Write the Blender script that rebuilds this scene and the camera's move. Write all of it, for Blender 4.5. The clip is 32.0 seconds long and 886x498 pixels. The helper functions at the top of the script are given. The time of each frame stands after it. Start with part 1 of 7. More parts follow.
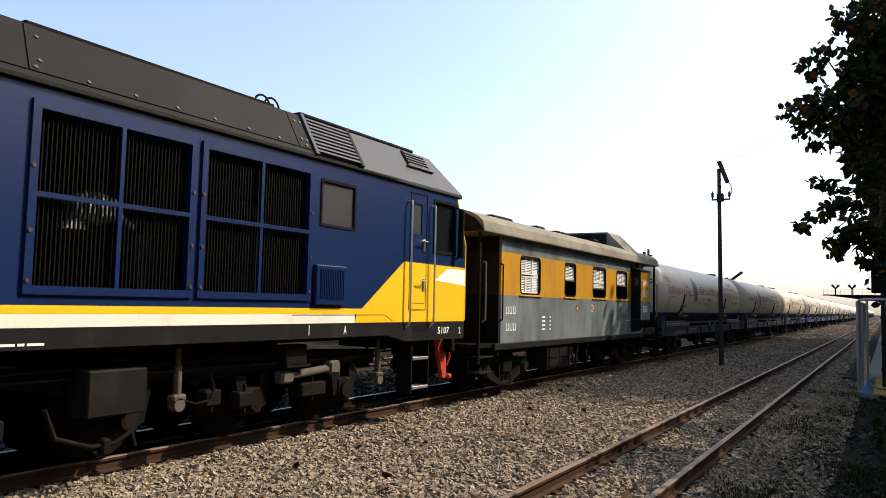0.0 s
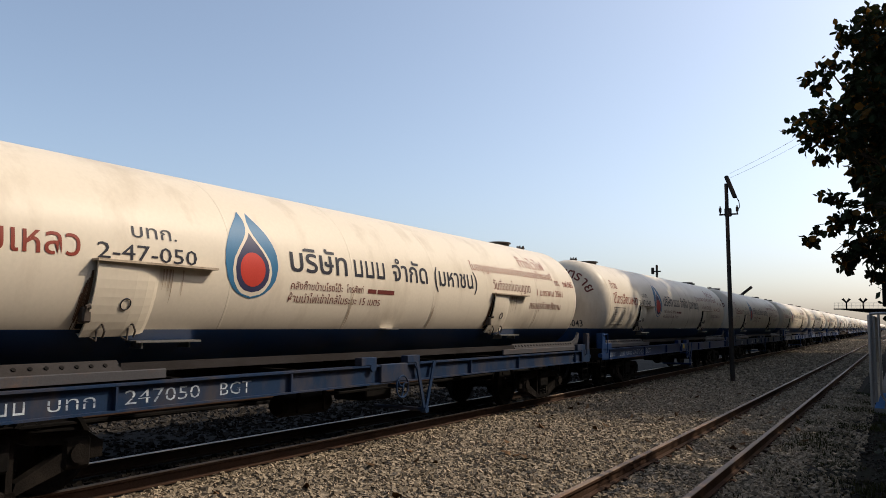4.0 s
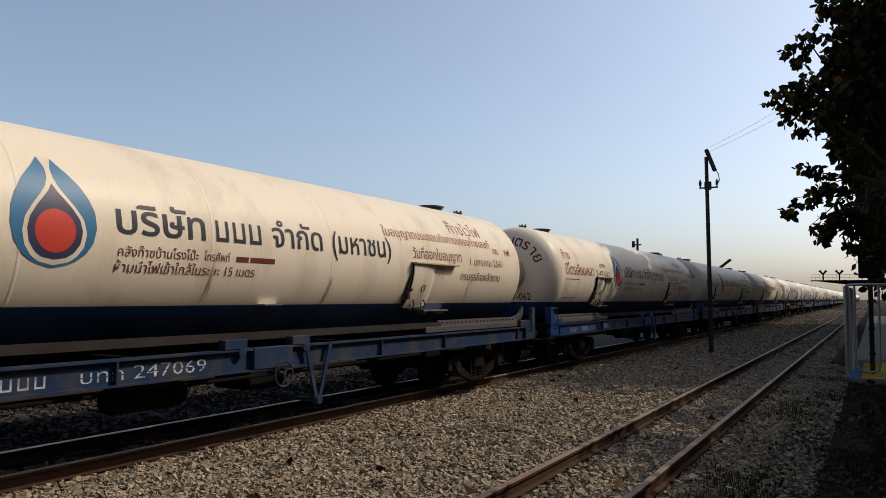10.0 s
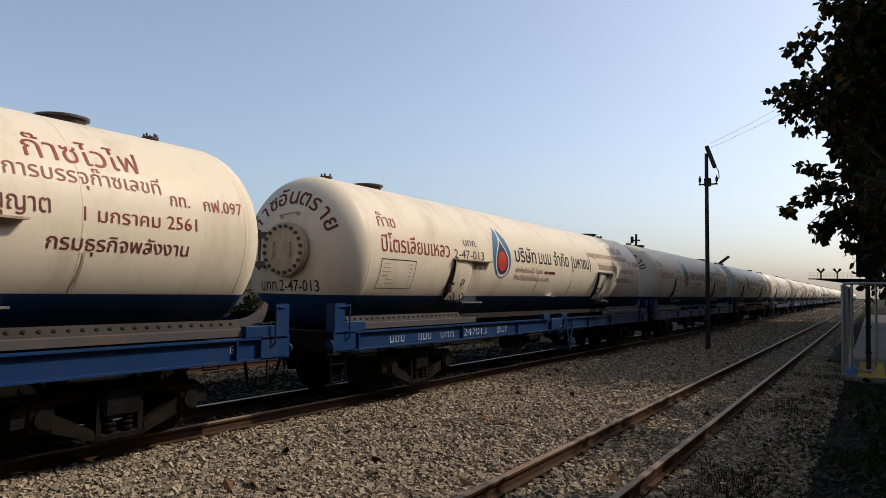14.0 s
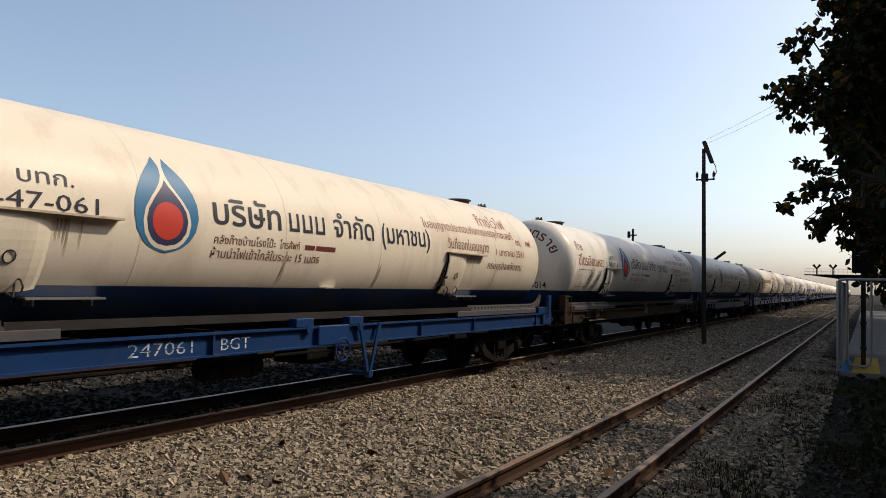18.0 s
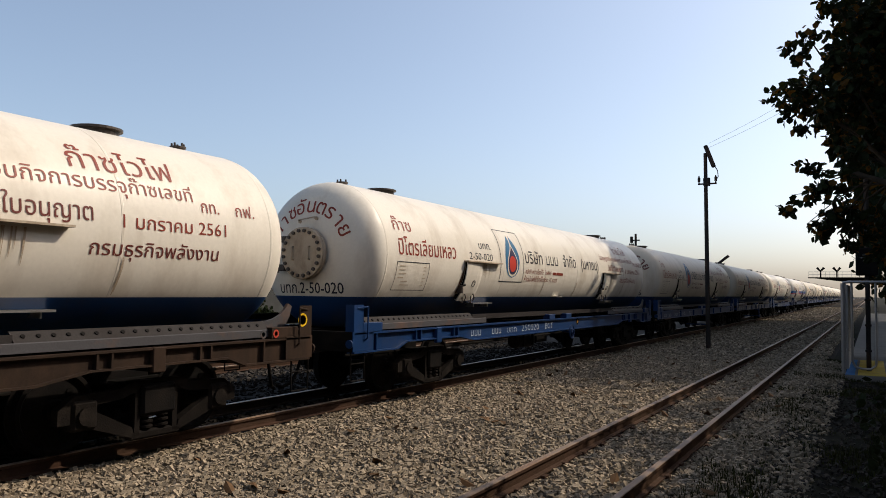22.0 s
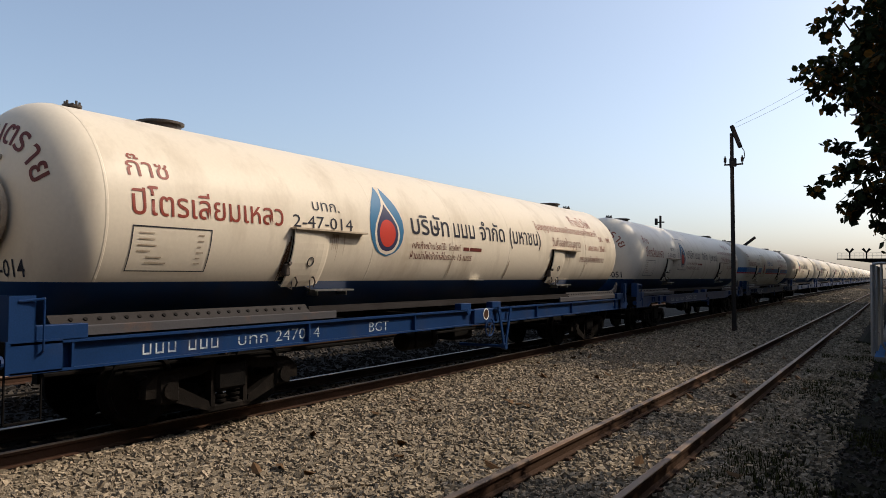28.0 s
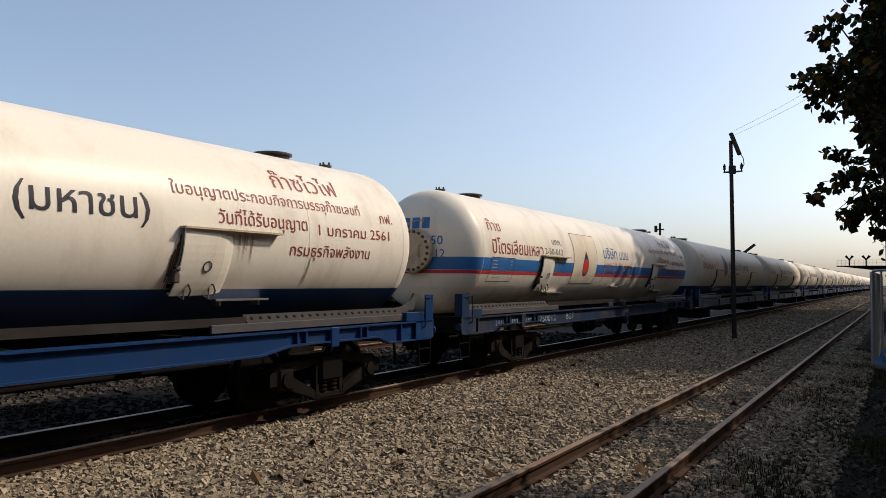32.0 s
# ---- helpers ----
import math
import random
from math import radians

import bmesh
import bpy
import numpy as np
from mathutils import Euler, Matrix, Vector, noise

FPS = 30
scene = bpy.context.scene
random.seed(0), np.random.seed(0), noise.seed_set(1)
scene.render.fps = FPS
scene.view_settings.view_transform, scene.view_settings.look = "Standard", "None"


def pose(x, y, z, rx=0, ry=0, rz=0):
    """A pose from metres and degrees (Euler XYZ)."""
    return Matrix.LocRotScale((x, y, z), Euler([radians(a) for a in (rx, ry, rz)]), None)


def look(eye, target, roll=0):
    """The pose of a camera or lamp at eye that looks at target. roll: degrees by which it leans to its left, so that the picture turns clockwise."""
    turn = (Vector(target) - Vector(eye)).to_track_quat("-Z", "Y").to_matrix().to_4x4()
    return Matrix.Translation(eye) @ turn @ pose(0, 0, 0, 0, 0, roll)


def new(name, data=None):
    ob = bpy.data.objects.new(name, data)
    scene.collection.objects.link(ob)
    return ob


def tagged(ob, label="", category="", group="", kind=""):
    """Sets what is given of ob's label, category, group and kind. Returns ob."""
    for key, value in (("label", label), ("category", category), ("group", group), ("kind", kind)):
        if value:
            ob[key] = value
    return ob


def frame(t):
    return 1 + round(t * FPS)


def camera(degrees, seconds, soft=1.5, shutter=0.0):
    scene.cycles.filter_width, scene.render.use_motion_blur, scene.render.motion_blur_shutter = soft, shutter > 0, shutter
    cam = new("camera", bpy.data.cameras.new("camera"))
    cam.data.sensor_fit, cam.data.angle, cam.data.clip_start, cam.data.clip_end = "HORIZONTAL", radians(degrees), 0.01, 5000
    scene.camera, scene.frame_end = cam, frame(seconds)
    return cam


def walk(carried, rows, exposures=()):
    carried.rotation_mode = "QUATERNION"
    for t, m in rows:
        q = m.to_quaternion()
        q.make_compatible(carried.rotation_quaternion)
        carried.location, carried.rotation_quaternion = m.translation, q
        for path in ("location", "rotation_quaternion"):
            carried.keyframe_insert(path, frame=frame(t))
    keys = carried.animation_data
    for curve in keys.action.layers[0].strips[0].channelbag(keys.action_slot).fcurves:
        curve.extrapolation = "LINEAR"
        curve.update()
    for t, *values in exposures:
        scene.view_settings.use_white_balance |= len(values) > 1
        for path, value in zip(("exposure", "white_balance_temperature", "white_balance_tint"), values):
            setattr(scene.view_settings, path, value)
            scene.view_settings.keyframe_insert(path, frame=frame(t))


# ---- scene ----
# camera: held by hand beside the second track; it only turns a little
cam = camera(60.5, 32.0, soft=0.9)
EYE = (0.0, 0.0, 1.66)
TURNS = (  # seconds, yaw, pitch, roll
    (0, 30.25, 4.16, -1.30),
    (0.5, 30.35, 4.10, -1.30),
    (1, 30.76, 4.01, -1.14),
    (1.5, 31.02, 4.29, -0.76),
    (2, 30.91, 4.79, -0.66),
    (2.5, 30.93, 4.92, -0.60),
    (3, 31.07, 5.26, -0.65),
    (3.5, 31.06, 5.61, -0.70),
    (5.5, 29.96, 4.74, -0.77),
    (6, 29.90, 4.59, -0.78),
    (6.5, 29.80, 4.71, -0.68),
    (7, 29.54, 4.63, -0.55),
    (7.5, 29.59, 4.49, -0.39),
    (8, 29.79, 4.39, -0.23),
    (8.5, 29.93, 4.39, -0.19),
    (9, 29.76, 4.04, -0.16),
    (9.5, 29.60, 3.69, -0.23),
    (10, 29.55, 3.62, -0.24),
    (10.5, 29.53, 3.64, -0.30),
    (11, 29.45, 3.71, -0.38),
    (11.5, 29.66, 3.64, -0.49),
    (12, 29.72, 3.63, -0.61),
    (12.5, 29.39, 3.49, -0.82),
    (13, 29.47, 3.26, -0.96),
    (13.5, 29.50, 3.02, -1.06),
    (14, 29.40, 3.07, -1.08),
    (14.5, 29.39, 3.08, -1.11),
    (16.5, 28.97, 2.42, -1.26),
    (17, 29.07, 2.37, -1.33),
    (17.5, 29.13, 2.37, -1.34),
    (18, 29.15, 2.60, -1.41),
    (18.5, 29.08, 2.70, -1.43),
    (19, 29.18, 2.66, -1.47),
    (19.5, 29.13, 2.63, -1.47),
    (20, 29.06, 2.42, -1.49),
    (20.5, 28.94, 2.63, -1.35),
    (21, 29.23, 2.70, -1.31),
    (21.5, 29.39, 2.88, -1.07),
    (22, 29.39, 3.16, -0.72),
    (22.5, 29.56, 3.19, -0.61),
    (23, 29.85, 3.11, -0.50),
    (23.5, 30.06, 3.06, -0.44),
    (24, 30.29, 3.03, -0.36),
    (24.5, 30.45, 3.00, -0.31),
    (25, 30.46, 2.95, -0.29),
    (25.5, 30.92, 2.70, -0.40),
    (27.5, 31.17, 2.05, -0.47),
    (28, 31.14, 1.88, -0.46),
    (28.5, 30.93, 1.97, -0.50),
    (29, 30.93, 2.04, -0.51),
    (29.5, 31.05, 2.10, -0.51),
    (30, 31.17, 2.23, -0.46),
    (30.5, 31.18, 2.27, -0.43),
    (31, 31.18, 2.40, -0.45),
    (31.5, 31.18, 2.40, -0.45),
    (32, 31.12, 2.44, -0.42),
)
EXPOSURES = [(0.0, 1.13), (1.0, 1.13), (1.5, 1.02), (2.0, 0.86), (3.0, 0.63), (3.5, 0.53), (5.5, 0.25), (9.0, 0.21), (13.0, 0.27), (19.0, 0.43), (25.0, 0.43), (32.0, 0.40)]
walk(cam, [(t, pose(*EYE, 90 + p, r, w)) for t, w, p, r in TURNS], EXPOSURES)

# sun ahead to the right of the train, thin haze
SUN_TURN, SUN_HEIGHT = 43.0, 42.0   # degrees from +Y towards +X, degrees up
world = bpy.data.worlds.new("sky")
scene.world = world
world.use_nodes = True
wn = world.node_tree.nodes
sky = wn.new("ShaderNodeTexSky")
sky.sky_type = "NISHITA"
sky.sun_disc = False
sky.sun_elevation, sky.sun_rotation = radians(SUN_HEIGHT), radians(SUN_TURN)
sky.altitude, sky.air_density, sky.dust_density, sky.ozone_density = 20.0, 0.8, 2.9, 1.9
haze = wn.new("ShaderNodeHueSaturation")          # thin dry-season haze pales the whole sky
haze.inputs["Hue"].default_value, haze.inputs["Saturation"].default_value = 0.494, 0.84
world.node_tree.links.new(sky.outputs[0], haze.inputs["Color"])
world.node_tree.links.new(haze.outputs[0], wn["Background"].inputs[0])
wn["Background"].inputs[1].default_value = 0.146
sun = bpy.data.lights.new("sun", "SUN")
sun.energy, sun.angle, sun.color = 2.9, radians(0.6), (1.0, 0.87, 0.70)
sun_ob = new("sun", sun)
sun_ob.matrix_basis = look((40 * math.sin(radians(SUN_TURN)), 40 * math.cos(radians(SUN_TURN)), 40 * math.tan(radians(SUN_HEIGHT))), (0, 0, 0))

# ---- mesh tools ----
def part(name, bm, material, parent=None, label="", smooth=False, at=None):
    me = bpy.data.meshes.new(name)
    bm.to_mesh(me)
    bm.free()
    return part_of(name, me, material, parent, label, smooth, at)


def part_of(name, me, material, parent=None, label="", smooth=False, at=None):
    if material is not None and not me.materials:
        me.materials.append(material)
    if smooth:
        for p in me.polygons:
            p.use_smooth = True
    ob = new(name, me)
    if material is not None and me.materials[0] != material:
        ob.material_slots[0].link = "OBJECT"
        ob.material_slots[0].material = material
    if parent is not None:
        ob.parent = parent
    if at is not None:
        ob.matrix_basis = at
    if label:
        ob["label"] = label
    return ob


def empty(name, at=None):
    ob = new(name)
    ob.empty_display_size = 0.2
    if at is not None:
        ob.matrix_basis = at
    return ob


def box(bm, x0, x1, y0, y1, z0, z1, bevel=0.0, m=None):
    r = bmesh.ops.create_cube(bm, size=1.0)
    vs = r["verts"]
    for v in vs:
        v.co = Vector(((x0 + x1) / 2 + v.co.x * (x1 - x0), (y0 + y1) / 2 + v.co.y * (y1 - y0), (z0 + z1) / 2 + v.co.z * (z1 - z0)))
    if bevel > 0:
        es = list({e for v in vs for e in v.link_edges})
        r = bmesh.ops.bevel(bm, geom=es, offset=bevel, segments=1, affect="EDGES", profile=0.5)
        vs = list({v for f in r["faces"] for v in f.verts} | {v for v in vs if v.is_valid})
    if m is not None:
        for v in vs:
            v.co = m @ v.co
    return vs


def rod(bm, p, q, r, seg=10, r2=None):
    p, q = Vector(p), Vector(q)
    d = q - p
    m = Matrix.Translation((p + q) / 2) @ d.to_track_quat("Z", "Y").to_matrix().to_4x4()
    bmesh.ops.create_cone(bm, cap_ends=True, segments=seg, radius1=r, radius2=r if r2 is None else r2, depth=d.length, matrix=m)


def pipe(bm, pts, r, seg=8):
    for a, b in zip(pts, pts[1:]):
        rod(bm, a, b, r, seg)
    for p in pts[1:-1]:
        bmesh.ops.create_uvsphere(bm, u_segments=seg, v_segments=5, radius=r, matrix=Matrix.Translation(p))


def arc_pts(c, r, a0, a1, n, axis="x"):
    out = []
    for i in range(n + 1):
        a = radians(a0 + (a1 - a0) * i / n)
        u, v = r * math.cos(a), r * math.sin(a)
        out.append({"x": (c[0], c[1] + u, c[2] + v), "y": (c[0] + u, c[1], c[2] + v), "z": (c[0] + u, c[1] + v, c[2])}[axis])
    return out


def prism(bm, poly, a0, a1, axis="x"):
    """A polygon swept along an axis; for x the polygon is (y, z), for y (x, z), for z (x, y)."""
    def at(u, v, a):
        return {"x": (a, u, v), "y": (u, a, v), "z": (u, v, a)}[axis]
    lo = [bm.verts.new(at(u, v, a0)) for u, v in poly]
    hi = [bm.verts.new(at(u, v, a1)) for u, v in poly]
    n = len(poly)
    bm.faces.new(lo)
    bm.faces.new(hi[::-1])
    for i in range(n):
        bm.faces.new((lo[i], hi[i], hi[(i + 1) % n], lo[(i + 1) % n]))
    bmesh.ops.recalc_face_normals(bm, faces=bm.faces)


def lathe(bm, prof, seg=24, axis="y", m=None):
    """prof: (along, radius) turned round an axis."""
    rings = []
    for a, r in prof:
        if r < 1e-6:
            ring = [bm.verts.new({"y": (0, a, 0), "x": (a, 0, 0), "z": (0, 0, a)}[axis])]
        else:
            ring = []
            for i in range(seg):
                t = 2 * math.pi * i / seg
                u, v = r * math.cos(t), r * math.sin(t)
                ring.append(bm.verts.new({"y": (u, a, v), "x": (a, u, v), "z": (u, v, a)}[axis]))
        rings.append(ring)
    made = [v for r in rings for v in r]
    for p, q in zip(rings, rings[1:]):
        for i in range(seg):
            j = (i + 1) % seg
            vs = [p[i % len(p)], p[j % len(p)], q[j % len(q)], q[i % len(q)]]
            vs = list(dict.fromkeys(vs))
            if len(vs) > 2:
                bm.faces.new(vs)
    for r in (rings[0], rings[-1]):
        if len(r) > 2:
            bm.faces.new(r)
    if m is not None:
        for v in made:
            v.co = m @ v.co
    bmesh.ops.recalc_face_normals(bm, faces=bm.faces)


def holed(bm, x0, x1, y0, y1, z0, z1, holes):
    """A wall in the y-z plane from x0 to x1 with rectangular openings (ya, yb, za, zb)."""
    ys = sorted({y0, y1, *[h[0] for h in holes], *[h[1] for h in holes]})
    for a, b in zip(ys, ys[1:]):
        mid = (a + b) / 2
        cuts = sorted((h[2], h[3]) for h in holes if h[0] < mid < h[1])
        z = z0
        for lo, hi in cuts:
            if lo > z:
                box(bm, x0, x1, a, b, z, lo)
            z = hi
        if z1 > z:
            box(bm, x0, x1, a, b, z, z1)
    bmesh.ops.remove_doubles(bm, verts=bm.verts, dist=1e-5)


_glyphs = {}
_font_ob = None


def letters(text, bold=0.0, res=2):
    """A flat mesh of a line of writing, its foot on y=0, starting at x=0, one unit high capitals of about 0.7."""
    global _font_ob
    key = (text, bold, res)
    if key not in _glyphs:
        cu = bpy.data.curves.new("writing", "FONT")
        cu.body, cu.size, cu.resolution_u, cu.offset = text, 1.0, res, bold
        ob = new("writing", cu)
        bpy.context.view_layer.update()
        me = bpy.data.meshes.new_from_object(ob.evaluated_get(bpy.context.evaluated_depsgraph_get()))
        bpy.data.objects.remove(ob)
        bpy.data.curves.remove(cu)
        me.materials.clear()
        _glyphs[key] = me
    bm = bmesh.new()
    bm.from_mesh(_glyphs[key])
    x0 = min(v.co.x for v in bm.verts)
    x1 = max(v.co.x for v in bm.verts)
    for v in bm.verts:
        v.co.x -= x0
    return bm, x1 - x0


def sliced(bm, axis, step):
    lo = min(v.co[axis] for v in bm.verts)
    hi = max(v.co[axis] for v in bm.verts)
    n = [0, 0, 0]
    n[axis] = 1
    k = math.floor(lo / step) + 1
    while k * step < hi:
        co = [0, 0, 0]
        co[axis] = k * step
        bmesh.ops.bisect_plane(bm, geom=bm.verts[:] + bm.edges[:] + bm.faces[:], dist=1e-6, plane_co=co, plane_no=n)
        k += 1
    return bm


def fit_line(text, width, height, bold=0.0):
    """A line of writing width wide whose capitals or consonants are height high."""
    bm, w = letters(text, bold)
    for v in bm.verts:
        v.co.x *= width / w
        v.co.y *= height / 0.56
    return bm


def blocks(n, width, height, stroke, gap):
    """Plain open blocks, each two uprights on a foot, in place of a name's letters."""
    bm = bmesh.new()
    for i in range(n):
        x = i * (width + gap)
        for a, b, c, d in ((x, x + stroke, 0, height), (x + width - stroke, x + width, 0, height), (x + stroke, x + width - stroke, 0, stroke)):
            bm.faces.new([bm.verts.new(p) for p in ((a, c, 0), (b, c, 0), (b, d, 0), (a, d, 0))])
    return bm


def bars(widths, height, gap=0.03):
    """Plain bars in place of writing."""
    bm = bmesh.new()
    x = 0
    for w in widths:
        vs = [bm.verts.new((a, b, 0)) for a, b in ((x, 0), (x + w, 0), (x + w, height), (x, height))]
        bm.faces.new(vs)
        x += w + gap
    return bm

# ---- materials ----
def paint(name, col, rough=0.5, metal=0.0, var=0.15, scale=3.0, dirt=None, amount=0.0, streak=(1, 1, 1), bump=0.15, fine=60.0, island=False, spec=None):
    """A worn surface: two scales of tone, dirt in patches or runs, fine relief."""
    m = bpy.data.materials.new(name)
    m.use_nodes = True
    nt = m.node_tree
    n, ln = nt.nodes, nt.links.new
    b = n["Principled BSDF"]
    b.inputs["Roughness"].default_value, b.inputs["Metallic"].default_value = rough, metal
    b.inputs["Specular IOR Level"].default_value = spec if spec is not None else (0.35 if rough < 0.37 or metal > 0.3 else (0.18 if rough < 0.52 else 0.05))
    tc = n.new("ShaderNodeTexCoord")
    oi = n.new("ShaderNodeObjectInfo")
    add = n.new("ShaderNodeVectorMath")
    add.operation = "MULTIPLY_ADD"
    com = n.new("ShaderNodeCombineXYZ")
    for i in range(3):
        ln(oi.outputs["Random"], com.inputs[i])
    add.inputs[1].default_value = (37.0, 53.0, 29.0)
    ln(com.outputs[0], add.inputs[0])
    ln(tc.outputs["Object"], add.inputs[2])
    big = n.new("ShaderNodeTexNoise")
    big.inputs["Scale"].default_value, big.inputs["Detail"].default_value = scale, 5
    ln(add.outputs[0], big.inputs["Vector"])
    small = n.new("ShaderNodeTexNoise")
    small.inputs["Scale"].default_value, small.inputs["Detail"].default_value = fine, 3
    ln(tc.outputs["Object"], small.inputs["Vector"])
    tone = n.new("ShaderNodeMath")
    tone.operation = "ADD"
    ln(big.outputs[0], tone.inputs[0])
    ln(small.outputs[0], tone.inputs[1])
    last = tone.outputs[0]
    if island:
        geo = n.new("ShaderNodeNewGeometry")
        t2 = n.new("ShaderNodeMath")
        t2.operation = "MULTIPLY_ADD"
        t2.inputs[1].default_value = 1.0
        ln(geo.outputs["Random Per Island"], t2.inputs[0])
        t3 = n.new("ShaderNodeMath")
        t3.operation = "MULTIPLY"
        t3.inputs[1].default_value = 0.5
        ln(last, t3.inputs[0])
        ln(t3.outputs[0], t2.inputs[2])
        last = t2.outputs[0]
    mr = n.new("ShaderNodeMapRange")
    mr.inputs["From Min"].default_value, mr.inputs["From Max"].default_value = (0.6, 1.4) if not island else (0.4, 1.6)
    mr.inputs["To Min"].default_value, mr.inputs["To Max"].default_value = 1 - var, 1 + var
    ln(last, mr.inputs["Value"])
    mul = n.new("ShaderNodeVectorMath")
    mul.operation = "SCALE"
    mul.inputs[0].default_value = col
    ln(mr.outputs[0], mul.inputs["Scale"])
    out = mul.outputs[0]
    if dirt is not None:
        mp = n.new("ShaderNodeVectorMath")
        mp.operation = "MULTIPLY"
        mp.inputs[1].default_value = streak
        ln(add.outputs[0], mp.inputs[0])
        dn = n.new("ShaderNodeTexNoise")
        dn.inputs["Scale"].default_value, dn.inputs["Detail"].default_value, dn.inputs["Roughness"].default_value = 1.0, 7, 0.62
        ln(mp.outputs[0], dn.inputs["Vector"])
        dr = n.new("ShaderNodeMapRange")
        dr.inputs["From Min"].default_value, dr.inputs["From Max"].default_value = 0.62 - 0.35 * amount, 0.86 - 0.3 * amount
        dr.inputs["To Max"].default_value = min(0.9, 0.35 + amount)
        ln(dn.outputs[0], dr.inputs["Value"])
        mix = n.new("ShaderNodeMix")
        mix.data_type = "RGBA"
        ln(dr.outputs[0], mix.inputs["Factor"])
        ln(out, mix.inputs[6])
        mix.inputs[7].default_value = (*dirt, 1)
        out = mix.outputs[2]
    ln(out, b.inputs["Base Color"])
    if bump:
        bp = n.new("ShaderNodeBump")
        bp.inputs["Strength"].default_value, bp.inputs["Distance"].default_value = bump, 0.01
        ln(small.outputs[0], bp.inputs["Height"])
        ln(bp.outputs[0], b.inputs["Normal"])
    return m


RUST = (0.16, 0.075, 0.035)
M_tank = paint("cream tank paint", (0.6, 0.525, 0.415), 0.40, var=0.05, scale=0.5, dirt=(0.36, 0.285, 0.20), amount=0.30, streak=(1.6, 1.6, 0.5), bump=0.03, fine=25, spec=0.10)
M_tank_white = paint("whiter tank paint", (0.63, 0.58, 0.495), 0.36, var=0.06, scale=0.5, dirt=(0.40, 0.33, 0.25), amount=0.32, streak=(1.6, 1.6, 0.5), bump=0.03, fine=25, spec=0.12)
M_band = paint("navy tank paint", (0.005, 0.028, 0.090), 0.45, var=0.15, scale=0.8, dirt=(0.03, 0.032, 0.04), amount=0.3, streak=(2, 2, 0.8), bump=0.05)
M_stripe_red = paint("red stripe paint", (0.45, 0.04, 0.05), 0.45, var=0.1)
M_stripe_blue = paint("blue stripe paint", (0.03, 0.12, 0.32), 0.45, var=0.1)
M_sill_grey = paint("greyed blue frame paint", (0.014, 0.028, 0.06), 0.55, var=0.2, scale=1.2, dirt=(0.06, 0.05, 0.045), amount=0.5, streak=(2.5, 2.5, 1.2), bump=0.08)
M_sill = paint("faded blue frame paint", (0.005, 0.026, 0.088), 0.45, var=0.2, scale=1.2, dirt=(0.03, 0.035, 0.06), amount=0.25, streak=(2.5, 2.5, 1.2), bump=0.08)
M_sill_brown = paint("grimy brown frame paint", (0.026, 0.0175, 0.013), 0.65, var=0.2, scale=1.2, dirt=(0.05, 0.03, 0.02), amount=0.5, streak=(2.5, 2.5, 1.2), bump=0.1)
M_strip = paint("grey steel strip", (0.062, 0.060, 0.063), 0.55, var=0.15, scale=1.5, dirt=RUST, amount=0.25, streak=(2, 2, 3), bump=0.08)
M_under = paint("grimy black steel", (0.0055, 0.005, 0.0048), 0.7, var=0.3, scale=3, dirt=(0.014, 0.011, 0.009), amount=0.4, streak=(3, 3, 3), bump=0.3)
M_bogie = paint("brake dust on cast steel", (0.009, 0.0073, 0.0062), 0.8, var=0.3, scale=4, dirt=(0.024, 0.019, 0.015), amount=0.35, streak=(4, 4, 4), bump=0.4)
M_flange = paint("dusty cream flange", (0.4, 0.33, 0.245), 0.55, var=0.1, scale=4, dirt=(0.22, 0.16, 0.11), amount=0.5, streak=(5, 5, 3), bump=0.1)
M_bolt = paint("dark bolt steel", (0.07, 0.055, 0.045), 0.5, 0.4, var=0.2)
M_red = paint("faded red lettering", (0.20, 0.034, 0.020), 0.5, var=0.15, scale=6, bump=0)
M_black = paint("black lettering", (0.022, 0.022, 0.03), 0.5, var=0.15, scale=6, bump=0)
M_brownred = paint("dark red lettering", (0.12, 0.028, 0.022), 0.5, var=0.15, scale=6, bump=0)
M_logo_blue = paint("steel blue emblem paint", (0.035, 0.13, 0.24), 0.45, var=0.1, bump=0)
M_logo_red = paint("red emblem paint", (0.42, 0.045, 0.03), 0.45, var=0.12, bump=0)
M_logo_dark = paint("dark emblem paint", (0.035, 0.035, 0.075), 0.45, var=0.12, bump=0)
M_white = paint("white lettering", (0.72, 0.71, 0.66), 0.5, var=0.12, scale=8, bump=0)
M_stencil = paint("faded white stencil paint", (0.42, 0.46, 0.50), 0.6, var=0.35, scale=14, dirt=(0.05, 0.08, 0.14), amount=0.55, streak=(9, 9, 9), bump=0)
M_chrome = paint("bright steel", (0.6, 0.58, 0.55), 0.3, 0.9, var=0.08, bump=0.02)
M_rail_bright = paint("polished rail head", (0.32, 0.27, 0.23), 0.42, 0.6, var=0.15, scale=2, dirt=RUST, amount=0.2, streak=(6, 0.6, 6), bump=0.04)
M_rail_top = paint("dull brown rail head", (0.20, 0.145, 0.105), 0.55, 0.25, var=0.2, scale=2, dirt=RUST, amount=0.35, streak=(6, 0.6, 6), bump=0.04)
M_rail = paint("rusty rail", (0.046, 0.027, 0.018), 0.8, var=0.25, scale=4, dirt=(0.06, 0.03, 0.02), amount=0.4, streak=(4, 1, 4), bump=0.3)
# far rail and van end walls: a rust brown with shade put in
M_rust_shaded = paint("rust brown darkened for shade", (0.018, 0.012, 0.009), 0.75, var=0.25, scale=4, dirt=(0.03, 0.016, 0.01), amount=0.4, streak=(4, 1, 4), bump=0.3)
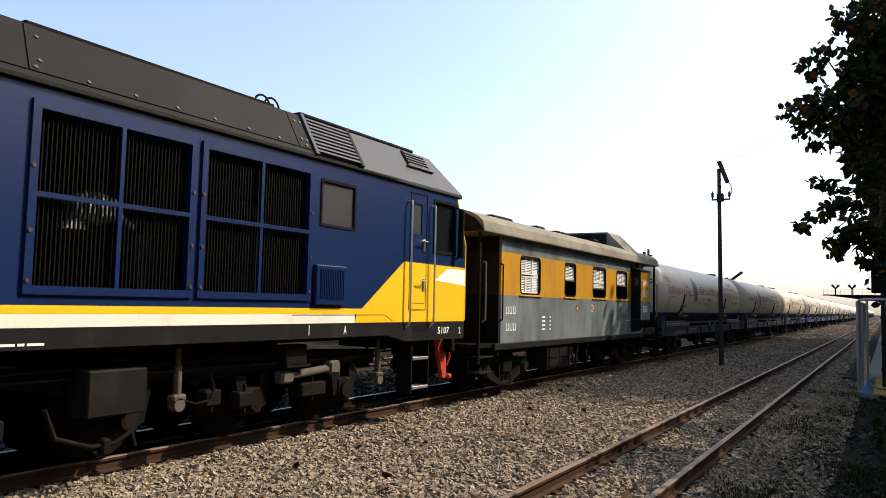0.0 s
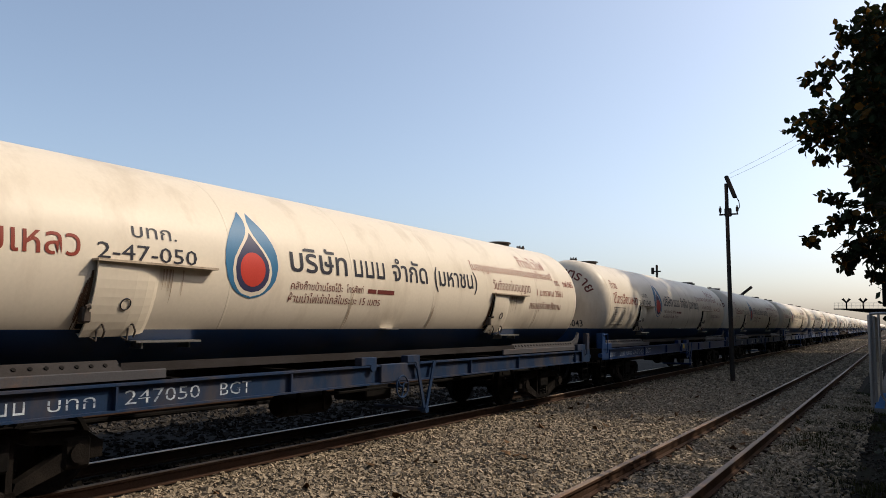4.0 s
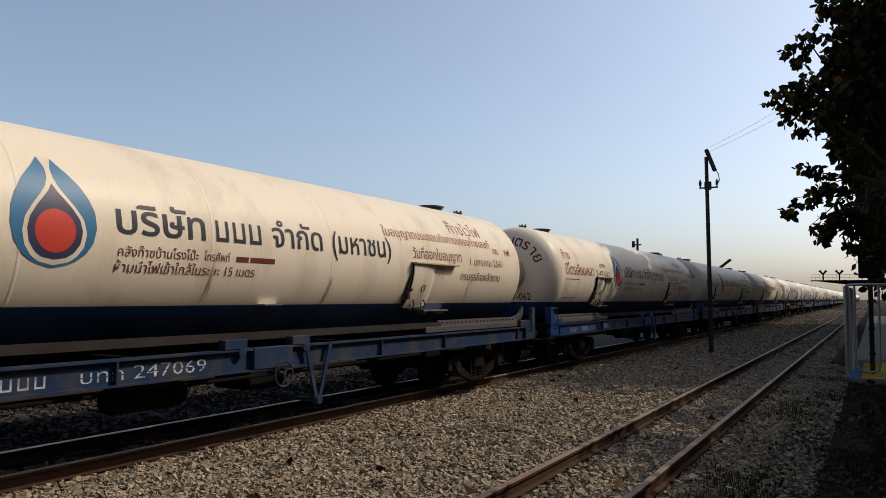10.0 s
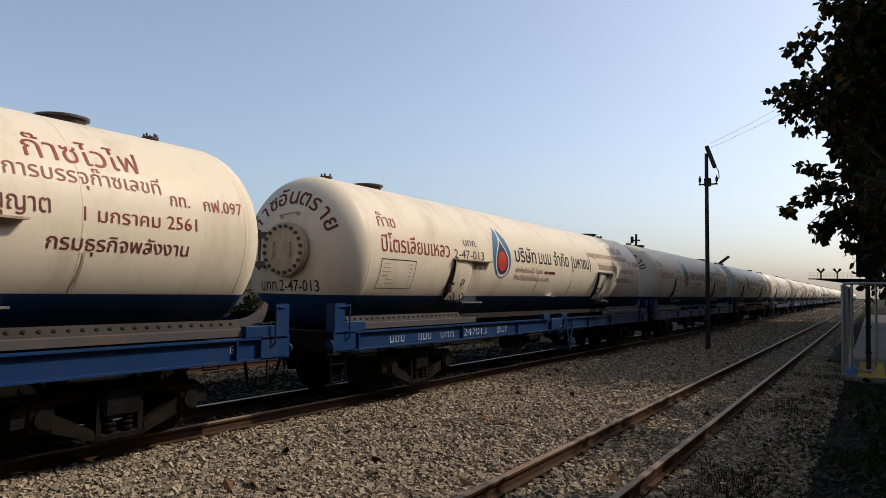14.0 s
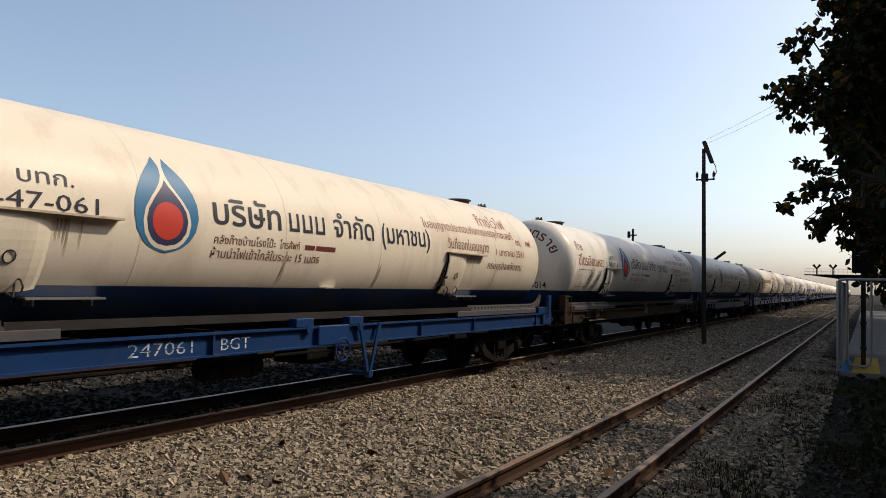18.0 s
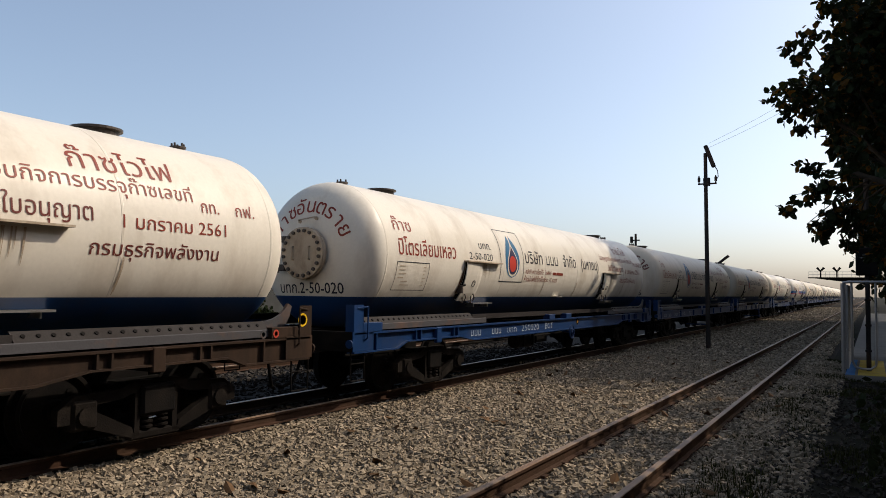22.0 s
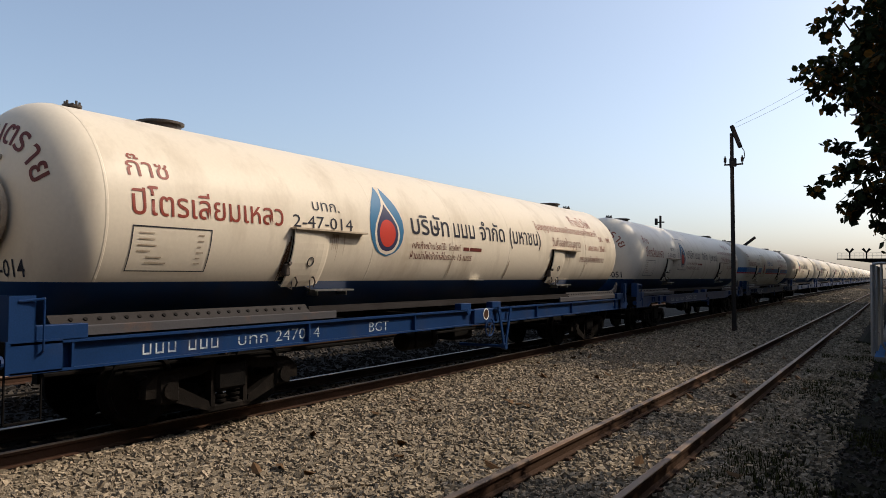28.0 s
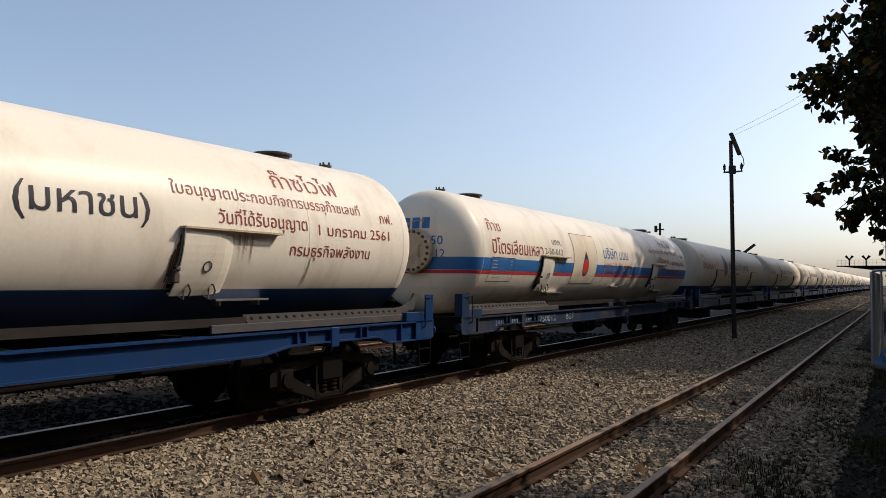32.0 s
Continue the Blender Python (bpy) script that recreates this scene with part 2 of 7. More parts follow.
M_sleeper = paint("dusty concrete sleeper", (0.27, 0.23, 0.19), 0.9, var=0.2, scale=5, dirt=(0.14, 0.10, 0.07), amount=0.4, streak=(3, 3, 3), bump=0.4)
M_stone = paint("ballast stone", (0.222, 0.178, 0.126), 0.92, var=0.55, scale=9, bump=0.5, fine=120, island=True)
M_bed = paint("ballast bed", (0.03, 0.025, 0.02), 0.95, var=0.5, scale=9, dirt=(0.018, 0.015, 0.012), amount=0.5, streak=(14, 14, 14), bump=1.0, fine=45)
# near-black bed colour stands in for the train's shade on the ballast
M_bed_shaded = paint("ballast bed darkened for shade", (0.008, 0.007, 0.006), 0.8, var=0.4, scale=7, dirt=(0.004, 0.0035, 0.003), amount=0.5, streak=(5, 5, 5), bump=0.8, fine=45)
# stones dimmed for ground in the shade of the train and the trees
M_stone_dim = paint("ballast stone dimmed for shaded ground", (0.042, 0.036, 0.030), 0.92, var=0.55, scale=9, bump=0.5, fine=120, island=True)
# stones blackened to hold the shade beneath the train
M_stone_shaded = paint("ballast stone blackened for shade", (0.010, 0.0085, 0.007), 0.85, var=0.6, scale=9, bump=0.4, fine=120, island=True)
# soil colour carries the deep shade beneath the trees
M_soil = paint("soil darkened for shade", (0.009, 0.008, 0.0055), 0.95, var=0.3, scale=1.2, dirt=(0.022, 0.022, 0.010), amount=0.5, streak=(0.8, 0.8, 0.8), bump=0.8, fine=30)
M_grass = paint("dry grass", (0.034, 0.034, 0.010), 0.8, var=0.5, scale=3, bump=0, island=True)
M_loco_blue = paint("deep blue locomotive paint", (0.0008, 0.0125, 0.060), 0.36, var=0.10, scale=0.8, dirt=(0.004, 0.010, 0.030), amount=0.25, streak=(1.5, 1.5, 0.6), bump=0.03)
M_yellow = paint("bright yellow paint", (0.7, 0.43, 0.012), 0.36, var=0.06, scale=1, dirt=(0.45, 0.26, 0.03), amount=0.2, streak=(2, 2, 0.8), bump=0.03)
M_cream = paint("cream stripe paint", (0.72, 0.65, 0.54), 0.4, var=0.06, dirt=(0.4, 0.33, 0.25), amount=0.2, streak=(2, 2, 1))
M_skirt = paint("dark grey frame paint", (0.012, 0.0115, 0.011), 0.55, var=0.2, scale=2, dirt=(0.035, 0.031, 0.027), amount=0.3, streak=(2, 2, 1), bump=0.08)
M_roof = paint("grimy grey roof paint", (0.017, 0.0145, 0.013), 0.6, var=0.2, scale=1.0, dirt=(0.012, 0.010, 0.009), amount=0.5, streak=(1.5, 1.5, 1.5), bump=0.1)
M_roof_light = paint("grey cab roof paint", (0.036, 0.039, 0.046), 0.5, var=0.12, scale=1.0, dirt=(0.05, 0.048, 0.046), amount=0.4, streak=(1.5, 1.5, 1.5), bump=0.06)
M_dusty_rod = paint("dust-covered steel rod", (0.10, 0.088, 0.072), 0.8, var=0.2, scale=3.0, dirt=(0.05, 0.042, 0.034), amount=0.5, streak=(3, 3, 3), bump=0.1)
# near-black for openings, their inner shade put into the colour
M_dark = paint("black for unlit interiors", (0.006, 0.006, 0.006), 0.8, var=0.3)
M_slat = paint("dusty radiator fin", (0.005, 0.0045, 0.004), 0.7, var=0.3, scale=5)
M_redpaint = paint("red pilot paint", (0.42, 0.05, 0.03), 0.5, var=0.15, scale=3, dirt=(0.1, 0.04, 0.03), amount=0.3, streak=(3, 3, 2))
M_orange = paint("weathered orange paint", (0.43, 0.21, 0.010), 0.5, var=0.12, scale=1.2, dirt=(0.25, 0.12, 0.04), amount=0.3, streak=(2, 2, 0.6), bump=0.06)
M_grey = paint("weathered grey-green paint", (0.135, 0.16, 0.158), 0.5, var=0.22, scale=1.1, dirt=(0.04, 0.043, 0.042), amount=0.52, streak=(2.0, 1.5, 0.5), bump=0.06)
M_roofcab = paint("faded grey-green roof", (0.215, 0.195, 0.15), 0.7, var=0.12, scale=1.2, dirt=(0.11, 0.095, 0.07), amount=0.45, streak=(1.4, 1.4, 1.4), bump=0.08)
M_shutter = paint("grimy white shutter", (0.55, 0.54, 0.50), 0.5, var=0.1, scale=4, dirt=(0.25, 0.23, 0.2), amount=0.35, streak=(4, 4, 3))
M_pole = paint("old steel pole", (0.035, 0.03, 0.027), 0.7, var=0.25, dirt=RUST, amount=0.35, streak=(4, 4, 1))
M_steel = paint("galvanised steel", (0.3, 0.29, 0.28), 0.4, 0.5, var=0.15, scale=2, dirt=(0.14, 0.11, 0.09), amount=0.3, streak=(3, 3, 0.6))
M_bark = paint("grey bark", (0.07, 0.055, 0.042), 0.9, var=0.35, scale=4, dirt=(0.03, 0.025, 0.02), amount=0.5, streak=(6, 6, 1.5), bump=0.8, fine=25)
M_twig = paint("twig", (0.06, 0.045, 0.032), 0.9, var=0.2)
M_concrete = paint("grey concrete", (0.18, 0.165, 0.145), 0.85, var=0.15, scale=1.5, dirt=(0.13, 0.12, 0.10), amount=0.45, streak=(1.5, 1.5, 0.6), bump=0.3)
M_panel = paint("dark grey wall sheet", (0.055, 0.055, 0.052), 0.8, var=0.15, scale=0.8, dirt=(0.035, 0.034, 0.03), amount=0.4, streak=(0.8, 0.8, 0.3))
M_yellowedge = paint("worn yellow edge paint", (0.55, 0.38, 0.06), 0.7, var=0.2, dirt=(0.25, 0.2, 0.12), amount=0.4, streak=(4, 4, 4))
M_bluepad = paint("blue painted slab", (0.06, 0.16, 0.34), 0.7, var=0.2, scale=4)
M_sheet = paint("white corrugated sheet", (0.60, 0.60, 0.58), 0.6, var=0.06, scale=0.6, dirt=(0.40, 0.38, 0.34), amount=0.3, streak=(0.8, 0.8, 0.3), bump=0.02)
M_sheetroof = paint("grey sheet roof", (0.24, 0.25, 0.27), 0.55, var=0.08, scale=0.5, dirt=(0.18, 0.17, 0.16), amount=0.3, streak=(0.5, 0.5, 0.5), bump=0.02)
M_green = paint("green factory wall", (0.008, 0.062, 0.052), 0.6, var=0.15, scale=0.6, dirt=(0.01, 0.05, 0.04), amount=0.4, streak=(0.8, 0.8, 0.3))


def leafy(name, col, thin):
    m = paint(name, col, 0.55, var=0.55, scale=1.5, bump=0, island=True)
    nt = m.node_tree
    b = nt.nodes["Principled BSDF"]
    tr = nt.nodes.new("ShaderNodeBsdfTranslucent")
    mx = nt.nodes.new("ShaderNodeMixShader")
    mx.inputs[0].default_value = thin
    tr.inputs[0].default_value = (col[0] * 2.2, col[1] * 1.7, col[2] * 0.8, 1)
    nt.links.new(b.outputs[0], mx.inputs[1])
    nt.links.new(tr.outputs[0], mx.inputs[2])
    nt.links.new(mx.outputs[0], nt.nodes["Material Output"].inputs[0])
    return m


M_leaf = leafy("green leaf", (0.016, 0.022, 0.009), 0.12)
M_leaf_dry = leafy("russet leaf", (0.09, 0.05, 0.014), 0.35)


def glassy(name, col, rough=0.08):
    m = bpy.data.materials.new(name)
    m.use_nodes = True
    b = m.node_tree.nodes["Principled BSDF"]
    b.inputs["Base Color"].default_value = (*col, 1)
    b.inputs["Roughness"].default_value = rough
    b.inputs["Specular IOR Level"].default_value = 0.25
    return m


M_glass = glassy("dusty dark glass", (0.008, 0.009, 0.01), 0.12)
M_glass_grey = glassy("frosted grey pane", (0.026, 0.027, 0.027), 0.5)

M_strake = paint("dark strake steel", (0.030, 0.0265, 0.0255), 0.6, var=0.25, scale=1.5, dirt=(0.018, 0.014, 0.012), amount=0.45, streak=(2, 1.2, 3), bump=0.1)
M_dead = paint("dead leaf", (0.10, 0.058, 0.03), 0.8, var=0.4, scale=6, bump=0, island=True)
M_rustrun = paint("rust run on cream paint", (0.10, 0.055, 0.03), 0.7, var=0.4, scale=9, bump=0)
M_stain = paint("brown grime on cream paint", (0.34, 0.265, 0.19), 0.6, var=0.3, scale=4, bump=0)

# ---- the ground and the tracks ----
XT, XS, XB = -7.557, -2.376, -12.6     # centre lines: the train's track, the near track, a track beyond
FAR = 620.0


def bed_height(x):
    """Ballast lies level between the tracks and falls to the soil at the camera's side."""
    if x > -1.2:
        return -0.17 - 0.10 * min(1.0, (x + 1.2) / 1.6)
    if x < -14.5:
        return -0.17 - 0.25 * min(1.0, (-14.5 - x) / 2.0)
    return -0.17


def ground_sheet():
    xs = [-900, -300, -120, -60, -30, -20, -17, -16] + [-15.5 + 0.5 * i for i in range(36)] + [3, 4, 6, 9, 15, 30, 80, 300, 900]
    ys = [-300, -80, -30, -12] + [-8 + 0.8 * i for i in range(80)] + [60, 70, 85, 105, 140, 200, 300, 500, 900, 1500]
    verts, faces = [], []
    for y in ys:
        for x in xs:
            verts.append((x, y, bed_height(x) + 0.05 * noise.noise((x * 0.7, y * 0.7, 0)) * (1 if x > -1.2 or x < -14.5 else 0.5)))
    w = len(xs)
    for j in range(len(ys) - 1):
        for i in range(w - 1):
            faces.append((j * w + i, j * w + i + 1, (j + 1) * w + i + 1, (j + 1) * w + i))
    me = bpy.data.meshes.new("ground")
    me.from_pydata(verts, [], faces)
    me.materials.append(M_bed)
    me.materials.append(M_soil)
    me.materials.append(M_bed_shaded)
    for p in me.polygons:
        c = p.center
        # soil and the strip round the train's track take shade-darkened colours
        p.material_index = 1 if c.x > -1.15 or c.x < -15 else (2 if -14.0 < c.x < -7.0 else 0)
        p.use_smooth = True
    return tagged(new("ground", me), "grey-brown stone ballast running into shade-darkened soil beside the tracks", "ground", kind="structure")


ground_sheet()

RAIL = [(-0.055, -0.145), (0.055, -0.145), (0.055, -0.132), (0.012, -0.118), (0.010, -0.045), (0.033, -0.034), (0.034, -0.008), (-0.034, -0.008), (-0.033, -0.034), (-0.010, -0.045), (-0.012, -0.118), (-0.055, -0.132)]
HEAD = [(-0.034, -0.008), (0.034, -0.008), (0.031, -0.001), (0.018, 0.0), (-0.018, 0.0), (-0.031, -0.001)]


def track(name, x, label, y0=-40.0, y1=FAR):
    line = tagged(empty(name, pose(x, 0, 0)), label, "railway track", kind="structure")
    for s in (-0.5325, 0.5325):
        bm = bmesh.new()
        prism(bm, [(s + u, v) for u, v in RAIL], y0, y1, "y")
        rail = part("rail", bm, M_rust_shaded if x == XT and s < 0 else M_rail, line, "rusty steel rail")
        bm = bmesh.new()
        prism(bm, [(s + u, v) for u, v in HEAD], y0, y1, "y")
        part("rail_head", bm, M_rail_bright if x == XT and s < 0 else M_rail_top, rail, "worn rail head")
    return line


TRACK_MAIN = track("train_track", XT, "metre-gauge track with rusty rails in stone ballast")
TRACK_NEAR = track("near_track", XS, "empty metre-gauge track with rust-brown rails in ballast")
TRACK_FAR = track("far_track", XB, "empty metre-gauge track beyond the train")


def sleepers(line, lift, y0, y1):
    bm = bmesh.new()
    prism(bm, [(-0.95, -0.30), (0.95, -0.30), (0.93, -0.148), (0.42, -0.160), (-0.42, -0.160), (-0.93, -0.148)], -0.11, 0.11, "y")
    me = bpy.data.meshes.new("sleeper")
    bm.to_mesh(me)
    bm.free()
    me.materials.append(M_sleeper)
    bm = bmesh.new()
    for s in (-0.5325, 0.5325):
        for e in (-0.075, 0.075):
            box(bm, s + e - 0.025, s + e + 0.025, -0.05, 0.05, -0.15, -0.115, 0.006)
    clip = bpy.data.meshes.new("rail_clip")
    bm.to_mesh(clip)
    bm.free()
    clip.materials.append(M_rail)
    rnd = random.Random(5)
    y = y0
    while y < y1:
        ob = new("sleeper", me)
        ob.parent = line
        ob.matrix_basis = pose(rnd.uniform(-0.03, 0.03), y, lift + rnd.uniform(-0.006, 0.006), 0, 0, rnd.uniform(-0.6, 0.6))
        c = new("rail_clip", clip)
        c.parent = ob
        y += 0.62

# ---- tank wagons: y runs along the wagon from the manhole end, z from the rail ----
ZC, RT = 2.21, 1.16            # tank axis and radius
Y_SEAM0, Y_SEAM1 = 0.42, 15.17
HEAD_NEAR, HEAD_FAR = (0.48, 0.62), (0.63, 0.74)     # depth and fullness of the domed ends
BLUE_Z = 1.555
Y_END0, Y_END1 = -0.55, 15.88
BOGIE_Y = (2.13, 13.66)
MANHOLE_Y = -0.20
PITCH = 17.32


def tank_bm(grow=0.0):
    r = RT + grow
    prof = []
    for i in range(17):
        a = math.pi / 2 * i / 16
        prof.append((Y_SEAM0 - HEAD_NEAR[0] * math.cos(a), r * math.sin(a) ** HEAD_NEAR[1]))
    prof += [(y, r) for y in (2.5, 4.8, 7.1, 9.4, 11.7, 13.5)]
    for i in range(17):
        a = math.pi / 2 * (1 - i / 16)
        prof.append((Y_SEAM1 + HEAD_FAR[0] * math.cos(a), r * math.sin(a) ** HEAD_FAR[1]))
    bm = bmesh.new()
    lathe(bm, prof, 56, "y", Matrix.Translation((0, 0, ZC)))
    return bm


def cut(bm, z, keep_above):
    bmesh.ops.bisect_plane(bm, geom=bm.verts[:] + bm.edges[:] + bm.faces[:], plane_co=(0, 0, z), plane_no=(0, 0, 1), clear_inner=keep_above, clear_outer=not keep_above)
    return bm


def on_tank(bm, y, deg, out=0.004):
    """Wraps a flat line of writing round the tank's flank, its foot at that angle."""
    sliced(bm, 1, 0.07)
    for v in bm.verts:
        a = radians(deg) + v.co.y / RT
        v.co = Vector(((RT + out) * math.cos(a), y + v.co.x, ZC + (RT + out) * math.sin(a)))
    return bm


def head_y(x, z, out=0.004):
    q = min(0.999, math.hypot(x, z - ZC) / RT)
    a = math.asin(q ** (1 / HEAD_NEAR[1]))
    return Y_SEAM0 - HEAD_NEAR[0] * math.cos(a) - out


def on_head(bm):
    """Presses flat writing, given in x and z, on the manhole end."""
    sliced(bm, 0, 0.07)
    sliced(bm, 1, 0.07)
    for v in bm.verts:
        x, z = v.co.x, v.co.y
        v.co = Vector((x, head_y(x, z), z))
    return bm


def join(bms):
    out = bmesh.new()
    for b in bms:
        me = bpy.data.meshes.new("t")
        b.to_mesh(me)
        b.free()
        out.from_mesh(me)
        bpy.data.meshes.remove(me)
    return out


def arc_writing(clusters, radius, a0, a1, height, bold=0.0):
    bms = []
    n = len(clusters)
    for i, c in enumerate(clusters):
        bm, w = letters(c, bold)
        k = height / 0.56
        a = radians(a0 + (a1 - a0) * i / (n - 1))
        for v in bm.verts:
            u, h = (v.co.x - w / 2) * k * 1.05, v.co.y * k
            v.co = Vector((math.cos(a) * (radius + h) + math.sin(a) * u, ZC + math.sin(a) * (radius + h) - math.cos(a) * u, 0))
        bms.append(bm)
    return on_head(join(bms))


def frame_line(y0, y1, d0, d1, w=0.018):
    """A thin painted rectangle on the flank."""
    h0, h1 = 0.0, radians(d1 - d0) * RT
    bms = []
    for a, b, c, d in ((y0, y1, h0, h0 + w), (y0, y1, h1 - w, h1), (y0, y0 + w, h0, h1), (y1 - w, y1, h0, h1)):
        bm = bmesh.new()
        bm.faces.new([bm.verts.new(p) for p in ((a, c, 0), (b, c, 0), (b, d, 0), (a, d, 0))])
        bms.append(bm)
    return on_tank(join(bms), 0, d0)


_shared = {}


def shared(key, make):
    if key not in _shared:
        bm = make()
        me = bpy.data.meshes.new(key)
        bm.to_mesh(me)
        bm.free()
        _shared[key] = me
    return _shared[key]


def flank(parent, key, text, y0, y1, deg, height, m, bold=0.0, smear=False):
    me = shared("w_" + key, lambda: on_tank(fit_line(text, y1 - y0, height, bold), y0, deg))
    part_of("lettering", me, m, parent)


def flank_bars(parent, key, widths, y0, deg, height, m, gap=0.03):
    me = shared("b_" + key, lambda: on_tank(bars(widths, height, gap), y0, deg))
    part_of("lettering_bar", me, m, parent)


def wheelset_bm(r=0.425):
    bm = bmesh.new()
    for s in (-1, 1):
        prof = [(0.44, 0.07), (0.44, 0.10), (0.465, 0.12), (0.475, r - 0.09), (0.455, r - 0.05), (0.455, r + 0.028), (0.475, r + 0.028), (0.487, r), (0.585, r - 0.006), (0.585, r - 0.05), (0.545, r - 0.08), (0.55, 0.13), (0.60, 0.11), (0.60, 0.07)]
        lathe(bm, [(s * a, b) for a, b in prof], 28, "x")
        for k in range(3):
            a = 2 * math.pi * k / 3
            rod(bm, (s * 0.53, 0.24 * math.cos(a), 0.24 * math.sin(a)), (s * 0.56, 0.24 * math.cos(a), 0.24 * math.sin(a)), 0.035, 8)
    rod(bm, (-0.95, 0, 0), (0.95, 0, 0), 0.07, 12)
    return bm


def side_frame_bm(s):
    """A cast bogie side frame with diagonal arms, about its centre."""
    bm = bmesh.new()
    x0, x1 = s * 0.90, s * 1.00
    a, b = min(x0, x1), max(x0, x1)
    top = [(-1.12, 0.50), (-0.95, 0.62), (-0.45, 0.64), (-0.30, 0.70), (0.30, 0.70), (0.45, 0.64), (0.95, 0.62), (1.12, 0.50), (1.12, 0.36), (0.98, 0.36), (0.94, 0.50), (0.42, 0.54), (0.30, 0.58), (-0.30, 0.58), (-0.42, 0.54), (-0.94, 0.50), (-0.98, 0.36), (-1.12, 0.36)]
    prism(bm, top, a, b, "x")
    for k in (-1, 1):
        prism(bm, [(k * 0.98, 0.36), (k * 0.82, 0.50), (k * 0.30, 0.24), (k * 0.26, 0.12)][::k], a, b, "x")
        box(bm, a, b, k * 0.24 - 0.03, k * 0.24 + 0.03, 0.14, 0.60)
    box(bm, a, b, -0.32, 0.32, 0.10, 0.19, 0.02)
    return bm


def axlebox_bm(s):
    bm = bmesh.new()
    a, b = sorted((s * 0.86, s * 1.03))
    box(bm, a, b, -0.14, 0.14, -0.14, 0.15, 0.03)
    rod(bm, (s * 1.03, 0, 0), (s * 1.06, 0, 0), 0.09, 12)
    return bm


def spring_bm(s):
    bm = bmesh.new()
    for y in (-0.10, 0.10):
        for i in range(6):
            z = 0.22 + i * 0.055
            lathe(bm, [(-0.016, 0.045), (-0.010, 0.075), (0.010, 0.075), (0.016, 0.045)], 12, "z", Matrix.Translation((s * 0.95, y, z)))
        rod(bm, (s * 0.95, y, 0.20), (s * 0.95, y, 0.55), 0.035, 8)
    return bm


def bogie(parent, y, wheel_list, far=False, base=0.85, wheel_r=0.425):
    b = part_of("bogie", shared("bolster%g" % base, lambda: bolster_bm(base)), M_under, parent, "grimy cast bogie", at=pose(0, y, 0))
    if far:
        return b
    for s in (-1, 1):
        part_of("side_frame", shared("side%d" % s, lambda: side_frame_bm(s)), M_bogie, b)
        part_of("spring", shared("spring%d" % s, lambda: spring_bm(s)), M_bogie, b)
        for e in (-1, 1):
            part_of("axlebox", shared("axlebox%d" % s, lambda: axlebox_bm(s)), M_bogie, b, at=pose(0, e * base, wheel_r))
    for e in (-1, 1):
        w = part_of("wheelset", shared("wheelset", wheelset_bm), M_under, b, "steel wheels on an axle", at=pose(0, e * base, wheel_r))
        wheel_list.append((w, e * base, wheel_r))
    return b


def bolster_bm(base):
    bm = bmesh.new()
    box(bm, -1.05, 1.05, -0.22, 0.22, 0.34, 0.66, 0.03)
    box(bm, -0.45, 0.45, -0.35, 0.35, 0.60, 0.78, 0.03)
    for e in (-1, 1):
        box(bm, -0.85, 0.85, e * (base - 0.50) - 0.04, e * (base - 0.50) + 0.04, 0.30, 0.42, 0.01)
        for s in (-1, 1):
            box(bm, s * 0.53 - 0.05, s * 0.53 + 0.05, e * (base - 0.47) - 0.03, e * (base - 0.47) + 0.05, 0.28, 0.56, 0.01)
    return bm


def sill_bm(s, belly=False):
    """An I-beam side sill with stiffeners; the belly kind is shallower over its bogies."""
    bm = bmesh.new()
    a = s * 1.25
    y0, y1 = Y_END0 + 0.04, Y_END1 - 0.04
    mid = (Y_END0 + Y_END1) / 2
    foot = [(y0, 0.785), (y1, 0.785)]
    if belly:
        near = [(y0, 0.765), (0.62, 0.765), (0.90, 0.862), (2.63, 0.862), (3.17, 0.775)]
        foot = near + [(2 * mid - y, z) for y, z in near[::-1]]
    box(bm, *sorted((a, a - s * 0.14)), y0, y1, 1.03, 1.052)
    prism(bm, foot + [(y, z + 0.021) for y, z in foot[::-1]], *sorted((a, a - s * 0.14)), "x")
    prism(bm, [(y, z + 0.021) for y, z in foot] + [(y1, 1.03), (y0, 1.03)], *sorted((a - s * 0.055, a - s * 0.075)), "x")
    for y in ((0.05, 1.16, 1.31, 2.41, 2.57, 12.76, 12.92, 14.02, 14.17, 15.0) if belly else (0.05, 3.2, 5.6, 10.1, 12.0, 15.0)):
        z = float(np.interp(y, [p[0] for p in foot], [p[1] for p in foot])) + 0.021
        box(bm, *sorted((a - s * 0.005, a - s * 0.06)), y - 0.012, y + 0.012, z, 1.03)
    if belly:
        for y in (1.87, 2 * mid - 1.87):
            box(bm, *sorted((a + s * 0.012, a - s * 0.05)), y - 0.08, y + 0.08, 0.80, 1.055, 0.008)
    return bm


def strip_bm(s):
    """The bolted strake on which the tank sits."""
    bm = bmesh.new()
    for y0, y1 in ((-0.10, 3.30), (12.0, 15.15)):
        prism(bm, [(s * 1.165, 1.168), (s * 1.075, 1.262), (s * 1.055, 1.262), (s * 1.145, 1.165)], y0, y1, "y")
    prism(bm, [(s * 1.14, 1.145), (s * 1.14, 1.237), (s * 1.11, 1.237), (s * 1.11, 1.145)], 3.30, 12.0, "y")
    return bm


def strake_lip_bm(s, y0, y1):
    bm = bmesh.new()
    prism(bm, [(s * 1.18, 1.075), (s * 1.18, 1.158), (s * 1.165, 1.167), (s * 1.145, 1.164), (s * 1.15, 1.075)], y0, y1, "y")
    return bm


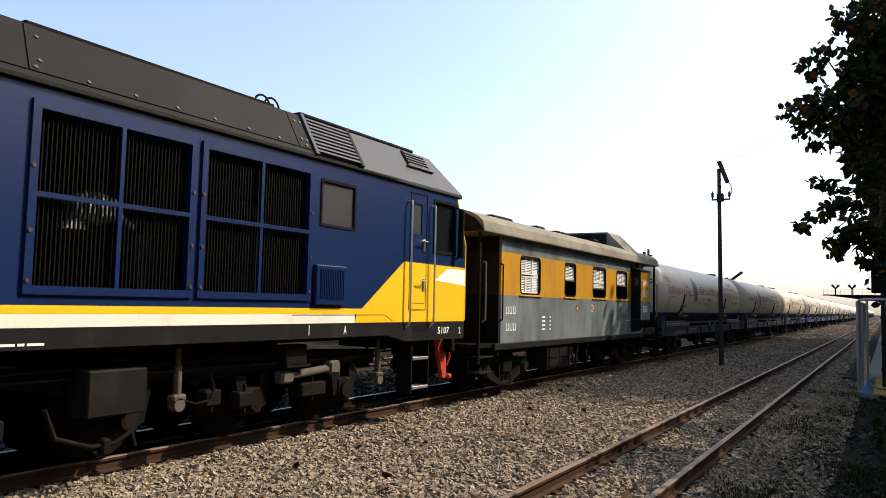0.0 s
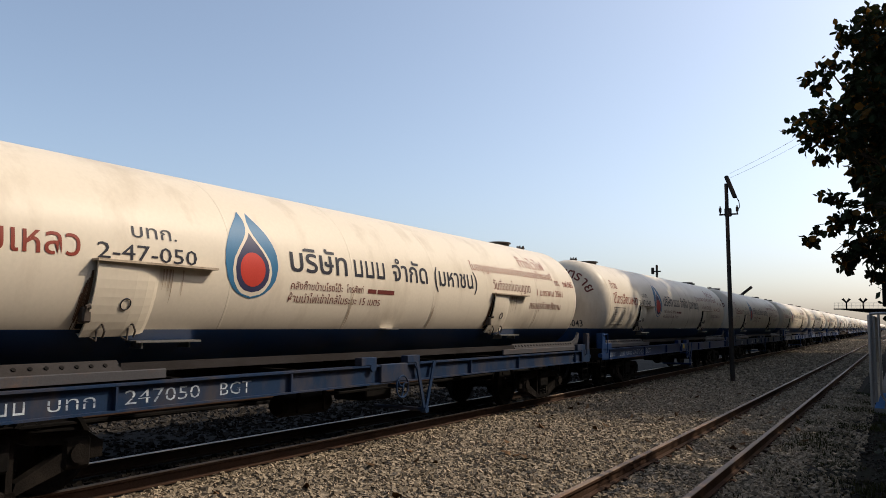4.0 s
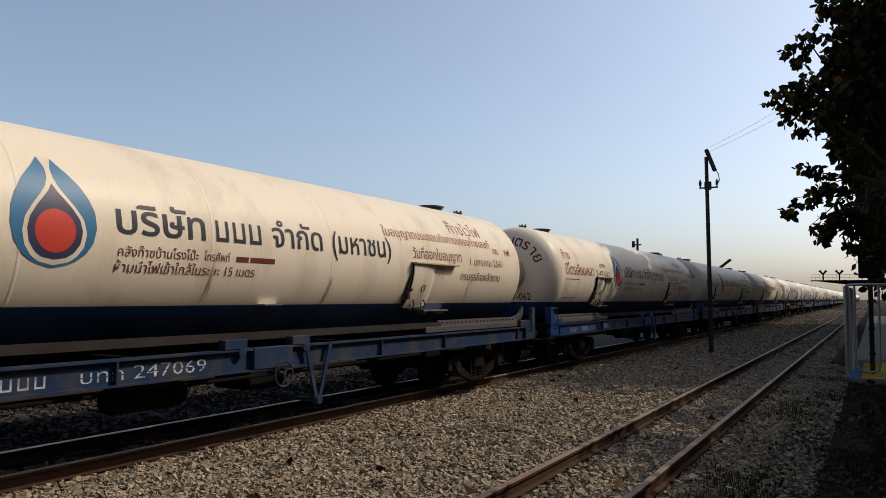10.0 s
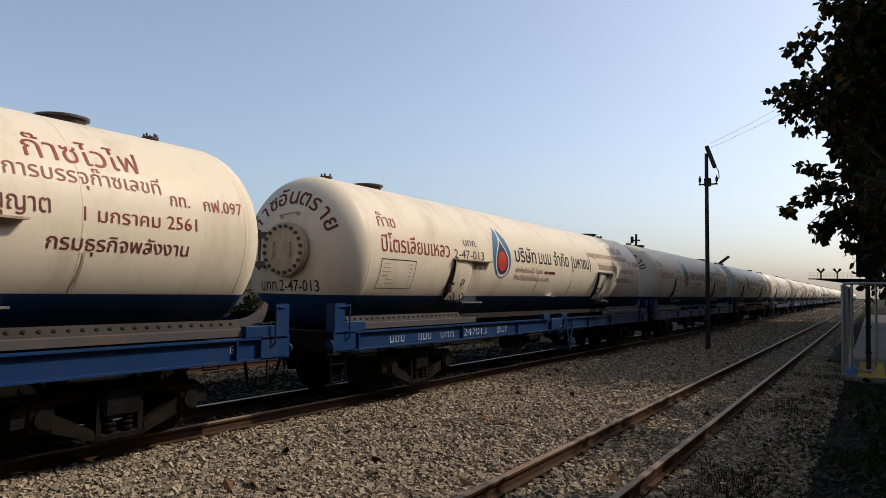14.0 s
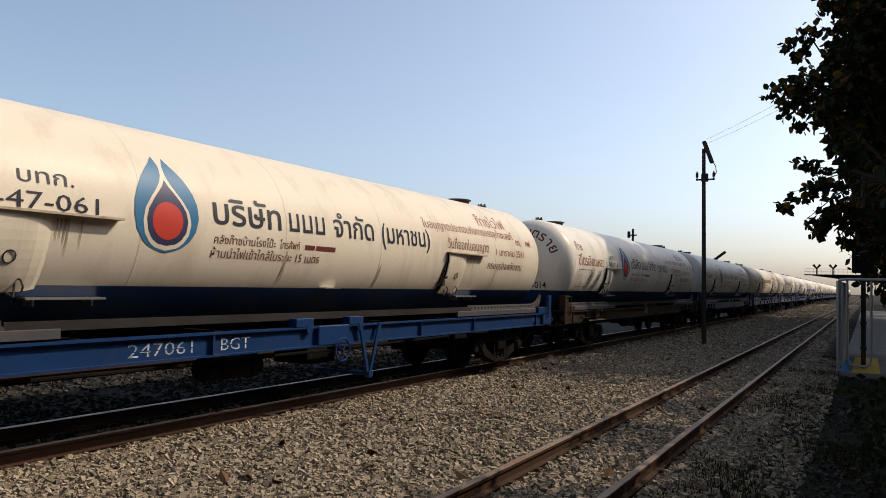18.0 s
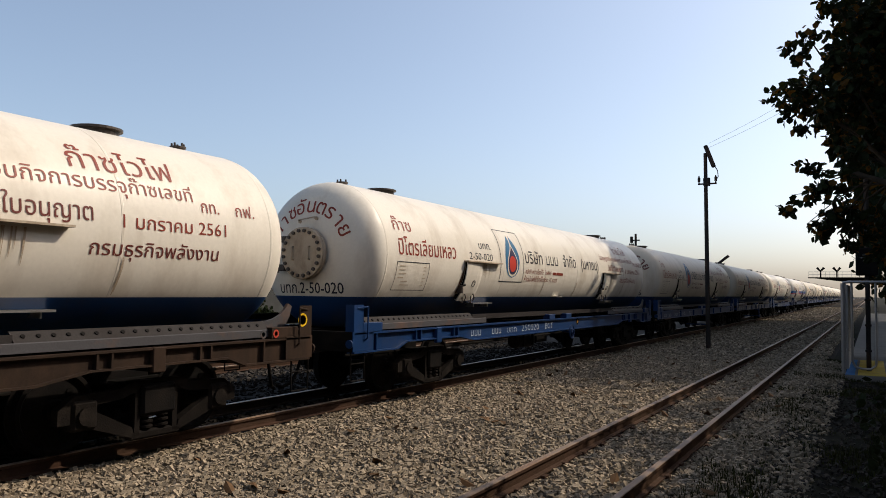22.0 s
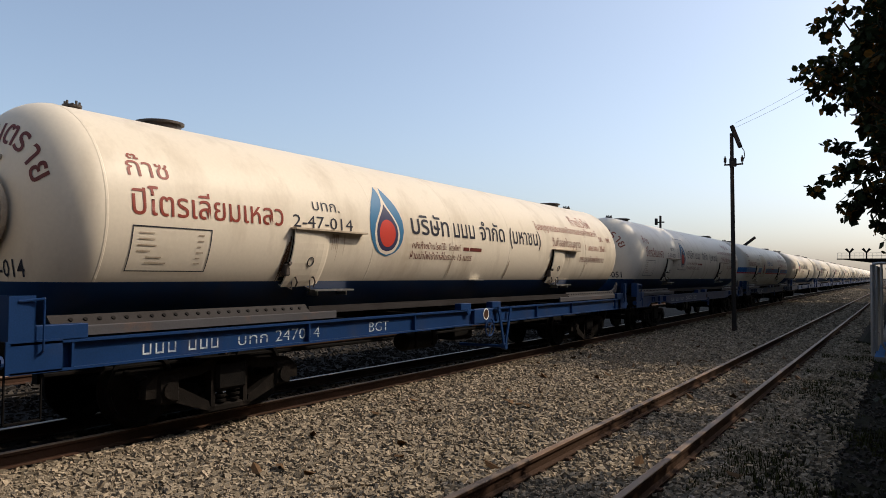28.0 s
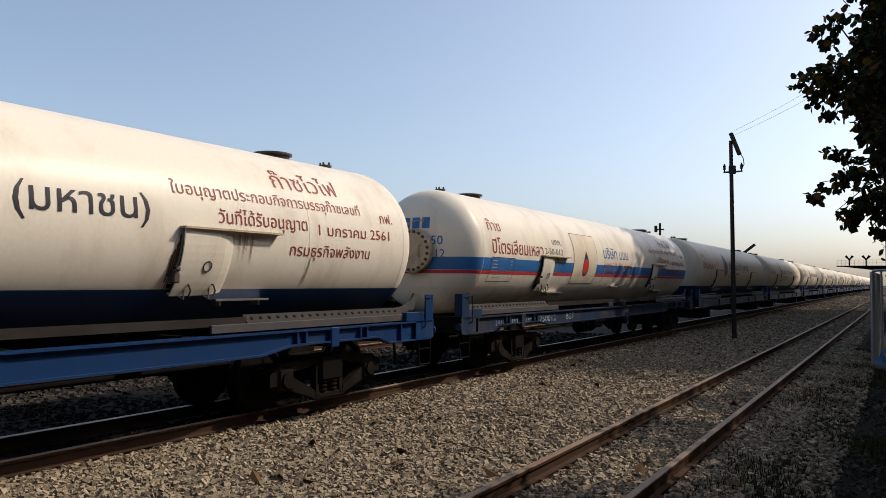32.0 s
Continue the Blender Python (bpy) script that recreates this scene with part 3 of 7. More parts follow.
def strip_holes_bm(s):
    bm = bmesh.new()
    for y0, y1 in ((0.1, 3.2), (12.1, 15.0)):
        y = y0
        while y < y1:
            c = Vector((s * 1.122, y, 1.218))
            n = Vector((s * 0.75, 0, 0.66))
            rod(bm, c - n * 0.004, c + n * 0.008, 0.021, 8)
            y += 0.145
    return bm


def saddle_bm(s):
    """The curved foot plates under the tank's ends."""
    bm = bmesh.new()
    low = [(15.15, 1.10), (15.34, 1.105), (15.48, 1.14), (15.58, 1.21), (15.65, 1.31), (15.69, 1.44)]
    top = [(15.62, 1.475), (15.56, 1.40), (15.48, 1.335), (15.37, 1.29), (15.26, 1.268), (15.15, 1.262)]
    prism(bm, low + top, *sorted((s * 1.02, s * 1.06)), "x")
    return bm


def spine_bm():
    bm = bmesh.new()
    box(bm, -0.18, 0.18, Y_END0, Y_END1, 0.70, 1.06)
    for y in (0.9, 2.13, 4.0, 5.8, 7.5, 9.3, 11.2, 13.5, 14.6):
        box(bm, -1.10, 1.10, y - 0.06, y + 0.06, 0.80, 1.06)
    for y in (1.2, 2.6, 4.4, 7.5, 10.8, 12.6, 14.2):
        pts = [(-0.52, 1.05), (0.52, 1.05)] + [(RT * 0.985 * math.sin(radians(26 - 5.2 * i)), ZC - RT * 0.985 * math.cos(radians(26 - 5.2 * i))) for i in range(11)]
        prism(bm, pts, y - 0.05, y + 0.05, "y")
    pipe(bm, [(0.55, 0.2, 0.66), (0.55, 5.8, 0.62), (0.45, 9.5, 0.62), (0.45, 15.0, 0.66)], 0.022, 6)
    rod(bm, (0.0, 3.2, 0.55), (0.0, 12.4, 0.55), 0.03, 6)
    box(bm, -0.30, 0.35, 8.3, 9.0, 0.42, 0.75, 0.02)
    return bm


def end_bm(k):
    """Headstock beam across the wagon's end."""
    y = Y_END0 if k < 0 else Y_END1
    bm = bmesh.new()
    box(bm, -1.234, 1.234, *sorted((y, y - k * 0.10)), 0.79, 1.07, 0.006)
    return bm


def cheek_bm(k, s):
    """The sill's boxed end beside the headstock."""
    y = Y_END0 if k < 0 else Y_END1
    bm = bmesh.new()
    prism(bm, [(s * 1.25, y - k * 0.002), (s * 1.25, y - k * 0.50), (s * 1.236, y - k * 0.50), (s * 1.236, y - k * 0.002)], 0.79, 1.07, "z")
    return bm


def corner_plate_bm(k, s):
    y = Y_END0 if k < 0 else Y_END1
    bm = bmesh.new()
    prism(bm, [(s * 1.25, y - k * 0.02), (s * 1.25, y - k * 0.25), (s * 1.238, y - k * 0.25), (s * 1.238, y - k * 0.035), (s * 1.10, y - k * 0.035), (s * 1.10, y - k * 0.02)], 1.07, 1.45, "z")
    return bm


def corner_block_bm(k, s):
    y = Y_END0 if k < 0 else Y_END1
    bm = bmesh.new()
    box(bm, *sorted((s * 1.24, s * 1.14)), *sorted((y - k * 0.26, y - k * 0.75)), 1.056, 1.19, 0.006)
    return bm


def coupler_bm(k):
    y = Y_END0 if k < 0 else Y_END1
    bm = bmesh.new()
    box(bm, -0.16, 0.16, *sorted((y, y + k * 0.10)), 0.72, 1.0, 0.01)
    box(bm, -0.07, 0.07, *sorted((y + k * 0.05, y + k * 0.32)), 0.78, 0.92, 0.02)
    box(bm, -0.13, 0.13, *sorted((y + k * 0.28, y + k * 0.44)), 0.72, 0.98, 0.04)
    box(bm, 0.04, 0.12, *sorted((y + k * 0.40, y + k * 0.50)), 0.74, 0.96, 0.03)
    return bm


def hose_bm(k):
    y = Y_END0 if k < 0 else Y_END1
    bm = bmesh.new()
    pipe(bm, [(0.42, y, 0.78), (0.42, y + k * 0.10, 0.70), (0.40, y + k * 0.16, 0.50), (0.36, y + k * 0.24, 0.34), (0.30, y + k * 0.36, 0.28), (0.2, y + k * 0.47, 0.34)], 0.024, 8)
    return bm


def step_bm(k, s):
    y = Y_END0 if k < 0 else Y_END1
    bm = bmesh.new()
    for _ in (0,):
        for yy in (y - k * 0.02, y - k * 0.34):
            pipe(bm, [(s * 1.20, yy, 0.80), (s * 1.20, yy, 0.38)], 0.011, 6)
        pipe(bm, [(s * 1.20, y - k * 0.02, 0.38), (s * 1.20, y - k * 0.34, 0.38)], 0.011, 6)
        pipe(bm, [(s * 1.20, y - k * 0.02, 0.62), (s * 1.20, y - k * 0.34, 0.62)], 0.009, 6)
    return bm


def grab_bm(k, s):
    y = Y_END0 if k < 0 else Y_END1
    bm = bmesh.new()
    for _ in (0,):
        pipe(bm, [(s * 1.25, y - k * 0.10, 1.40), (s * 1.29, y - k * 0.30, 1.42), (s * 1.29, y - k * 0.30, 0.98), (s * 1.25, y - k * 0.30, 0.95)], 0.012, 6)
    return bm


def hook_ring_bm(k, s):
    y = Y_END0 if k < 0 else Y_END1
    bm = bmesh.new()
    lathe(bm, [(-0.012, 0.045), (-0.012, 0.06), (0.012, 0.06), (0.012, 0.045)], 12, "y", Matrix.Translation((s * 1.21, y + k * 0.03, 0.90)))
    return bm


SCOOP = ((0.0, 0.062), (0.22, 0.060), (0.44, 0.054), (0.58, 0.040), (0.68, 0.018), (0.74, -0.004))


def door_bm(y):
    """A valve cover bent to the tank, standing off at its open end and running out into the shell."""
    bm = bmesh.new()
    rows = []
    for i in range(10):
        a = radians(-0.5 - 36.0 * i / 9)
        rows.append([bm.verts.new(((RT + o) * math.cos(a), y + u, ZC + (RT + o) * math.sin(a))) for u, o in SCOOP])
    for p, q in zip(rows, rows[1:]):
        for i in range(len(SCOOP) - 1):
            bm.faces.new((p[i], q[i], q[i + 1], p[i + 1]))
    foot = [bm.verts.new(((RT - 0.004) * math.cos(radians(-36.5)), y + u, ZC + (RT - 0.004) * math.sin(radians(-36.5)))) for u, o in SCOOP]
    for i in range(len(SCOOP) - 1):
        bm.faces.new((rows[-1][i], foot[i], foot[i + 1], rows[-1][i + 1]))
    lip = []
    for r in rows:
        d = Vector((r[0].co.x, 0, r[0].co.z - ZC)).normalized()
        lip.append(bm.verts.new(r[0].co - d * 0.018))
    for i in range(len(rows) - 1):
        bm.faces.new((rows[i][0], lip[i], lip[i + 1], rows[i + 1][0]))
    bmesh.ops.recalc_face_normals(bm, faces=bm.faces)
    return bm


def cover_gap_bm(y):
    """A black face for the shade in the cover's open end, set a little back, with the valve spindle in it."""
    bm = bmesh.new()
    prof = [(RT + 0.044, RT - 0.01)] * 8
    vs = []
    for i, (o, n) in enumerate(prof):
        a = radians(-0.5 - 35.5 * i / 7)
        vs.append((bm.verts.new((o * math.cos(a), y + 0.03, ZC + o * math.sin(a))), bm.verts.new((n * math.cos(a), y + 0.03, ZC + n * math.sin(a)))))
    for p, q in zip(vs, vs[1:]):
        bm.faces.new((p[0], q[0], q[1], p[1]))
    rod(bm, (RT * 0.92, y - 0.03, ZC - 0.45), (RT * 0.92, y + 0.05, ZC - 0.45), 0.035, 8)
    rod(bm, (RT * 0.84, y - 0.04, ZC - 0.62), (RT * 0.84, y + 0.05, ZC - 0.62), 0.028, 8)
    return bm


def rust_run_bm(y):
    """Rust that has run from the open end down the shell."""
    rnd = random.Random(int(y * 7))
    out = []
    for i in range(9):
        b = bmesh.new()
        x0, wd, top, ln = -0.012 - 0.011 * i, rnd.uniform(0.008, 0.015), 0.05 + 0.03 * i + rnd.uniform(0, 0.06), rnd.uniform(0.25, 0.5)
        b.faces.new([b.verts.new(p) for p in ((x0, -top, 0), (x0 + wd, -top, 0), (x0 + wd * 0.5, -min(0.72, top + ln), 0), (x0 - 0.004, -min(0.72, top + ln), 0))])
        out.append(on_tank(b, y, -0.5, 0.0056))
    return join(out)


def ledge_bm(y):
    bm = bmesh.new()
    for d, y1, out in ((-0.5, y + 1.42, 0.10),):
        a = radians(d)
        box(bm, RT * math.cos(a) - 0.01, RT * math.cos(a) + out, y - 0.03, y1, ZC - 0.016, ZC + 0.006)
    return bm


def latch_bm(yy):
    """A bent wire latch at the cover's foot."""
    bm = bmesh.new()
    p = Vector((RT - 0.145, yy, 1.61))
    pipe(bm, [p + Vector((-0.02, -0.06, -0.13)), p + Vector((0.02, -0.02, -0.16)), p, p + Vector((0.05, 0.02, -0.005)), p + Vector((0.055, 0.045, -0.07)), p + Vector((0.02, 0.05, -0.13))], 0.010, 6)
    return bm


def hasp_bm(y):
    """The hasp and block at the cover's open edge."""
    bm = bmesh.new()
    p = Vector((RT - 0.02, y - 0.01, 1.76))
    pipe(bm, [p, p + Vector((0.06, -0.05, 0.02)), p + Vector((0.07, -0.09, 0.0))], 0.018, 6)
    box(bm, RT - 0.13, RT - 0.04, y - 0.06, y + 0.03, 1.62, 1.77, 0.015)
    return bm


def ring_bm(y):
    bm = bmesh.new()
    pipe(bm, [(math.sqrt((RT + 0.062) ** 2 - (1.80 + 0.055 * math.sin(2 * math.pi * i / 20) - ZC) ** 2), y + 0.36 + 0.055 * math.cos(2 * math.pi * i / 20), 1.80 + 0.055 * math.sin(2 * math.pi * i / 20)) for i in range(21)], 0.006, 4)
    return bm


def shelf_bm(y):
    bm = bmesh.new()
    a = radians(-42)
    x, z = RT * math.cos(a), ZC + RT * math.sin(a)
    box(bm, x - 0.02, x + 0.16, y + 0.60, y + 1.42, z - 0.012, z + 0.010)
    for yy in (y + 0.7, y + 1.3):
        box(bm, x - 0.06, x + 0.12, yy - 0.01, yy + 0.01, z - 0.07, z - 0.012)
    return bm


def small_step_bm():
    bm = bmesh.new()
    a = radians(-34)
    x, z = RT * math.cos(a), ZC + RT * math.sin(a)
    box(bm, x - 0.03, x + 0.12, 7.78, 8.10, z - 0.012, z + 0.004)
    return bm


def stain_bm(y):
    """A ragged run of grime below the ledge, beyond the cover's edge."""
    rnd = random.Random(int(y * 10))
    out = []
    for i in range(7):
        b = bmesh.new()
        x0, wd, ln = rnd.uniform(0.72, 1.02), rnd.uniform(0.010, 0.034), rnd.uniform(0.08, 0.40)
        b.faces.new([b.verts.new(p) for p in ((x0, 0, 0), (x0 + wd, 0, 0), (x0 + wd * 0.5, -ln, 0), (x0 + wd * 0.3, -ln, 0))])
        out.append(on_tank(b, y, -2.0, 0.0058))
    return join(out)


def hatch_bm(y):
    bm = bmesh.new()
    lathe(bm, [(RT - 0.05, 0.24), (RT + 0.035, 0.24), (RT + 0.035, 0.28), (RT + 0.06, 0.28), (RT + 0.07, 0.24), (RT + 0.07, 0.0)], 24, "z", Matrix.Translation((0, y, ZC)))
    return bm


def valve_bm(y):
    bm = bmesh.new()
    lathe(bm, [(RT - 0.04, 0.08), (RT + 0.02, 0.08), (RT + 0.03, 0.10), (RT + 0.055, 0.10), (RT + 0.055, 0.0)], 14, "z", Matrix.Translation((0, y, ZC)))
    for k in range(5):
        a = 2 * math.pi * k / 5
        rod(bm, (0.075 * math.cos(a), y + 0.075 * math.sin(a), ZC + RT + 0.05), (0.075 * math.cos(a), y + 0.075 * math.sin(a), ZC + RT + 0.095), 0.014, 6)
    return bm


def seam_bm(y, w=0.022, h=0.0025):
    bm = bmesh.new()
    lathe(bm, [(y - w, RT - 0.002), (y - w * 0.5, RT + h), (y + w * 0.5, RT + h), (y + w, RT - 0.002)], 56, "y", Matrix.Translation((0, 0, ZC)))
    return cut(bm, BLUE_Z, True)


def manhole_bm(r):
    bm = bmesh.new()
    lathe(bm, [(0.40, r * 0.86), (0.10, r * 0.86), (0.10, r), (0.055, r + 0.004), (0.05, r), (0.05, r * 0.98), (0.045, r), (0.005, r), (0.0, r - 0.01), (0.0, 0.0)], 36, "y", Matrix.Translation((0, 0, ZC)))
    for x in (-0.16, 0.16):
        pipe(bm, [(x, 0.0, ZC - 0.10), (x, -0.04, ZC - 0.09), (x, -0.04, ZC + 0.09), (x, 0.0, ZC + 0.10)], 0.012, 6)
    return bm


def davit_bm(r):
    """Hinge brackets on the manhole and a little bracket above it."""
    bm = bmesh.new()
    for z in (-0.22, 0.22):
        box(bm, -r - 0.14, -r + 0.04, 0.02, 0.09, ZC + z - 0.05, ZC + z + 0.05, 0.01)
        rod(bm, (-r - 0.16, 0.05, ZC + z), (-r - 0.30, 0.05, ZC + z), 0.018, 6)
    rod(bm, (-r - 0.10, 0.05, ZC - 0.30), (-r - 0.10, 0.05, ZC + 0.30), 0.02, 6)
    return bm


def head_handle_bm(r):
    """A thin bent handle with two feet above the manhole."""
    bm = bmesh.new()
    pipe(bm, [(-0.17, 0.17, ZC + r + 0.10), (-0.165, 0.11, ZC + r + 0.12), (0.145, 0.11, ZC + r + 0.16), (0.15, 0.18, ZC + r + 0.14)], 0.010, 6)
    for x, z in ((-0.17, 0.10), (0.15, 0.14)):
        rod(bm, (x, 0.14, ZC + r + z), (x, 0.26, ZC + r + z), 0.030, 10)
    return bm


def handwheel_bm():
    bm = bmesh.new()
    c = Vector((1.33, 7.86, 0.73))
    pts = [c + Vector((0, 0.155 * math.cos(2 * math.pi * i / 20), 0.155 * math.sin(2 * math.pi * i / 20))) for i in range(21)]
    pipe(bm, pts, 0.014, 6)
    for k in range(3):
        a = 2 * math.pi * k / 3 + 0.3
        pipe(bm, [c, c + Vector((0, 0.08 * math.cos(a + 0.4), 0.08 * math.sin(a + 0.4))), c + Vector((0, 0.155 * math.cos(a), 0.155 * math.sin(a)))], 0.011, 6)
    rod(bm, c - Vector((0.25, 0, 0)), c + Vector((0.02, 0, 0)), 0.022, 8)
    return bm


def vee_bm():
    bm = bmesh.new()
    for y0 in (8.36, 8.86):
        prism(bm, [(y0 - 0.035, 1.06), (y0 + 0.035, 1.06), (8.61 + 0.03 + (y0 - 8.61) * 0.1, 0.34), (8.61 - 0.03 + (y0 - 8.61) * 0.1, 0.34)], 1.24, 1.265, "x")
    rod(bm, (1.20, 8.61, 0.33), (1.29, 8.61, 0.33), 0.055, 12)
    rod(bm, (0.3, 8.61, 0.33), (1.20, 8.61, 0.33), 0.03, 8)
    return bm


def bracket_bm():
    """The brake bracket and two foot blocks at mid-length."""
    bm = bmesh.new()
    box(bm, 1.19, 1.262, 7.42, 8.10, 0.80, 1.06, 0.01)
    for y0, y1 in ((6.97, 7.32), (8.10, 8.44)):
        box(bm, 1.13, 1.255, y0, y1, 1.056, 1.165, 0.006)
        rod(bm, (1.24, (y0 + y1) / 2 + 0.1, 1.03), (1.258, (y0 + y1) / 2 + 0.1, 1.03), 0.065, 14)
    return bm


def foot_block_bm():
    """A block between the sill and the strake."""
    bm = bmesh.new()
    box(bm, 1.10, 1.255, 0.0, 0.35, 1.054, 1.165, 0.006)
    return bm


def reservoir_bm():
    bm = bmesh.new()
    lathe(bm, [(5.75, 0.0), (5.76, 0.12), (5.82, 0.15), (6.65, 0.15), (6.71, 0.12), (6.72, 0.0)], 20, "y", Matrix.Translation((0.85, 0, 0.60)))
    for y in (6.0, 6.5):
        box(bm, 0.68, 0.72, y - 0.02, y + 0.02, 0.5, 0.82)
        box(bm, 0.98, 1.02, y - 0.02, y + 0.02, 0.5, 0.82)
    return bm


ARC = ["ก๊", "า", "ซ", "อั", "น", "ต", "ร", "า", "ย"]


def tank_wagon(number, style, frame_mat, wheels, near=True):
    """One bogie gas tank wagon; near ones carry all their fittings and writing."""
    w = empty("tank_wagon")
    shell = M_tank_white if number.startswith("2-50") else M_tank
    part_of("tank", shared("tank", lambda: cut(tank_bm(), BLUE_Z, True)), shell, w, "cream-white painted tank shell", smooth=True)
    part_of("tank_belly", shared("belly", lambda: cut(tank_bm(), BLUE_Z, False)), M_band if style != "C" else shell, w, "navy blue lower tank band" if style != "C" else "", smooth=True)
    for y in (Y_SEAM0, 4.65, 6.85, 9.0, 13.05, Y_SEAM1):
        part_of("weld_seam", shared("seam%g" % y, lambda: seam_bm(y)), shell, w)
    part_of("frame", shared("spine", spine_bm), M_under, w, "black steel underframe")
    for s in (-1, 1):
        part_of("side_sill", shared("sill%d%d" % (s, number.startswith("2-50")), lambda: sill_bm(s, number.startswith("2-50"))), frame_mat, w, {M_sill.name: "blue painted side sill", M_sill_grey.name: "greyed blue side sill"}.get(frame_mat.name, "grimy brown side sill"))
        part_of("strake", shared("strip%d" % s, lambda: strip_bm(s)), M_strake, w, "dark bolted steel strake")
        for a, b in ((-0.10, 3.80), (11.46, 15.15)):
            part_of("strake_lip", shared("lip%d%g" % (s, a), lambda: strake_lip_bm(s, a, b)), M_strip, w, "paler lower edge of the strake")
        tagged(part_of("strake_bolts", shared("holes%d" % s, lambda: strip_holes_bm(s)), M_under, w), kind="stuff")
        part_of("saddle", shared("saddle%d" % s, lambda: saddle_bm(s)), M_strip, w)
    for k in (-1, 1):
        # headstock in black, for the shade between the wagons
        part_of("headstock", shared("end%d" % k, lambda: end_bm(k)), M_under, w, "headstock painted black for its shade")
        for s in (-1, 1):
            part_of("sill_end", shared("cheek%d%d" % (k, s), lambda: cheek_bm(k, s)), frame_mat, w)
            part_of("corner_plate", shared("plate%d%d" % (k, s), lambda: corner_plate_bm(k, s)), frame_mat, w)
            part_of("corner_block", shared("block%d%d" % (k, s), lambda: corner_block_bm(k, s)), frame_mat, w)
        part_of("coupler", shared("coupler%d" % k, lambda: coupler_bm(k)), M_under, w, "knuckle coupler")
        if near:
            part_of("brake_hose", shared("hose%d" % k, lambda: hose_bm(k)), M_under, w)
            for s in (-1, 1):
                part_of("step", shared("step%d%d" % (k, s), lambda: step_bm(k, s)), M_under, w)
            for s in (-1, 1):
                part_of("grab_rail", shared("grab%d%d" % (k, s), lambda: grab_bm(k, s)), frame_mat, w)
                part_of("hook_ring", shared("hook_ring%d%d" % (k, s), lambda: hook_ring_bm(k, s)), frame_mat, w)
    for y in (2.95, 11.05):
        d = part_of("valve_cover", shared("door%g" % y, lambda: door_bm(y)), shell, w, "hinged cream valve cover")
        part_of("cover_gap", shared("gap%g" % y, lambda: cover_gap_bm(y)), M_under, d, "black face for the shade in the cover's end")
        part_of("ledge", shared("ledge%g" % y, lambda: ledge_bm(y)), M_flange, w)
        part_of("shelf", shared("shelf%g" % y, lambda: shelf_bm(y)), M_chrome, w)
        if near:
            for yy in (y + 0.16, y + 0.50):
                part_of("latch", shared("latch%g" % yy, lambda: latch_bm(yy)), M_bolt, d, "dark wire latch")
            part_of("hasp", shared("hasp%g" % y, lambda: hasp_bm(y)), M_bolt, d)
            part_of("painted_ring", shared("ring%g" % y, lambda: ring_bm(y)), M_black, d)
        if near:
            part_of("stain", shared("stain%g" % y, lambda: stain_bm(y)), M_stain, w)
            part_of("rust_run", shared("rust%g" % y, lambda: rust_run_bm(y)), M_rustrun, w)
    part_of("small_step", shared("small_step", small_step_bm), M_chrome, w)
    for y in (1.90, 13.55):
        part_of("hatch", shared("hatch%g" % y, lambda: hatch_bm(y)), M_bolt, w, "dark roof hatch")
    for y in (0.78, 14.70):
        part_of("relief_valve", shared("valve%g" % y, lambda: valve_bm(y)), M_bolt, w)
    r = 0.30 if number == "2-50-014" else 0.40
    if near:
        mh = part_of("manhole", shared("manhole%g" % r, lambda: manhole_bm(r)), M_flange, w, "bolted round manhole cover", at=pose(0, MANHOLE_Y, 0))
        part_of("hinge", shared("davit%g" % r, lambda: davit_bm(r)), M_bolt, mh, "dark hinge of the manhole cover")
        part_of("handle", shared("head_handle%g" % r, lambda: head_handle_bm(r)), M_flange, mh)

        def one_bolt():
            bm = bmesh.new()
            rod(bm, (0, -0.035, 0), (0, 0.02, 0), 0.027, 6)
            return bm
        for i in range(20):
            a = 2 * math.pi * (i + 0.5) / 20
            part_of("bolt", shared("bolt", one_bolt), M_bolt, mh, at=pose((r - 0.055) * math.cos(a), 0, ZC + (r - 0.055) * math.sin(a)))
        part_of("handwheel", shared("handwheel", handwheel_bm), M_under if frame_mat == M_sill_brown else frame_mat, w, "brake handwheel", at=pose(0, 0.26 if number.startswith("2-50") else 0, 0))
        if number.startswith("2-50"):
            for yy in (6.87, 7.95):
                part_of("foot_block", shared("foot_block", foot_block_bm), frame_mat, w, at=pose(0, yy, 0))
        if number.startswith("2-47"):
            part_of("brake_vee", shared("vee", vee_bm), frame_mat, w)
            part_of("brake_bracket", shared("bracket", bracket_bm), frame_mat, w)
        part_of("air_reservoir", shared("reservoir", reservoir_bm), M_under, w, "cylindrical brake air tank")
    for y in BOGIE_Y:
        bogie(w, y, wheels, far=not near)
    wagon_writing(w, number, style, near)
    return w


WORDS = {  # where the words of the owner's line stand along the flank
    "A": ((5.61, 6.74), 6.90, (7.82, 8.79), (9.00, 10.45), 0.24),
    "B": ((5.71, 6.69), 6.92, (8.00, 8.88), (9.29, 10.66), 0.21),
    "C": ((6.80, 7.85), 8.05, None, None, 0.21),
}


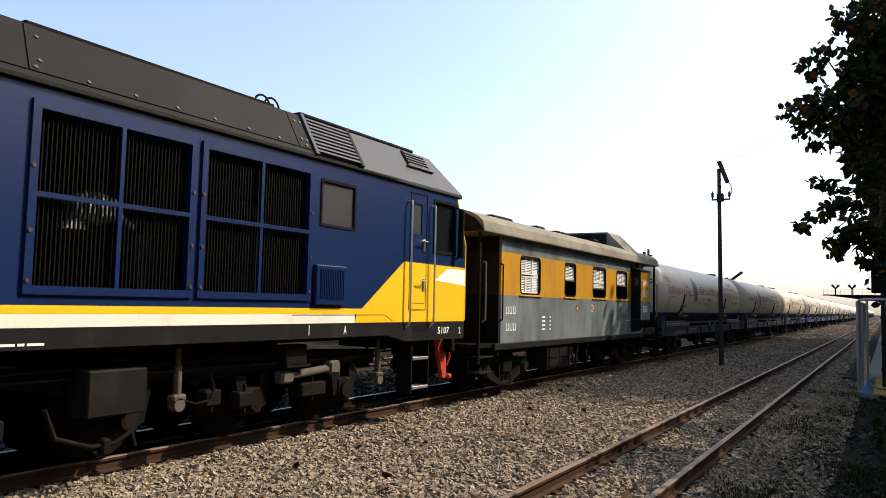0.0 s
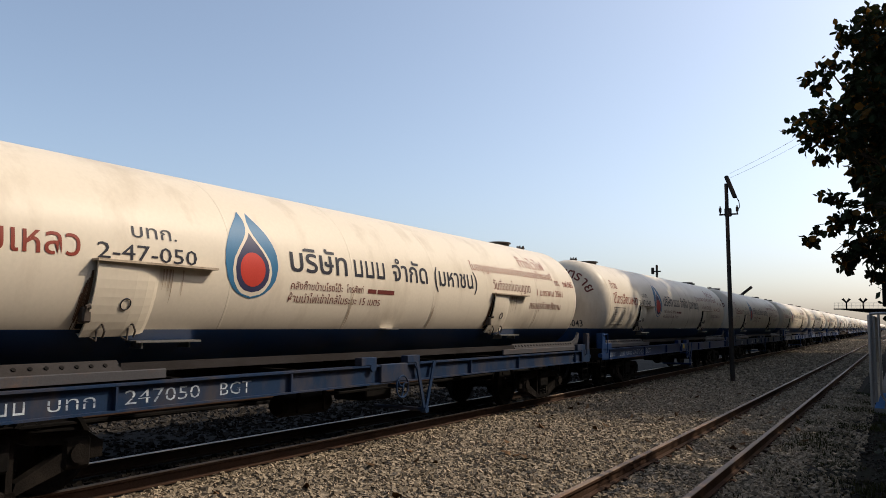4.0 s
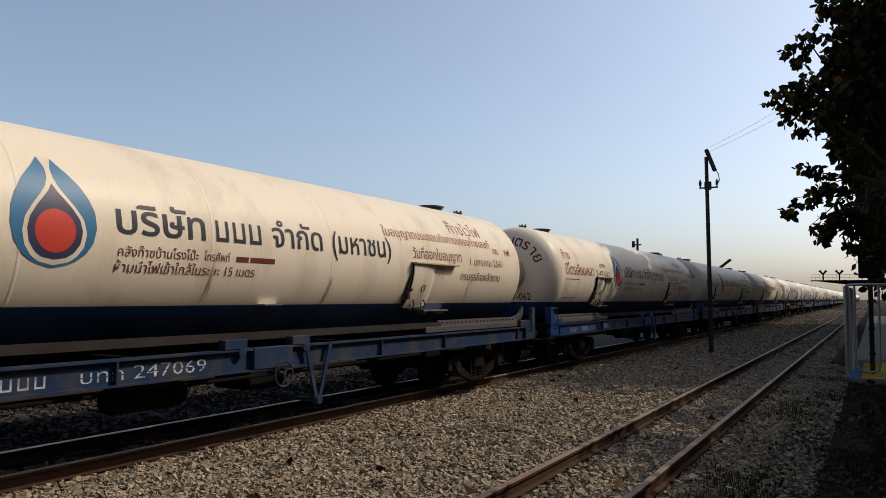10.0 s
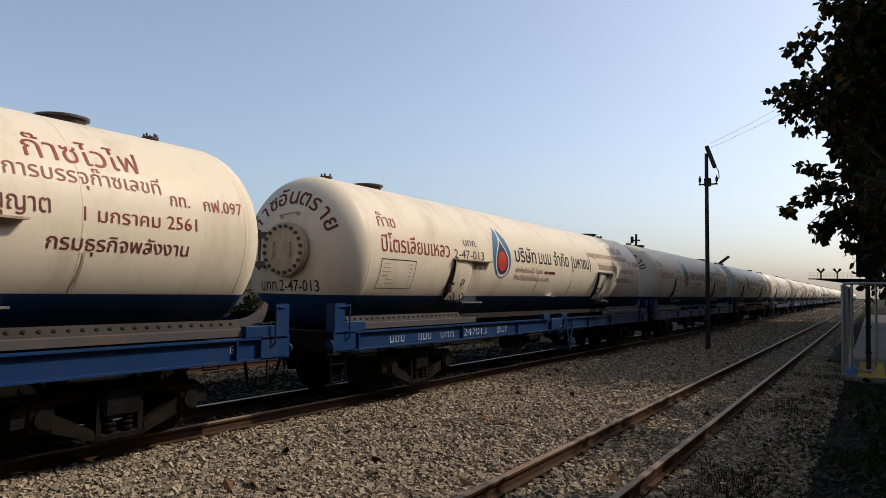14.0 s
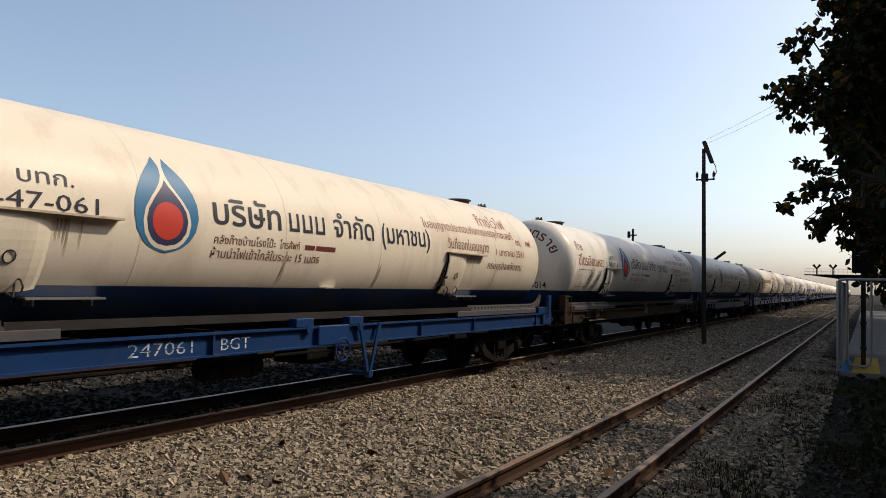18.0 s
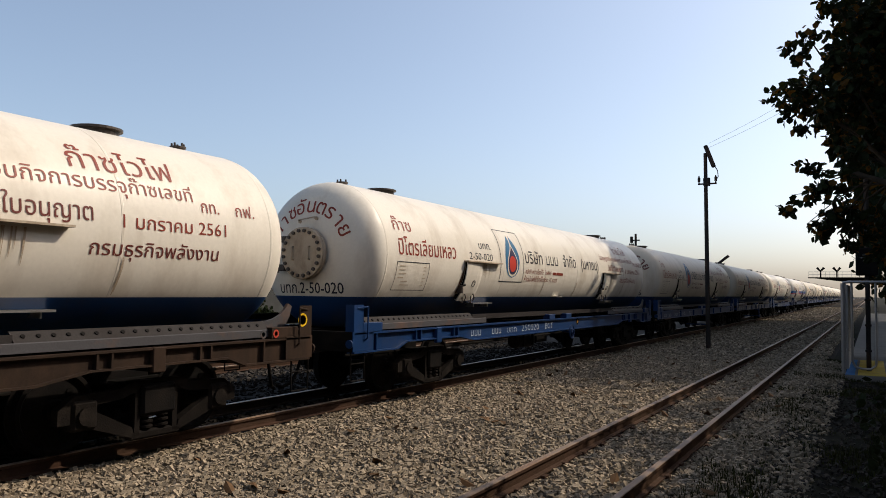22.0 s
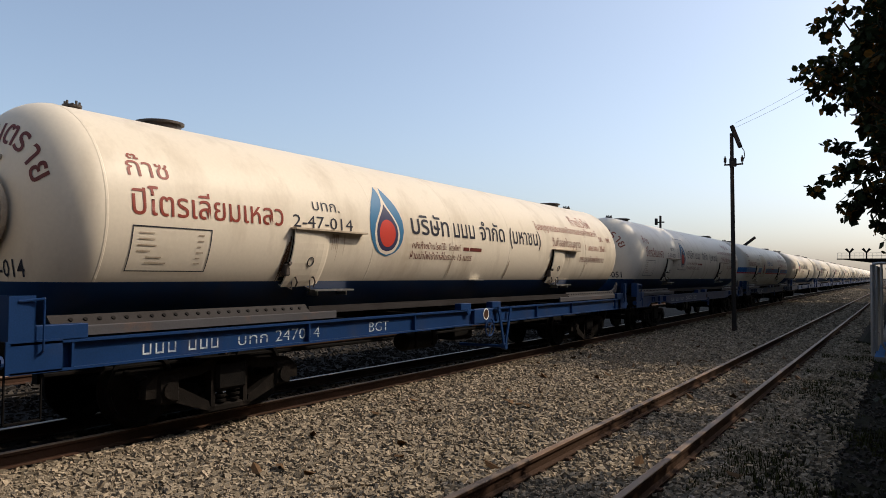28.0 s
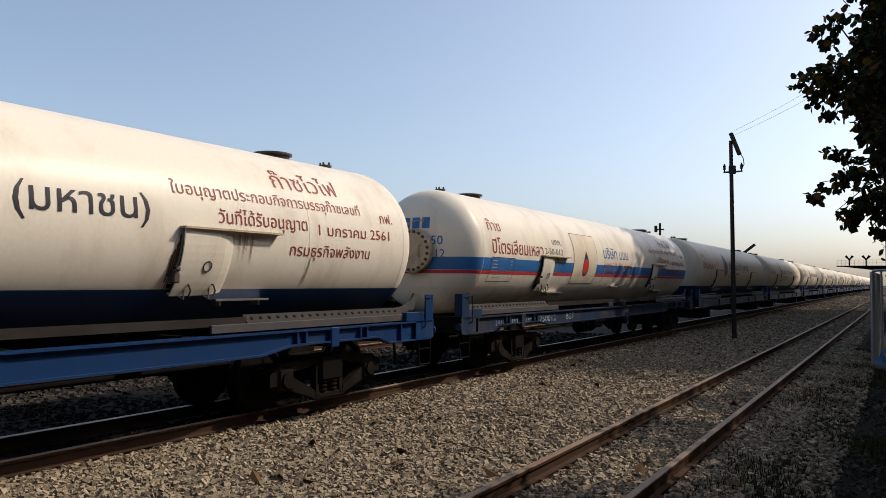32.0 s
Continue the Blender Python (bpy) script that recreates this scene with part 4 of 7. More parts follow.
SILL_WORDS = {  # where the stencilled words start along the sill: two marks, the type, the number's start and end, the class
    "2-47-050": (1.48, 1.95, 2.55, 3.32, 4.23, 4.51),
    "2-47-043": (0.20, 1.00, 1.56, 2.15, 3.16, 3.43),
    "2-47-069": (1.66, 4.50, 5.24, 5.82, 6.75, 0),
    "2-47-062": (0.87, 1.72, 2.28, 3.07, 4.04, 4.57),
    "2-47-013": (0.91, 1.74, 2.46, 3.30, 4.22, 4.70),
    "2-47-061": (0.90, 1.63, 2.63, 4.51, 5.34, 5.75),
    "2-50-020": (3.14, 4.02, 4.71, 5.44, 6.38, 6.75),
    "2-47-045": (0.63, 1.29, 2.26, 3.05, 4.07, 4.82),
    "2-47-014": (0.81, 1.37, 2.06, 2.65, 3.45, 4.50),
    "2-50-051": (3.31, 3.93, 4.54, 5.24, 6.07, 6.41),
    "2-50-012": (0.80, 1.40, 2.10, 2.75, 3.60, 4.20),
}


def stencil(text, width, height):
    """Thin stencilled writing, broken by the gaps of its template."""
    bm = fit_line(text, width, height, -0.006)
    cuts = [height * 0.47, height * 0.57]
    for z in cuts:
        bmesh.ops.bisect_plane(bm, geom=bm.verts[:] + bm.edges[:] + bm.faces[:], plane_co=(0, z, 0), plane_no=(0, 1, 0))
    gone_faces = [f for f in bm.faces if cuts[0] < f.calc_center_median().y < cuts[1]]
    bmesh.ops.delete(bm, geom=gone_faces, context="FACES")
    return bm


def wagon_writing(w, number, style, near):
    thin = style != "A"
    red = M_red
    bold = 0.004 if thin else 0.012
    flank(w, "gas" + style, "ก๊าซ", 0.68, 1.18 if not thin else 1.22, 20.0, 0.17, red, 0.004)
    flank(w, "petro" + style, "ปิโตรเลียมเหลว", 0.69 if style == "A" else 0.74, {"A": 2.80, "B": 2.61, "C": 3.04}[style], 0.8 if style != "C" else -1.0, 0.20, red, 0.005)
    if style == "B":
        part_of("emblem_frame", shared("logoframe", lambda: frame_line(4.47, 5.62, -17.7, 37)), M_black, w)
        drop_logo_shared(w, 5.05, -13, 31, "B")
    elif style == "C":
        part_of("emblem_field", shared("logofield", lambda: on_tank(shifted(bars((1.5,), 1.18), 4.78), 0, -29, 0.0055)), M_tank, w)
        part_of("emblem_frame", shared("logoframeC", lambda: frame_line(4.76, 6.30, -29.5, 30)), M_black, w)
        drop_logo_shared(w, 5.55, -24, 24, "C")
    else:
        drop_logo_shared(w, 4.97, -15, 38, "A")
    first, second, third, fourth, h = WORDS[style]
    ink = M_black if style != "C" else M_stripe_blue
    y = first[0]
    flank(w, "co1" + style, "บริษัท", *first, 3.2, h, ink, bold)
    part_of("lettering_bar", shared("b_co2" + style, lambda: on_tank(blocks(3, 0.19, h, 0.042 if not thin else 0.030, 0.075), second, 3.2)), ink, w)
    if third:
        flank(w, "co3" + style, "จำกัด", *third, 3.0, h, ink, bold)
        flank(w, "co4" + style, "(มหาชน)", *fourth, 2.4, h, ink, bold)
    flank(w, "depot" + style, "คลังก๊าซบ้านโรงโป๊ะ", y + 0.02, y + 1.04, -7.9, 0.075, M_brownred if not thin else red)
    flank(w, "call" + style, "โทรศัพท์", y + 1.12, y + 1.50, -7.9, 0.075, M_brownred if not thin else red)
    flank_bars(w, "phone" + style, (0.2, 0.42), y + 1.60, -7.6, 0.06, M_brownred if not thin else red)
    flank(w, "fire" + style, "ห้ามนำไฟเข้าใกล้ในระยะ 15 เมตร", y, y + 1.93, -16.0, 0.085, M_brownred if not thin else red)
    if not near:
        return
    part_of("data_frame", shared("dataframe", lambda: frame_line(0.70, 1.70, -28.2, -4.6, 0.012)), M_black, w)

    def rows_of_bars():
        rnd = random.Random(3)
        bms = []
        for i in range(6):
            b = bars((rnd.uniform(0.16, 0.26),), 0.014)
            for v in b.verts:
                v.co.x += 0.08 if i < 4 else 0.2
                v.co.y += 0.40 - i * 0.062
            c = bars((rnd.uniform(0.05, 0.10),), 0.014)
            for v in c.verts:
                v.co.x += 0.82
                v.co.y += 0.40 - i * 0.062
            bms += [b, c]
        return on_tank(join(bms), 0.70, -28.2)
    part_of("data_bars", shared("databars", rows_of_bars), M_flange, w)
    flank(w, "type" + style, "บทก.", 3.36 if not thin else 3.56, 3.90 if not thin else 4.08, 12.6, 0.115, M_black)
    flank(w, "num" + number, number, 2.97 if not thin else 3.13, 4.15 if not thin else 4.11, 1.0 if not thin else 2.0, 0.125 if not thin else 0.105, M_black, 0.0)
    flank(w, "flam" + style, "ก๊าซไวไฟ", 12.55, 13.80, 30.0, 0.20, red)
    flank(w, "lic" + style, "ใบอนุญาตประกอบกิจการบรรจุก๊าซเลขที่", *((10.32, 13.98, 19.3) if not thin else (10.95, 14.15, 17.6)), 0.125 if not thin else 0.11, red)
    mark = {"2-47-050": "กฟ.085", "2-47-062": "กฟ.097", "2-47-013": "กฟ.048"}.get(number)
    if number == "2-50-020":
        flank(w, "licno" + number, "กท.กฟ.020", 14.18, 15.17, 13.5, 0.115, red, 0.004)
    elif mark:
        flank(w, "licno" + number, mark, 14.54, 15.13, 13.5, 0.115, red, 0.004)
    else:
        flank(w, "licno" + style, "กฟ.", 14.60, 14.90, 14.0, 0.115, red, 0.004)
    if not thin:
        flank(w, "licarea" + style, "กท.", 14.08, 14.34, 14.0, 0.115, red, 0.004)
    flank(w, "date" + style, "วันที่ออกใบอนุญาต" if not thin else "วันที่ได้รับอนุญาต", *((11.08, 12.72) if not thin else (11.55, 13.0)), 3.6, 0.135 if not thin else 0.12, M_brownred if not thin else red)
    flank(w, "date2" + style, "1 มกราคม 2561", *((13.05, 14.42) if not thin else (13.22, 14.78)), 1.6, 0.11, red)
    flank(w, "dept" + style, "กรมธุรกิจพลังงาน", 12.70, 14.32, -12.2, 0.115, M_brownred if not thin else red)
    if style != "C":
        part_of("lettering", shared("arc" + style, lambda: arc_writing(ARC, 0.70 if not thin else 0.64, 150, 28, 0.19 if not thin else 0.18, 0.006 if thin else 0.014)), M_brownred if not thin else M_red, w)

        def endnum():
            bm = fit_line("บทก." + number, 1.12 if not thin else 1.22, 0.135, 0.008)
            for v in bm.verts:
                v.co.x -= 0.58
                v.co.y += 1.60
            return on_head(bm)
        part_of("lettering", shared("endnum" + number, endnum), M_black, w)
    else:
        def endc():
            out = []
            for txt, x, z, wd, h in (("2-50", 0.10, 2.32, 0.46, 0.13), ("-012", 0.20, 2.08, 0.40, 0.13)):
                b = fit_line(txt, wd, h, 0.006)
                for v in b.verts:
                    v.co.x += x
                    v.co.y += z
                out.append(b)
            b = bars((0.16, 0.16, 0.16), 0.2, 0.05)
            for v in b.verts:
                v.co.x -= 0.3
                v.co.y += 2.62
            out.append(b)
            return on_head(join(out))
        part_of("lettering", shared("endC", endc), M_stripe_blue, w)
        for nm, d0, d1, m in (("blue", -17, -5.5, M_stripe_blue), ("red", -20.5, -17.3, M_stripe_red)):
            def ring():
                return band(ZC + RT * math.sin(radians(d0)), ZC + RT * math.sin(radians(d1)))
            part_of("stripe", shared("stripe" + nm, ring), m, w, nm + " stripe round the tank", smooth=True)

    if number in SILL_WORDS:
        a, b, c, d, e, f = SILL_WORDS[number]
        for k, (bm, yy) in enumerate(((blocks(3, 0.10, 0.105, 0.018, 0.05), a), (blocks(3, 0.10, 0.105, 0.018, 0.05), b), (stencil("บทก", 0.46, 0.10), c), (stencil(number.replace("-", ""), e - d, 0.11), d), (stencil("BGT", 0.46, 0.11) if f else None, f))):
            if bm is None:
                continue
            for v in bm.verts:
                v.co = Vector((1.199, yy + v.co.x, 0.845 + v.co.y))
            part("lettering_bar" if k < 2 else "lettering", bm, M_stencil, w)

    if number.startswith("2-47"):
        def sill_mark():
            bm = bmesh.new()
            for a, b, c, d in ((0.0, 0.09, 0.0, 0.012), (0.0, 0.09, 0.078, 0.09), (0.0, 0.012, 0.012, 0.078), (0.078, 0.09, 0.012, 0.078), (0.032, 0.058, 0.032, 0.058)):
                bm.faces.new([bm.verts.new((1.199, 14.93 + u, 0.885 + v)) for u, v in ((a, c), (b, c), (b, d), (a, d))])
            return bm
        part_of("painted_mark", shared("sill_mark", sill_mark), M_stencil, w)

    def roundel():
        bm = bmesh.new()
        rod(bm, (1.262, 7.98, 0.96), (1.266, 7.98, 0.96), 0.085, 24)
        return bm
    def roundel_ring():
        bm = bmesh.new()
        rod(bm, (1.262, 7.98, 0.96), (1.2645, 7.98, 0.96), 0.10, 24)
        return bm
    dots = {"2-47-043": ((-0.30, M_yellowedge),), "2-47-014": ((-0.13, M_rail),), "2-50-020": ((0.9, M_under),), "2-50-051": ((0.58, M_rail),), "2-50-014": ((-0.87, M_under), (-0.61, M_redpaint))}.get(number, ())
    for along, m in dots:
        part_of("roundel", shared("roundel", roundel), m, w, at=pose(0 if number.startswith("2-47") else -0.067, along, -0.05 if number == "2-50-051" else 0))
        part_of("roundel_ring", shared("roundel_ring", roundel_ring), M_white if m is M_redpaint or number == "2-47-014" else M_strip, w, at=pose(0 if number.startswith("2-47") else -0.067, along, -0.05 if number == "2-50-051" else 0))

    def roundel_mark():
        bm = bmesh.new()
        rod(bm, (1.262, 7.99, 0.955), (1.268, 7.99, 0.955), 0.042, 14)
        return bm
    for along, m in dots:
        if m is M_rail or m is M_yellowedge:
            continue
        part_of("roundel_mark", shared("roundel_mark", roundel_mark), M_orange, w, at=pose(0 if number.startswith("2-47") else -0.067, along, -0.05 if number == "2-50-051" else 0))

    if number == "2-50-014":
        for yy, z, r, m in ((15.68, 1.27, 0.085, M_yellow), (14.98, 1.115, 0.05, M_strip), (15.20, 1.115, 0.05, M_redpaint)):
            bm = bmesh.new()
            lathe(bm, [(0.0, r - 0.022), (0.0, r), (0.005, r), (0.005, r - 0.022), (0.0, r - 0.022)], 28, "x")
            part("painted_hoop", bm, m, w, "painted hoop on the frame's end", at=pose(1.251 if r > 0.06 else 1.241, yy, z))

    def scuffs():
        out = []
        rnd = random.Random(14)
        for yy in (6.85, 9.0, 13.05):
            for k in range(7):
                b, ln = bars((rnd.uniform(0.006, 0.014),), rnd.uniform(0.10, 0.42)), rnd.uniform(-0.012, 0.03)
                for v in b.verts:
                    v.co.x += ln + 0.06 * v.co.y
                out.append(on_tank(b, yy, rnd.uniform(-34, -22), 0.0062))
        return join(out)
    tagged(part_of("scuffs", shared("scuffs", scuffs), M_stain, w), kind="stuff")


def band(z0, z1):
    bm = tank_bm(0.003)
    cut(bm, z0, True)
    cut(bm, z1, False)
    return bm


def shifted(bm, dx):
    for v in bm.verts:
        v.co.x += dx
    return bm


FLAME = {  # half widths against height, both as shares of the emblem's height
    "horns": ((0.0, 0.0), (0.012, 0.07), (0.05, 0.17), (0.12, 0.255), (0.22, 0.315), (0.36, 0.345), (0.50, 0.335), (0.62, 0.295), (0.74, 0.235), (0.84, 0.165), (0.92, 0.105), (1.0, 0.056)),
    "ring": ((0.022, 0.0), (0.04, 0.10), (0.09, 0.175), (0.18, 0.235), (0.30, 0.258), (0.42, 0.235), (0.53, 0.17), (0.62, 0.105), (0.70, 0.055), (0.78, 0.026), (0.88, 0.020), (1.002, 0.054)),
    "heart": ((0.07, 0.0), (0.085, 0.09), (0.13, 0.155), (0.21, 0.205), (0.32, 0.222), (0.42, 0.20), (0.52, 0.14), (0.60, 0.08), (0.66, 0.035), (0.73, 0.0)),
}


def flame(kind, h, k):
    """A flat upright shape from its half widths, smoothed between the given heights."""
    rows = FLAME[kind]
    us = np.linspace(rows[0][0], rows[-1][0], 37)
    ws = np.interp(us, [r[0] for r in rows], [r[1] for r in rows])
    bm = bmesh.new()
    lv = [(bm.verts.new((-w * h * k, u * h, 0)), bm.verts.new((w * h * k, u * h, 0))) for u, w in zip(us, ws)]
    for (a, b), (c, d) in zip(lv, lv[1:]):
        bm.faces.new((a, b, d, c))
    bmesh.ops.remove_doubles(bm, verts=bm.verts, dist=1e-5)
    return bm


def disc(r, u):
    bm = bmesh.new()
    bmesh.ops.create_circle(bm, cap_ends=True, segments=36, radius=r, matrix=Matrix.Translation((0, u, 0)))
    return bm


def drop_logo_shared(w, y, d0, d1, key):
    h = radians(d1 - d0) * RT
    k = {"A": 1.13, "B": 1.12, "C": 0.92}[key]
    for name, make, m, out in (("emblem_flame", lambda: flame("horns", h, k), M_logo_blue, 0.004), ("emblem_ring", lambda: flame("ring", h, k), M_tank, 0.0055), ("emblem_heart", lambda: flame("heart", h, k), M_logo_dark, 0.007), ("emblem_disc", lambda: disc(0.185 * h, 0.315 * h), M_logo_red, 0.0085)):
        part_of(name, shared(name + key, lambda: on_tank(make(), y, d0, out)), m, w)


# ---- the train ----
WHEELS = []      # (wheelset, place along its bogie, radius)
TRAIN = []       # (vehicle, place along the track when the clip starts)
FLEET = [("2-47-050", "A"), ("2-47-043", "A"), ("2-47-069", "A"), ("2-47-062", "A"), ("2-47-013", "A"), ("2-47-061", "A"), ("2-50-014", "A"), ("2-50-020", "B"), ("2-47-045", "A"), ("2-47-014", "A"), ("2-50-051", "B"), ("2-50-012", "C")]
for i in range(27):
    near = i < len(FLEET)
    number, style = FLEET[i] if near else ("", "B" if i % 5 == 3 else "A")
    brown = number == "2-50-014"
    wg = tank_wagon(number, style, M_sill_brown if brown else (M_sill_grey if i in (0, 2, 6, 11) else M_sill), WHEELS, near)
    tagged(wg, {"A": "cream bogie tank wagon with a navy belly and red Thai lettering", "B": "cream tank wagon with a boxed drop emblem on a blue frame", "C": "white tank wagon with a blue and red stripe along its flank"}[style] if not brown else "cream bogie tank wagon on a grimy brown underframe", "tank wagon", "tank wagons of the train")
    TRAIN.append((wg, 25.43 + PITCH * i))

# ---- the locomotive: y as it stands on the track when the clip starts, the driving cab at its rear end ----
LOCO = tagged(empty("locomotive"), "blue diesel locomotive with yellow cab, cream stripe and grey roof", "locomotive")
TRAIN.append((LOCO, 0.0))
LW = 1.38
GRILLES = [(3.74, 5.36, 1.74, 3.24), (5.58, 7.22, 1.74, 3.24)]
LOCO_PANE = (7.48, 8.17, 2.64, 3.20)
CAB_WIN = (10.27, 10.92, 2.50, 3.29)
DOOR_WIN = (9.66, 9.90, 2.72, 3.18)


def body_wall(s):
    bm = bmesh.new()
    holes = GRILLES + [LOCO_PANE, CAB_WIN, DOOR_WIN]
    holed(bm, *sorted((s * LW, s * (LW - 0.06))), -7.9, 10.95, 1.38, 3.43, holes)
    prism(bm, [(10.95, 1.38), (11.30, 1.38), (11.30, 2.64), (10.96, 3.43), (10.95, 3.43)], *sorted((s * LW, s * (LW - 0.06))), "x")
    return bm


for s in (-1, 1):
    part("side_wall", body_wall(s), M_loco_blue, LOCO, "deep blue body side")
bm = bmesh.new()
prism(bm, [(11.24, 1.38), (11.30, 1.38), (11.30, 2.64), (10.98, 3.43), (10.92, 3.43), (11.24, 2.62)], -LW + 0.06, LW - 0.06, "x")
part("cab_front", bm, M_yellow, LOCO, "yellow cab front")
bm = bmesh.new()
prism(bm, [(11.302, 1.40), (11.325, 1.40), (11.325, 2.66), (11.0, 3.44), (10.975, 3.43), (11.302, 2.65)], LW - 0.03, LW + 0.006, "x")
part("cab_edge", bm, M_yellow, LOCO, "yellow corner edge")
for z0, z1, m, lab in ((1.502, 1.575, M_yellow, "yellow line"), (1.385, 1.50, M_cream, "cream stripe")):
    for s in (-1, 1):
        bm = bmesh.new()
        box(bm, *sorted((s * (LW + 0.003), s * LW)), -7.9, 8.30 if m is M_yellow else 8.245, z0, z1)
        part("stripe", bm, m, LOCO, lab)
for s in (-1, 1):
    bm = bmesh.new()
    prism(bm, [(8.25, 1.385), (11.298, 1.385), (11.298, 2.28), (9.42, 2.28), (8.40, 1.575), (8.30, 1.575)], *sorted((s * (LW + 0.004), s * LW)), "x")
    part("yellow_panel", bm, M_yellow, LOCO, "yellow cab panel with a slanting edge")
    bm = bmesh.new()
    prism(bm, [(10.30, 2.03), (11.296, 1.98), (11.296, 2.24), (10.72, 2.24)], *sorted((s * (LW + 0.007), s * LW)), "x")
    part("white_flash", bm, M_white, LOCO, "white flash below the cab window")
    bm = bmesh.new()
    pipe(bm, [(s * (LW + 0.005), 7.0, 1.49), (s * (LW + 0.005), 8.95, 1.49), (s * (LW + 0.005), 9.15, 1.40)], 0.004, 4)
    part("pinstripe", bm, M_under, LOCO)
# frame band under the body
for s in (-1, 1):
    bm = bmesh.new()
    prism(bm, [(-7.9, 1.20), (9.0, 1.20), (9.5, 1.10), (11.28, 1.10), (11.28, 1.383), (-7.9, 1.383)], *sorted((s * (LW + 0.01), s * (LW - 0.10))), "x")
    part("side_frame", bm, M_skirt, LOCO, "dark grey frame band")
    # no hole here: a black oval plate gives the step opening's shade
    bm = bmesh.new()
    prism(bm, [(9.91 + e * 0.15 + 0.055 * math.cos(a), 1.29 + 0.055 * math.sin(a)) for e, a0 in ((1, -90), (-1, 90)) for a in [radians(a0 + 22.5 * j) for j in range(9)]], *sorted((s * (LW + 0.014), s * (LW + 0.008))), "x")
    part("foothold", bm, M_dark, LOCO, "black oval plate for the shade in the step opening")
bm = bmesh.new()
box(bm, -LW + 0.12, LW - 0.12, -7.8, 11.2, 1.15, 1.30)
part("floor", bm, M_under, LOCO)
bm = bmesh.new()
box(bm, -LW + 0.06, LW - 0.06, -7.96, -7.90, 1.15, 3.43)
part("end_wall", bm, M_loco_blue, LOCO)


def roof_piece(y0, y1, y1top=None, inset=0.0):
    bm = bmesh.new()
    y1t = y1 if y1top is None else y1top
    sec = [(LW + 0.02 - inset, 3.43), (LW + 0.02 - inset, 3.49), (0.96 - inset * 0.7, 4.08 - inset * 0.3), (0.5, 4.15 - inset * 0.3)]
    sec = sec + [(-x, z) for x, z in sec[::-1]]
    lo = [bm.verts.new((x, y0, z)) for x, z in sec]
    hi = [bm.verts.new((x, y1 if z < 3.6 else y1t, z)) for x, z in sec]
    n = len(sec)
    bm.faces.new(lo)
    bm.faces.new(hi[::-1])
    for i in range(n):
        bm.faces.new((lo[i], hi[i], hi[(i + 1) % n], lo[(i + 1) % n]))
    bmesh.ops.recalc_face_normals(bm, faces=bm.faces)
    return bm


part("hood_roof", roof_piece(-7.9, 7.30, 7.55), M_roof, LOCO, "grimy brown-grey hood roof")
part("louvre_roof", roof_piece(7.30, 8.30, 8.42, 0.03), M_dark, LOCO)
part("cab_roof", roof_piece(8.30, 11.12, 10.72), M_roof_light, LOCO, "grey cab roof sloping to the front")
# raised rib between hood panels, rivets, gutter
SL = Vector((0.96 - (LW + 0.02), 0, 4.08 - 3.49))      # up the roof slope


def on_slope(y, k, out=0.0):
    n = Vector((SL.z, 0, -SL.x)).normalized()
    return Vector((LW + 0.02, y, 3.49)) + SL * k + n * out


def slope_slab(y0, y1, k0, k1, t0, t1, lean=0.0):
    bm = bmesh.new()
    q = [on_slope(y0 + lean * k0, k0, t0), on_slope(y1 + lean * k0, k0, t0), on_slope(y1 + lean * k1, k1, t0), on_slope(y0 + lean * k1, k1, t0)]
    r = [on_slope(y0 + lean * k0, k0, t1), on_slope(y1 + lean * k0, k0, t1), on_slope(y1 + lean * k1, k1, t1), on_slope(y0 + lean * k1, k1, t1)]
    a = [bm.verts.new(v) for v in q]
    b = [bm.verts.new(v) for v in r]
    bm.faces.new(a)
    bm.faces.new(b)
    for i in range(4):
        bm.faces.new((a[i], b[i], b[(i + 1) % 4], a[(i + 1) % 4]))
    bmesh.ops.recalc_face_normals(bm, faces=bm.faces)
    return bm


for y0, y1 in ((-1.0, 3.60), (3.62, 7.02), (7.04, 7.26)):
    part("roof_panel", slope_slab(y0, y1, 0.10, 0.97, 0.0, 0.012, 0.16), M_roof, LOCO)
bm = bmesh.new()
for i in range(14):
    for k in (0.16,):
        rod(bm, on_slope(0.7 + i * 0.5, k, 0.01), on_slope(0.7 + i * 0.5, k, 0.024), 0.02, 8)
for y in (3.72, 7.12, 7.22):
    for k in (0.3, 0.75):
        rod(bm, on_slope(y + 0.16 * k, k, 0.01), on_slope(y + 0.16 * k, k, 0.024), 0.02, 8)
tagged(part("rivets", bm, M_bolt, LOCO), kind="stuff")
part("louvre_frame", slope_slab(7.30, 7.36, 0.0, 1.0, -0.01, 0.035, 0.16), M_roof_light, LOCO)
part("louvre_frame", slope_slab(8.26, 8.32, 0.0, 1.0, -0.01, 0.035, 0.16), M_roof, LOCO)
for i in range(9):
    part("louvre_slat", slope_slab(7.37, 8.26, 0.08 + i * 0.10, 0.13 + i * 0.10, 0.0, 0.03, 0.16), M_roof_light, LOCO)
part("roof_vent", slope_slab(9.72, 10.36, 0.50, 0.94, 0.0, 0.02, 0.1), M_dark, LOCO, "small slatted roof vent")
for i in range(5):
    part("vent_slat", slope_slab(9.74, 10.34, 0.53 + i * 0.085, 0.56 + i * 0.085, 0.02, 0.035, 0.1), M_roof_light, LOCO)
part("vent_sill", slope_slab(9.66, 10.42, 0.46, 0.50, 0.0, 0.045, 0.1), M_roof_light, LOCO)
bm = bmesh.new()
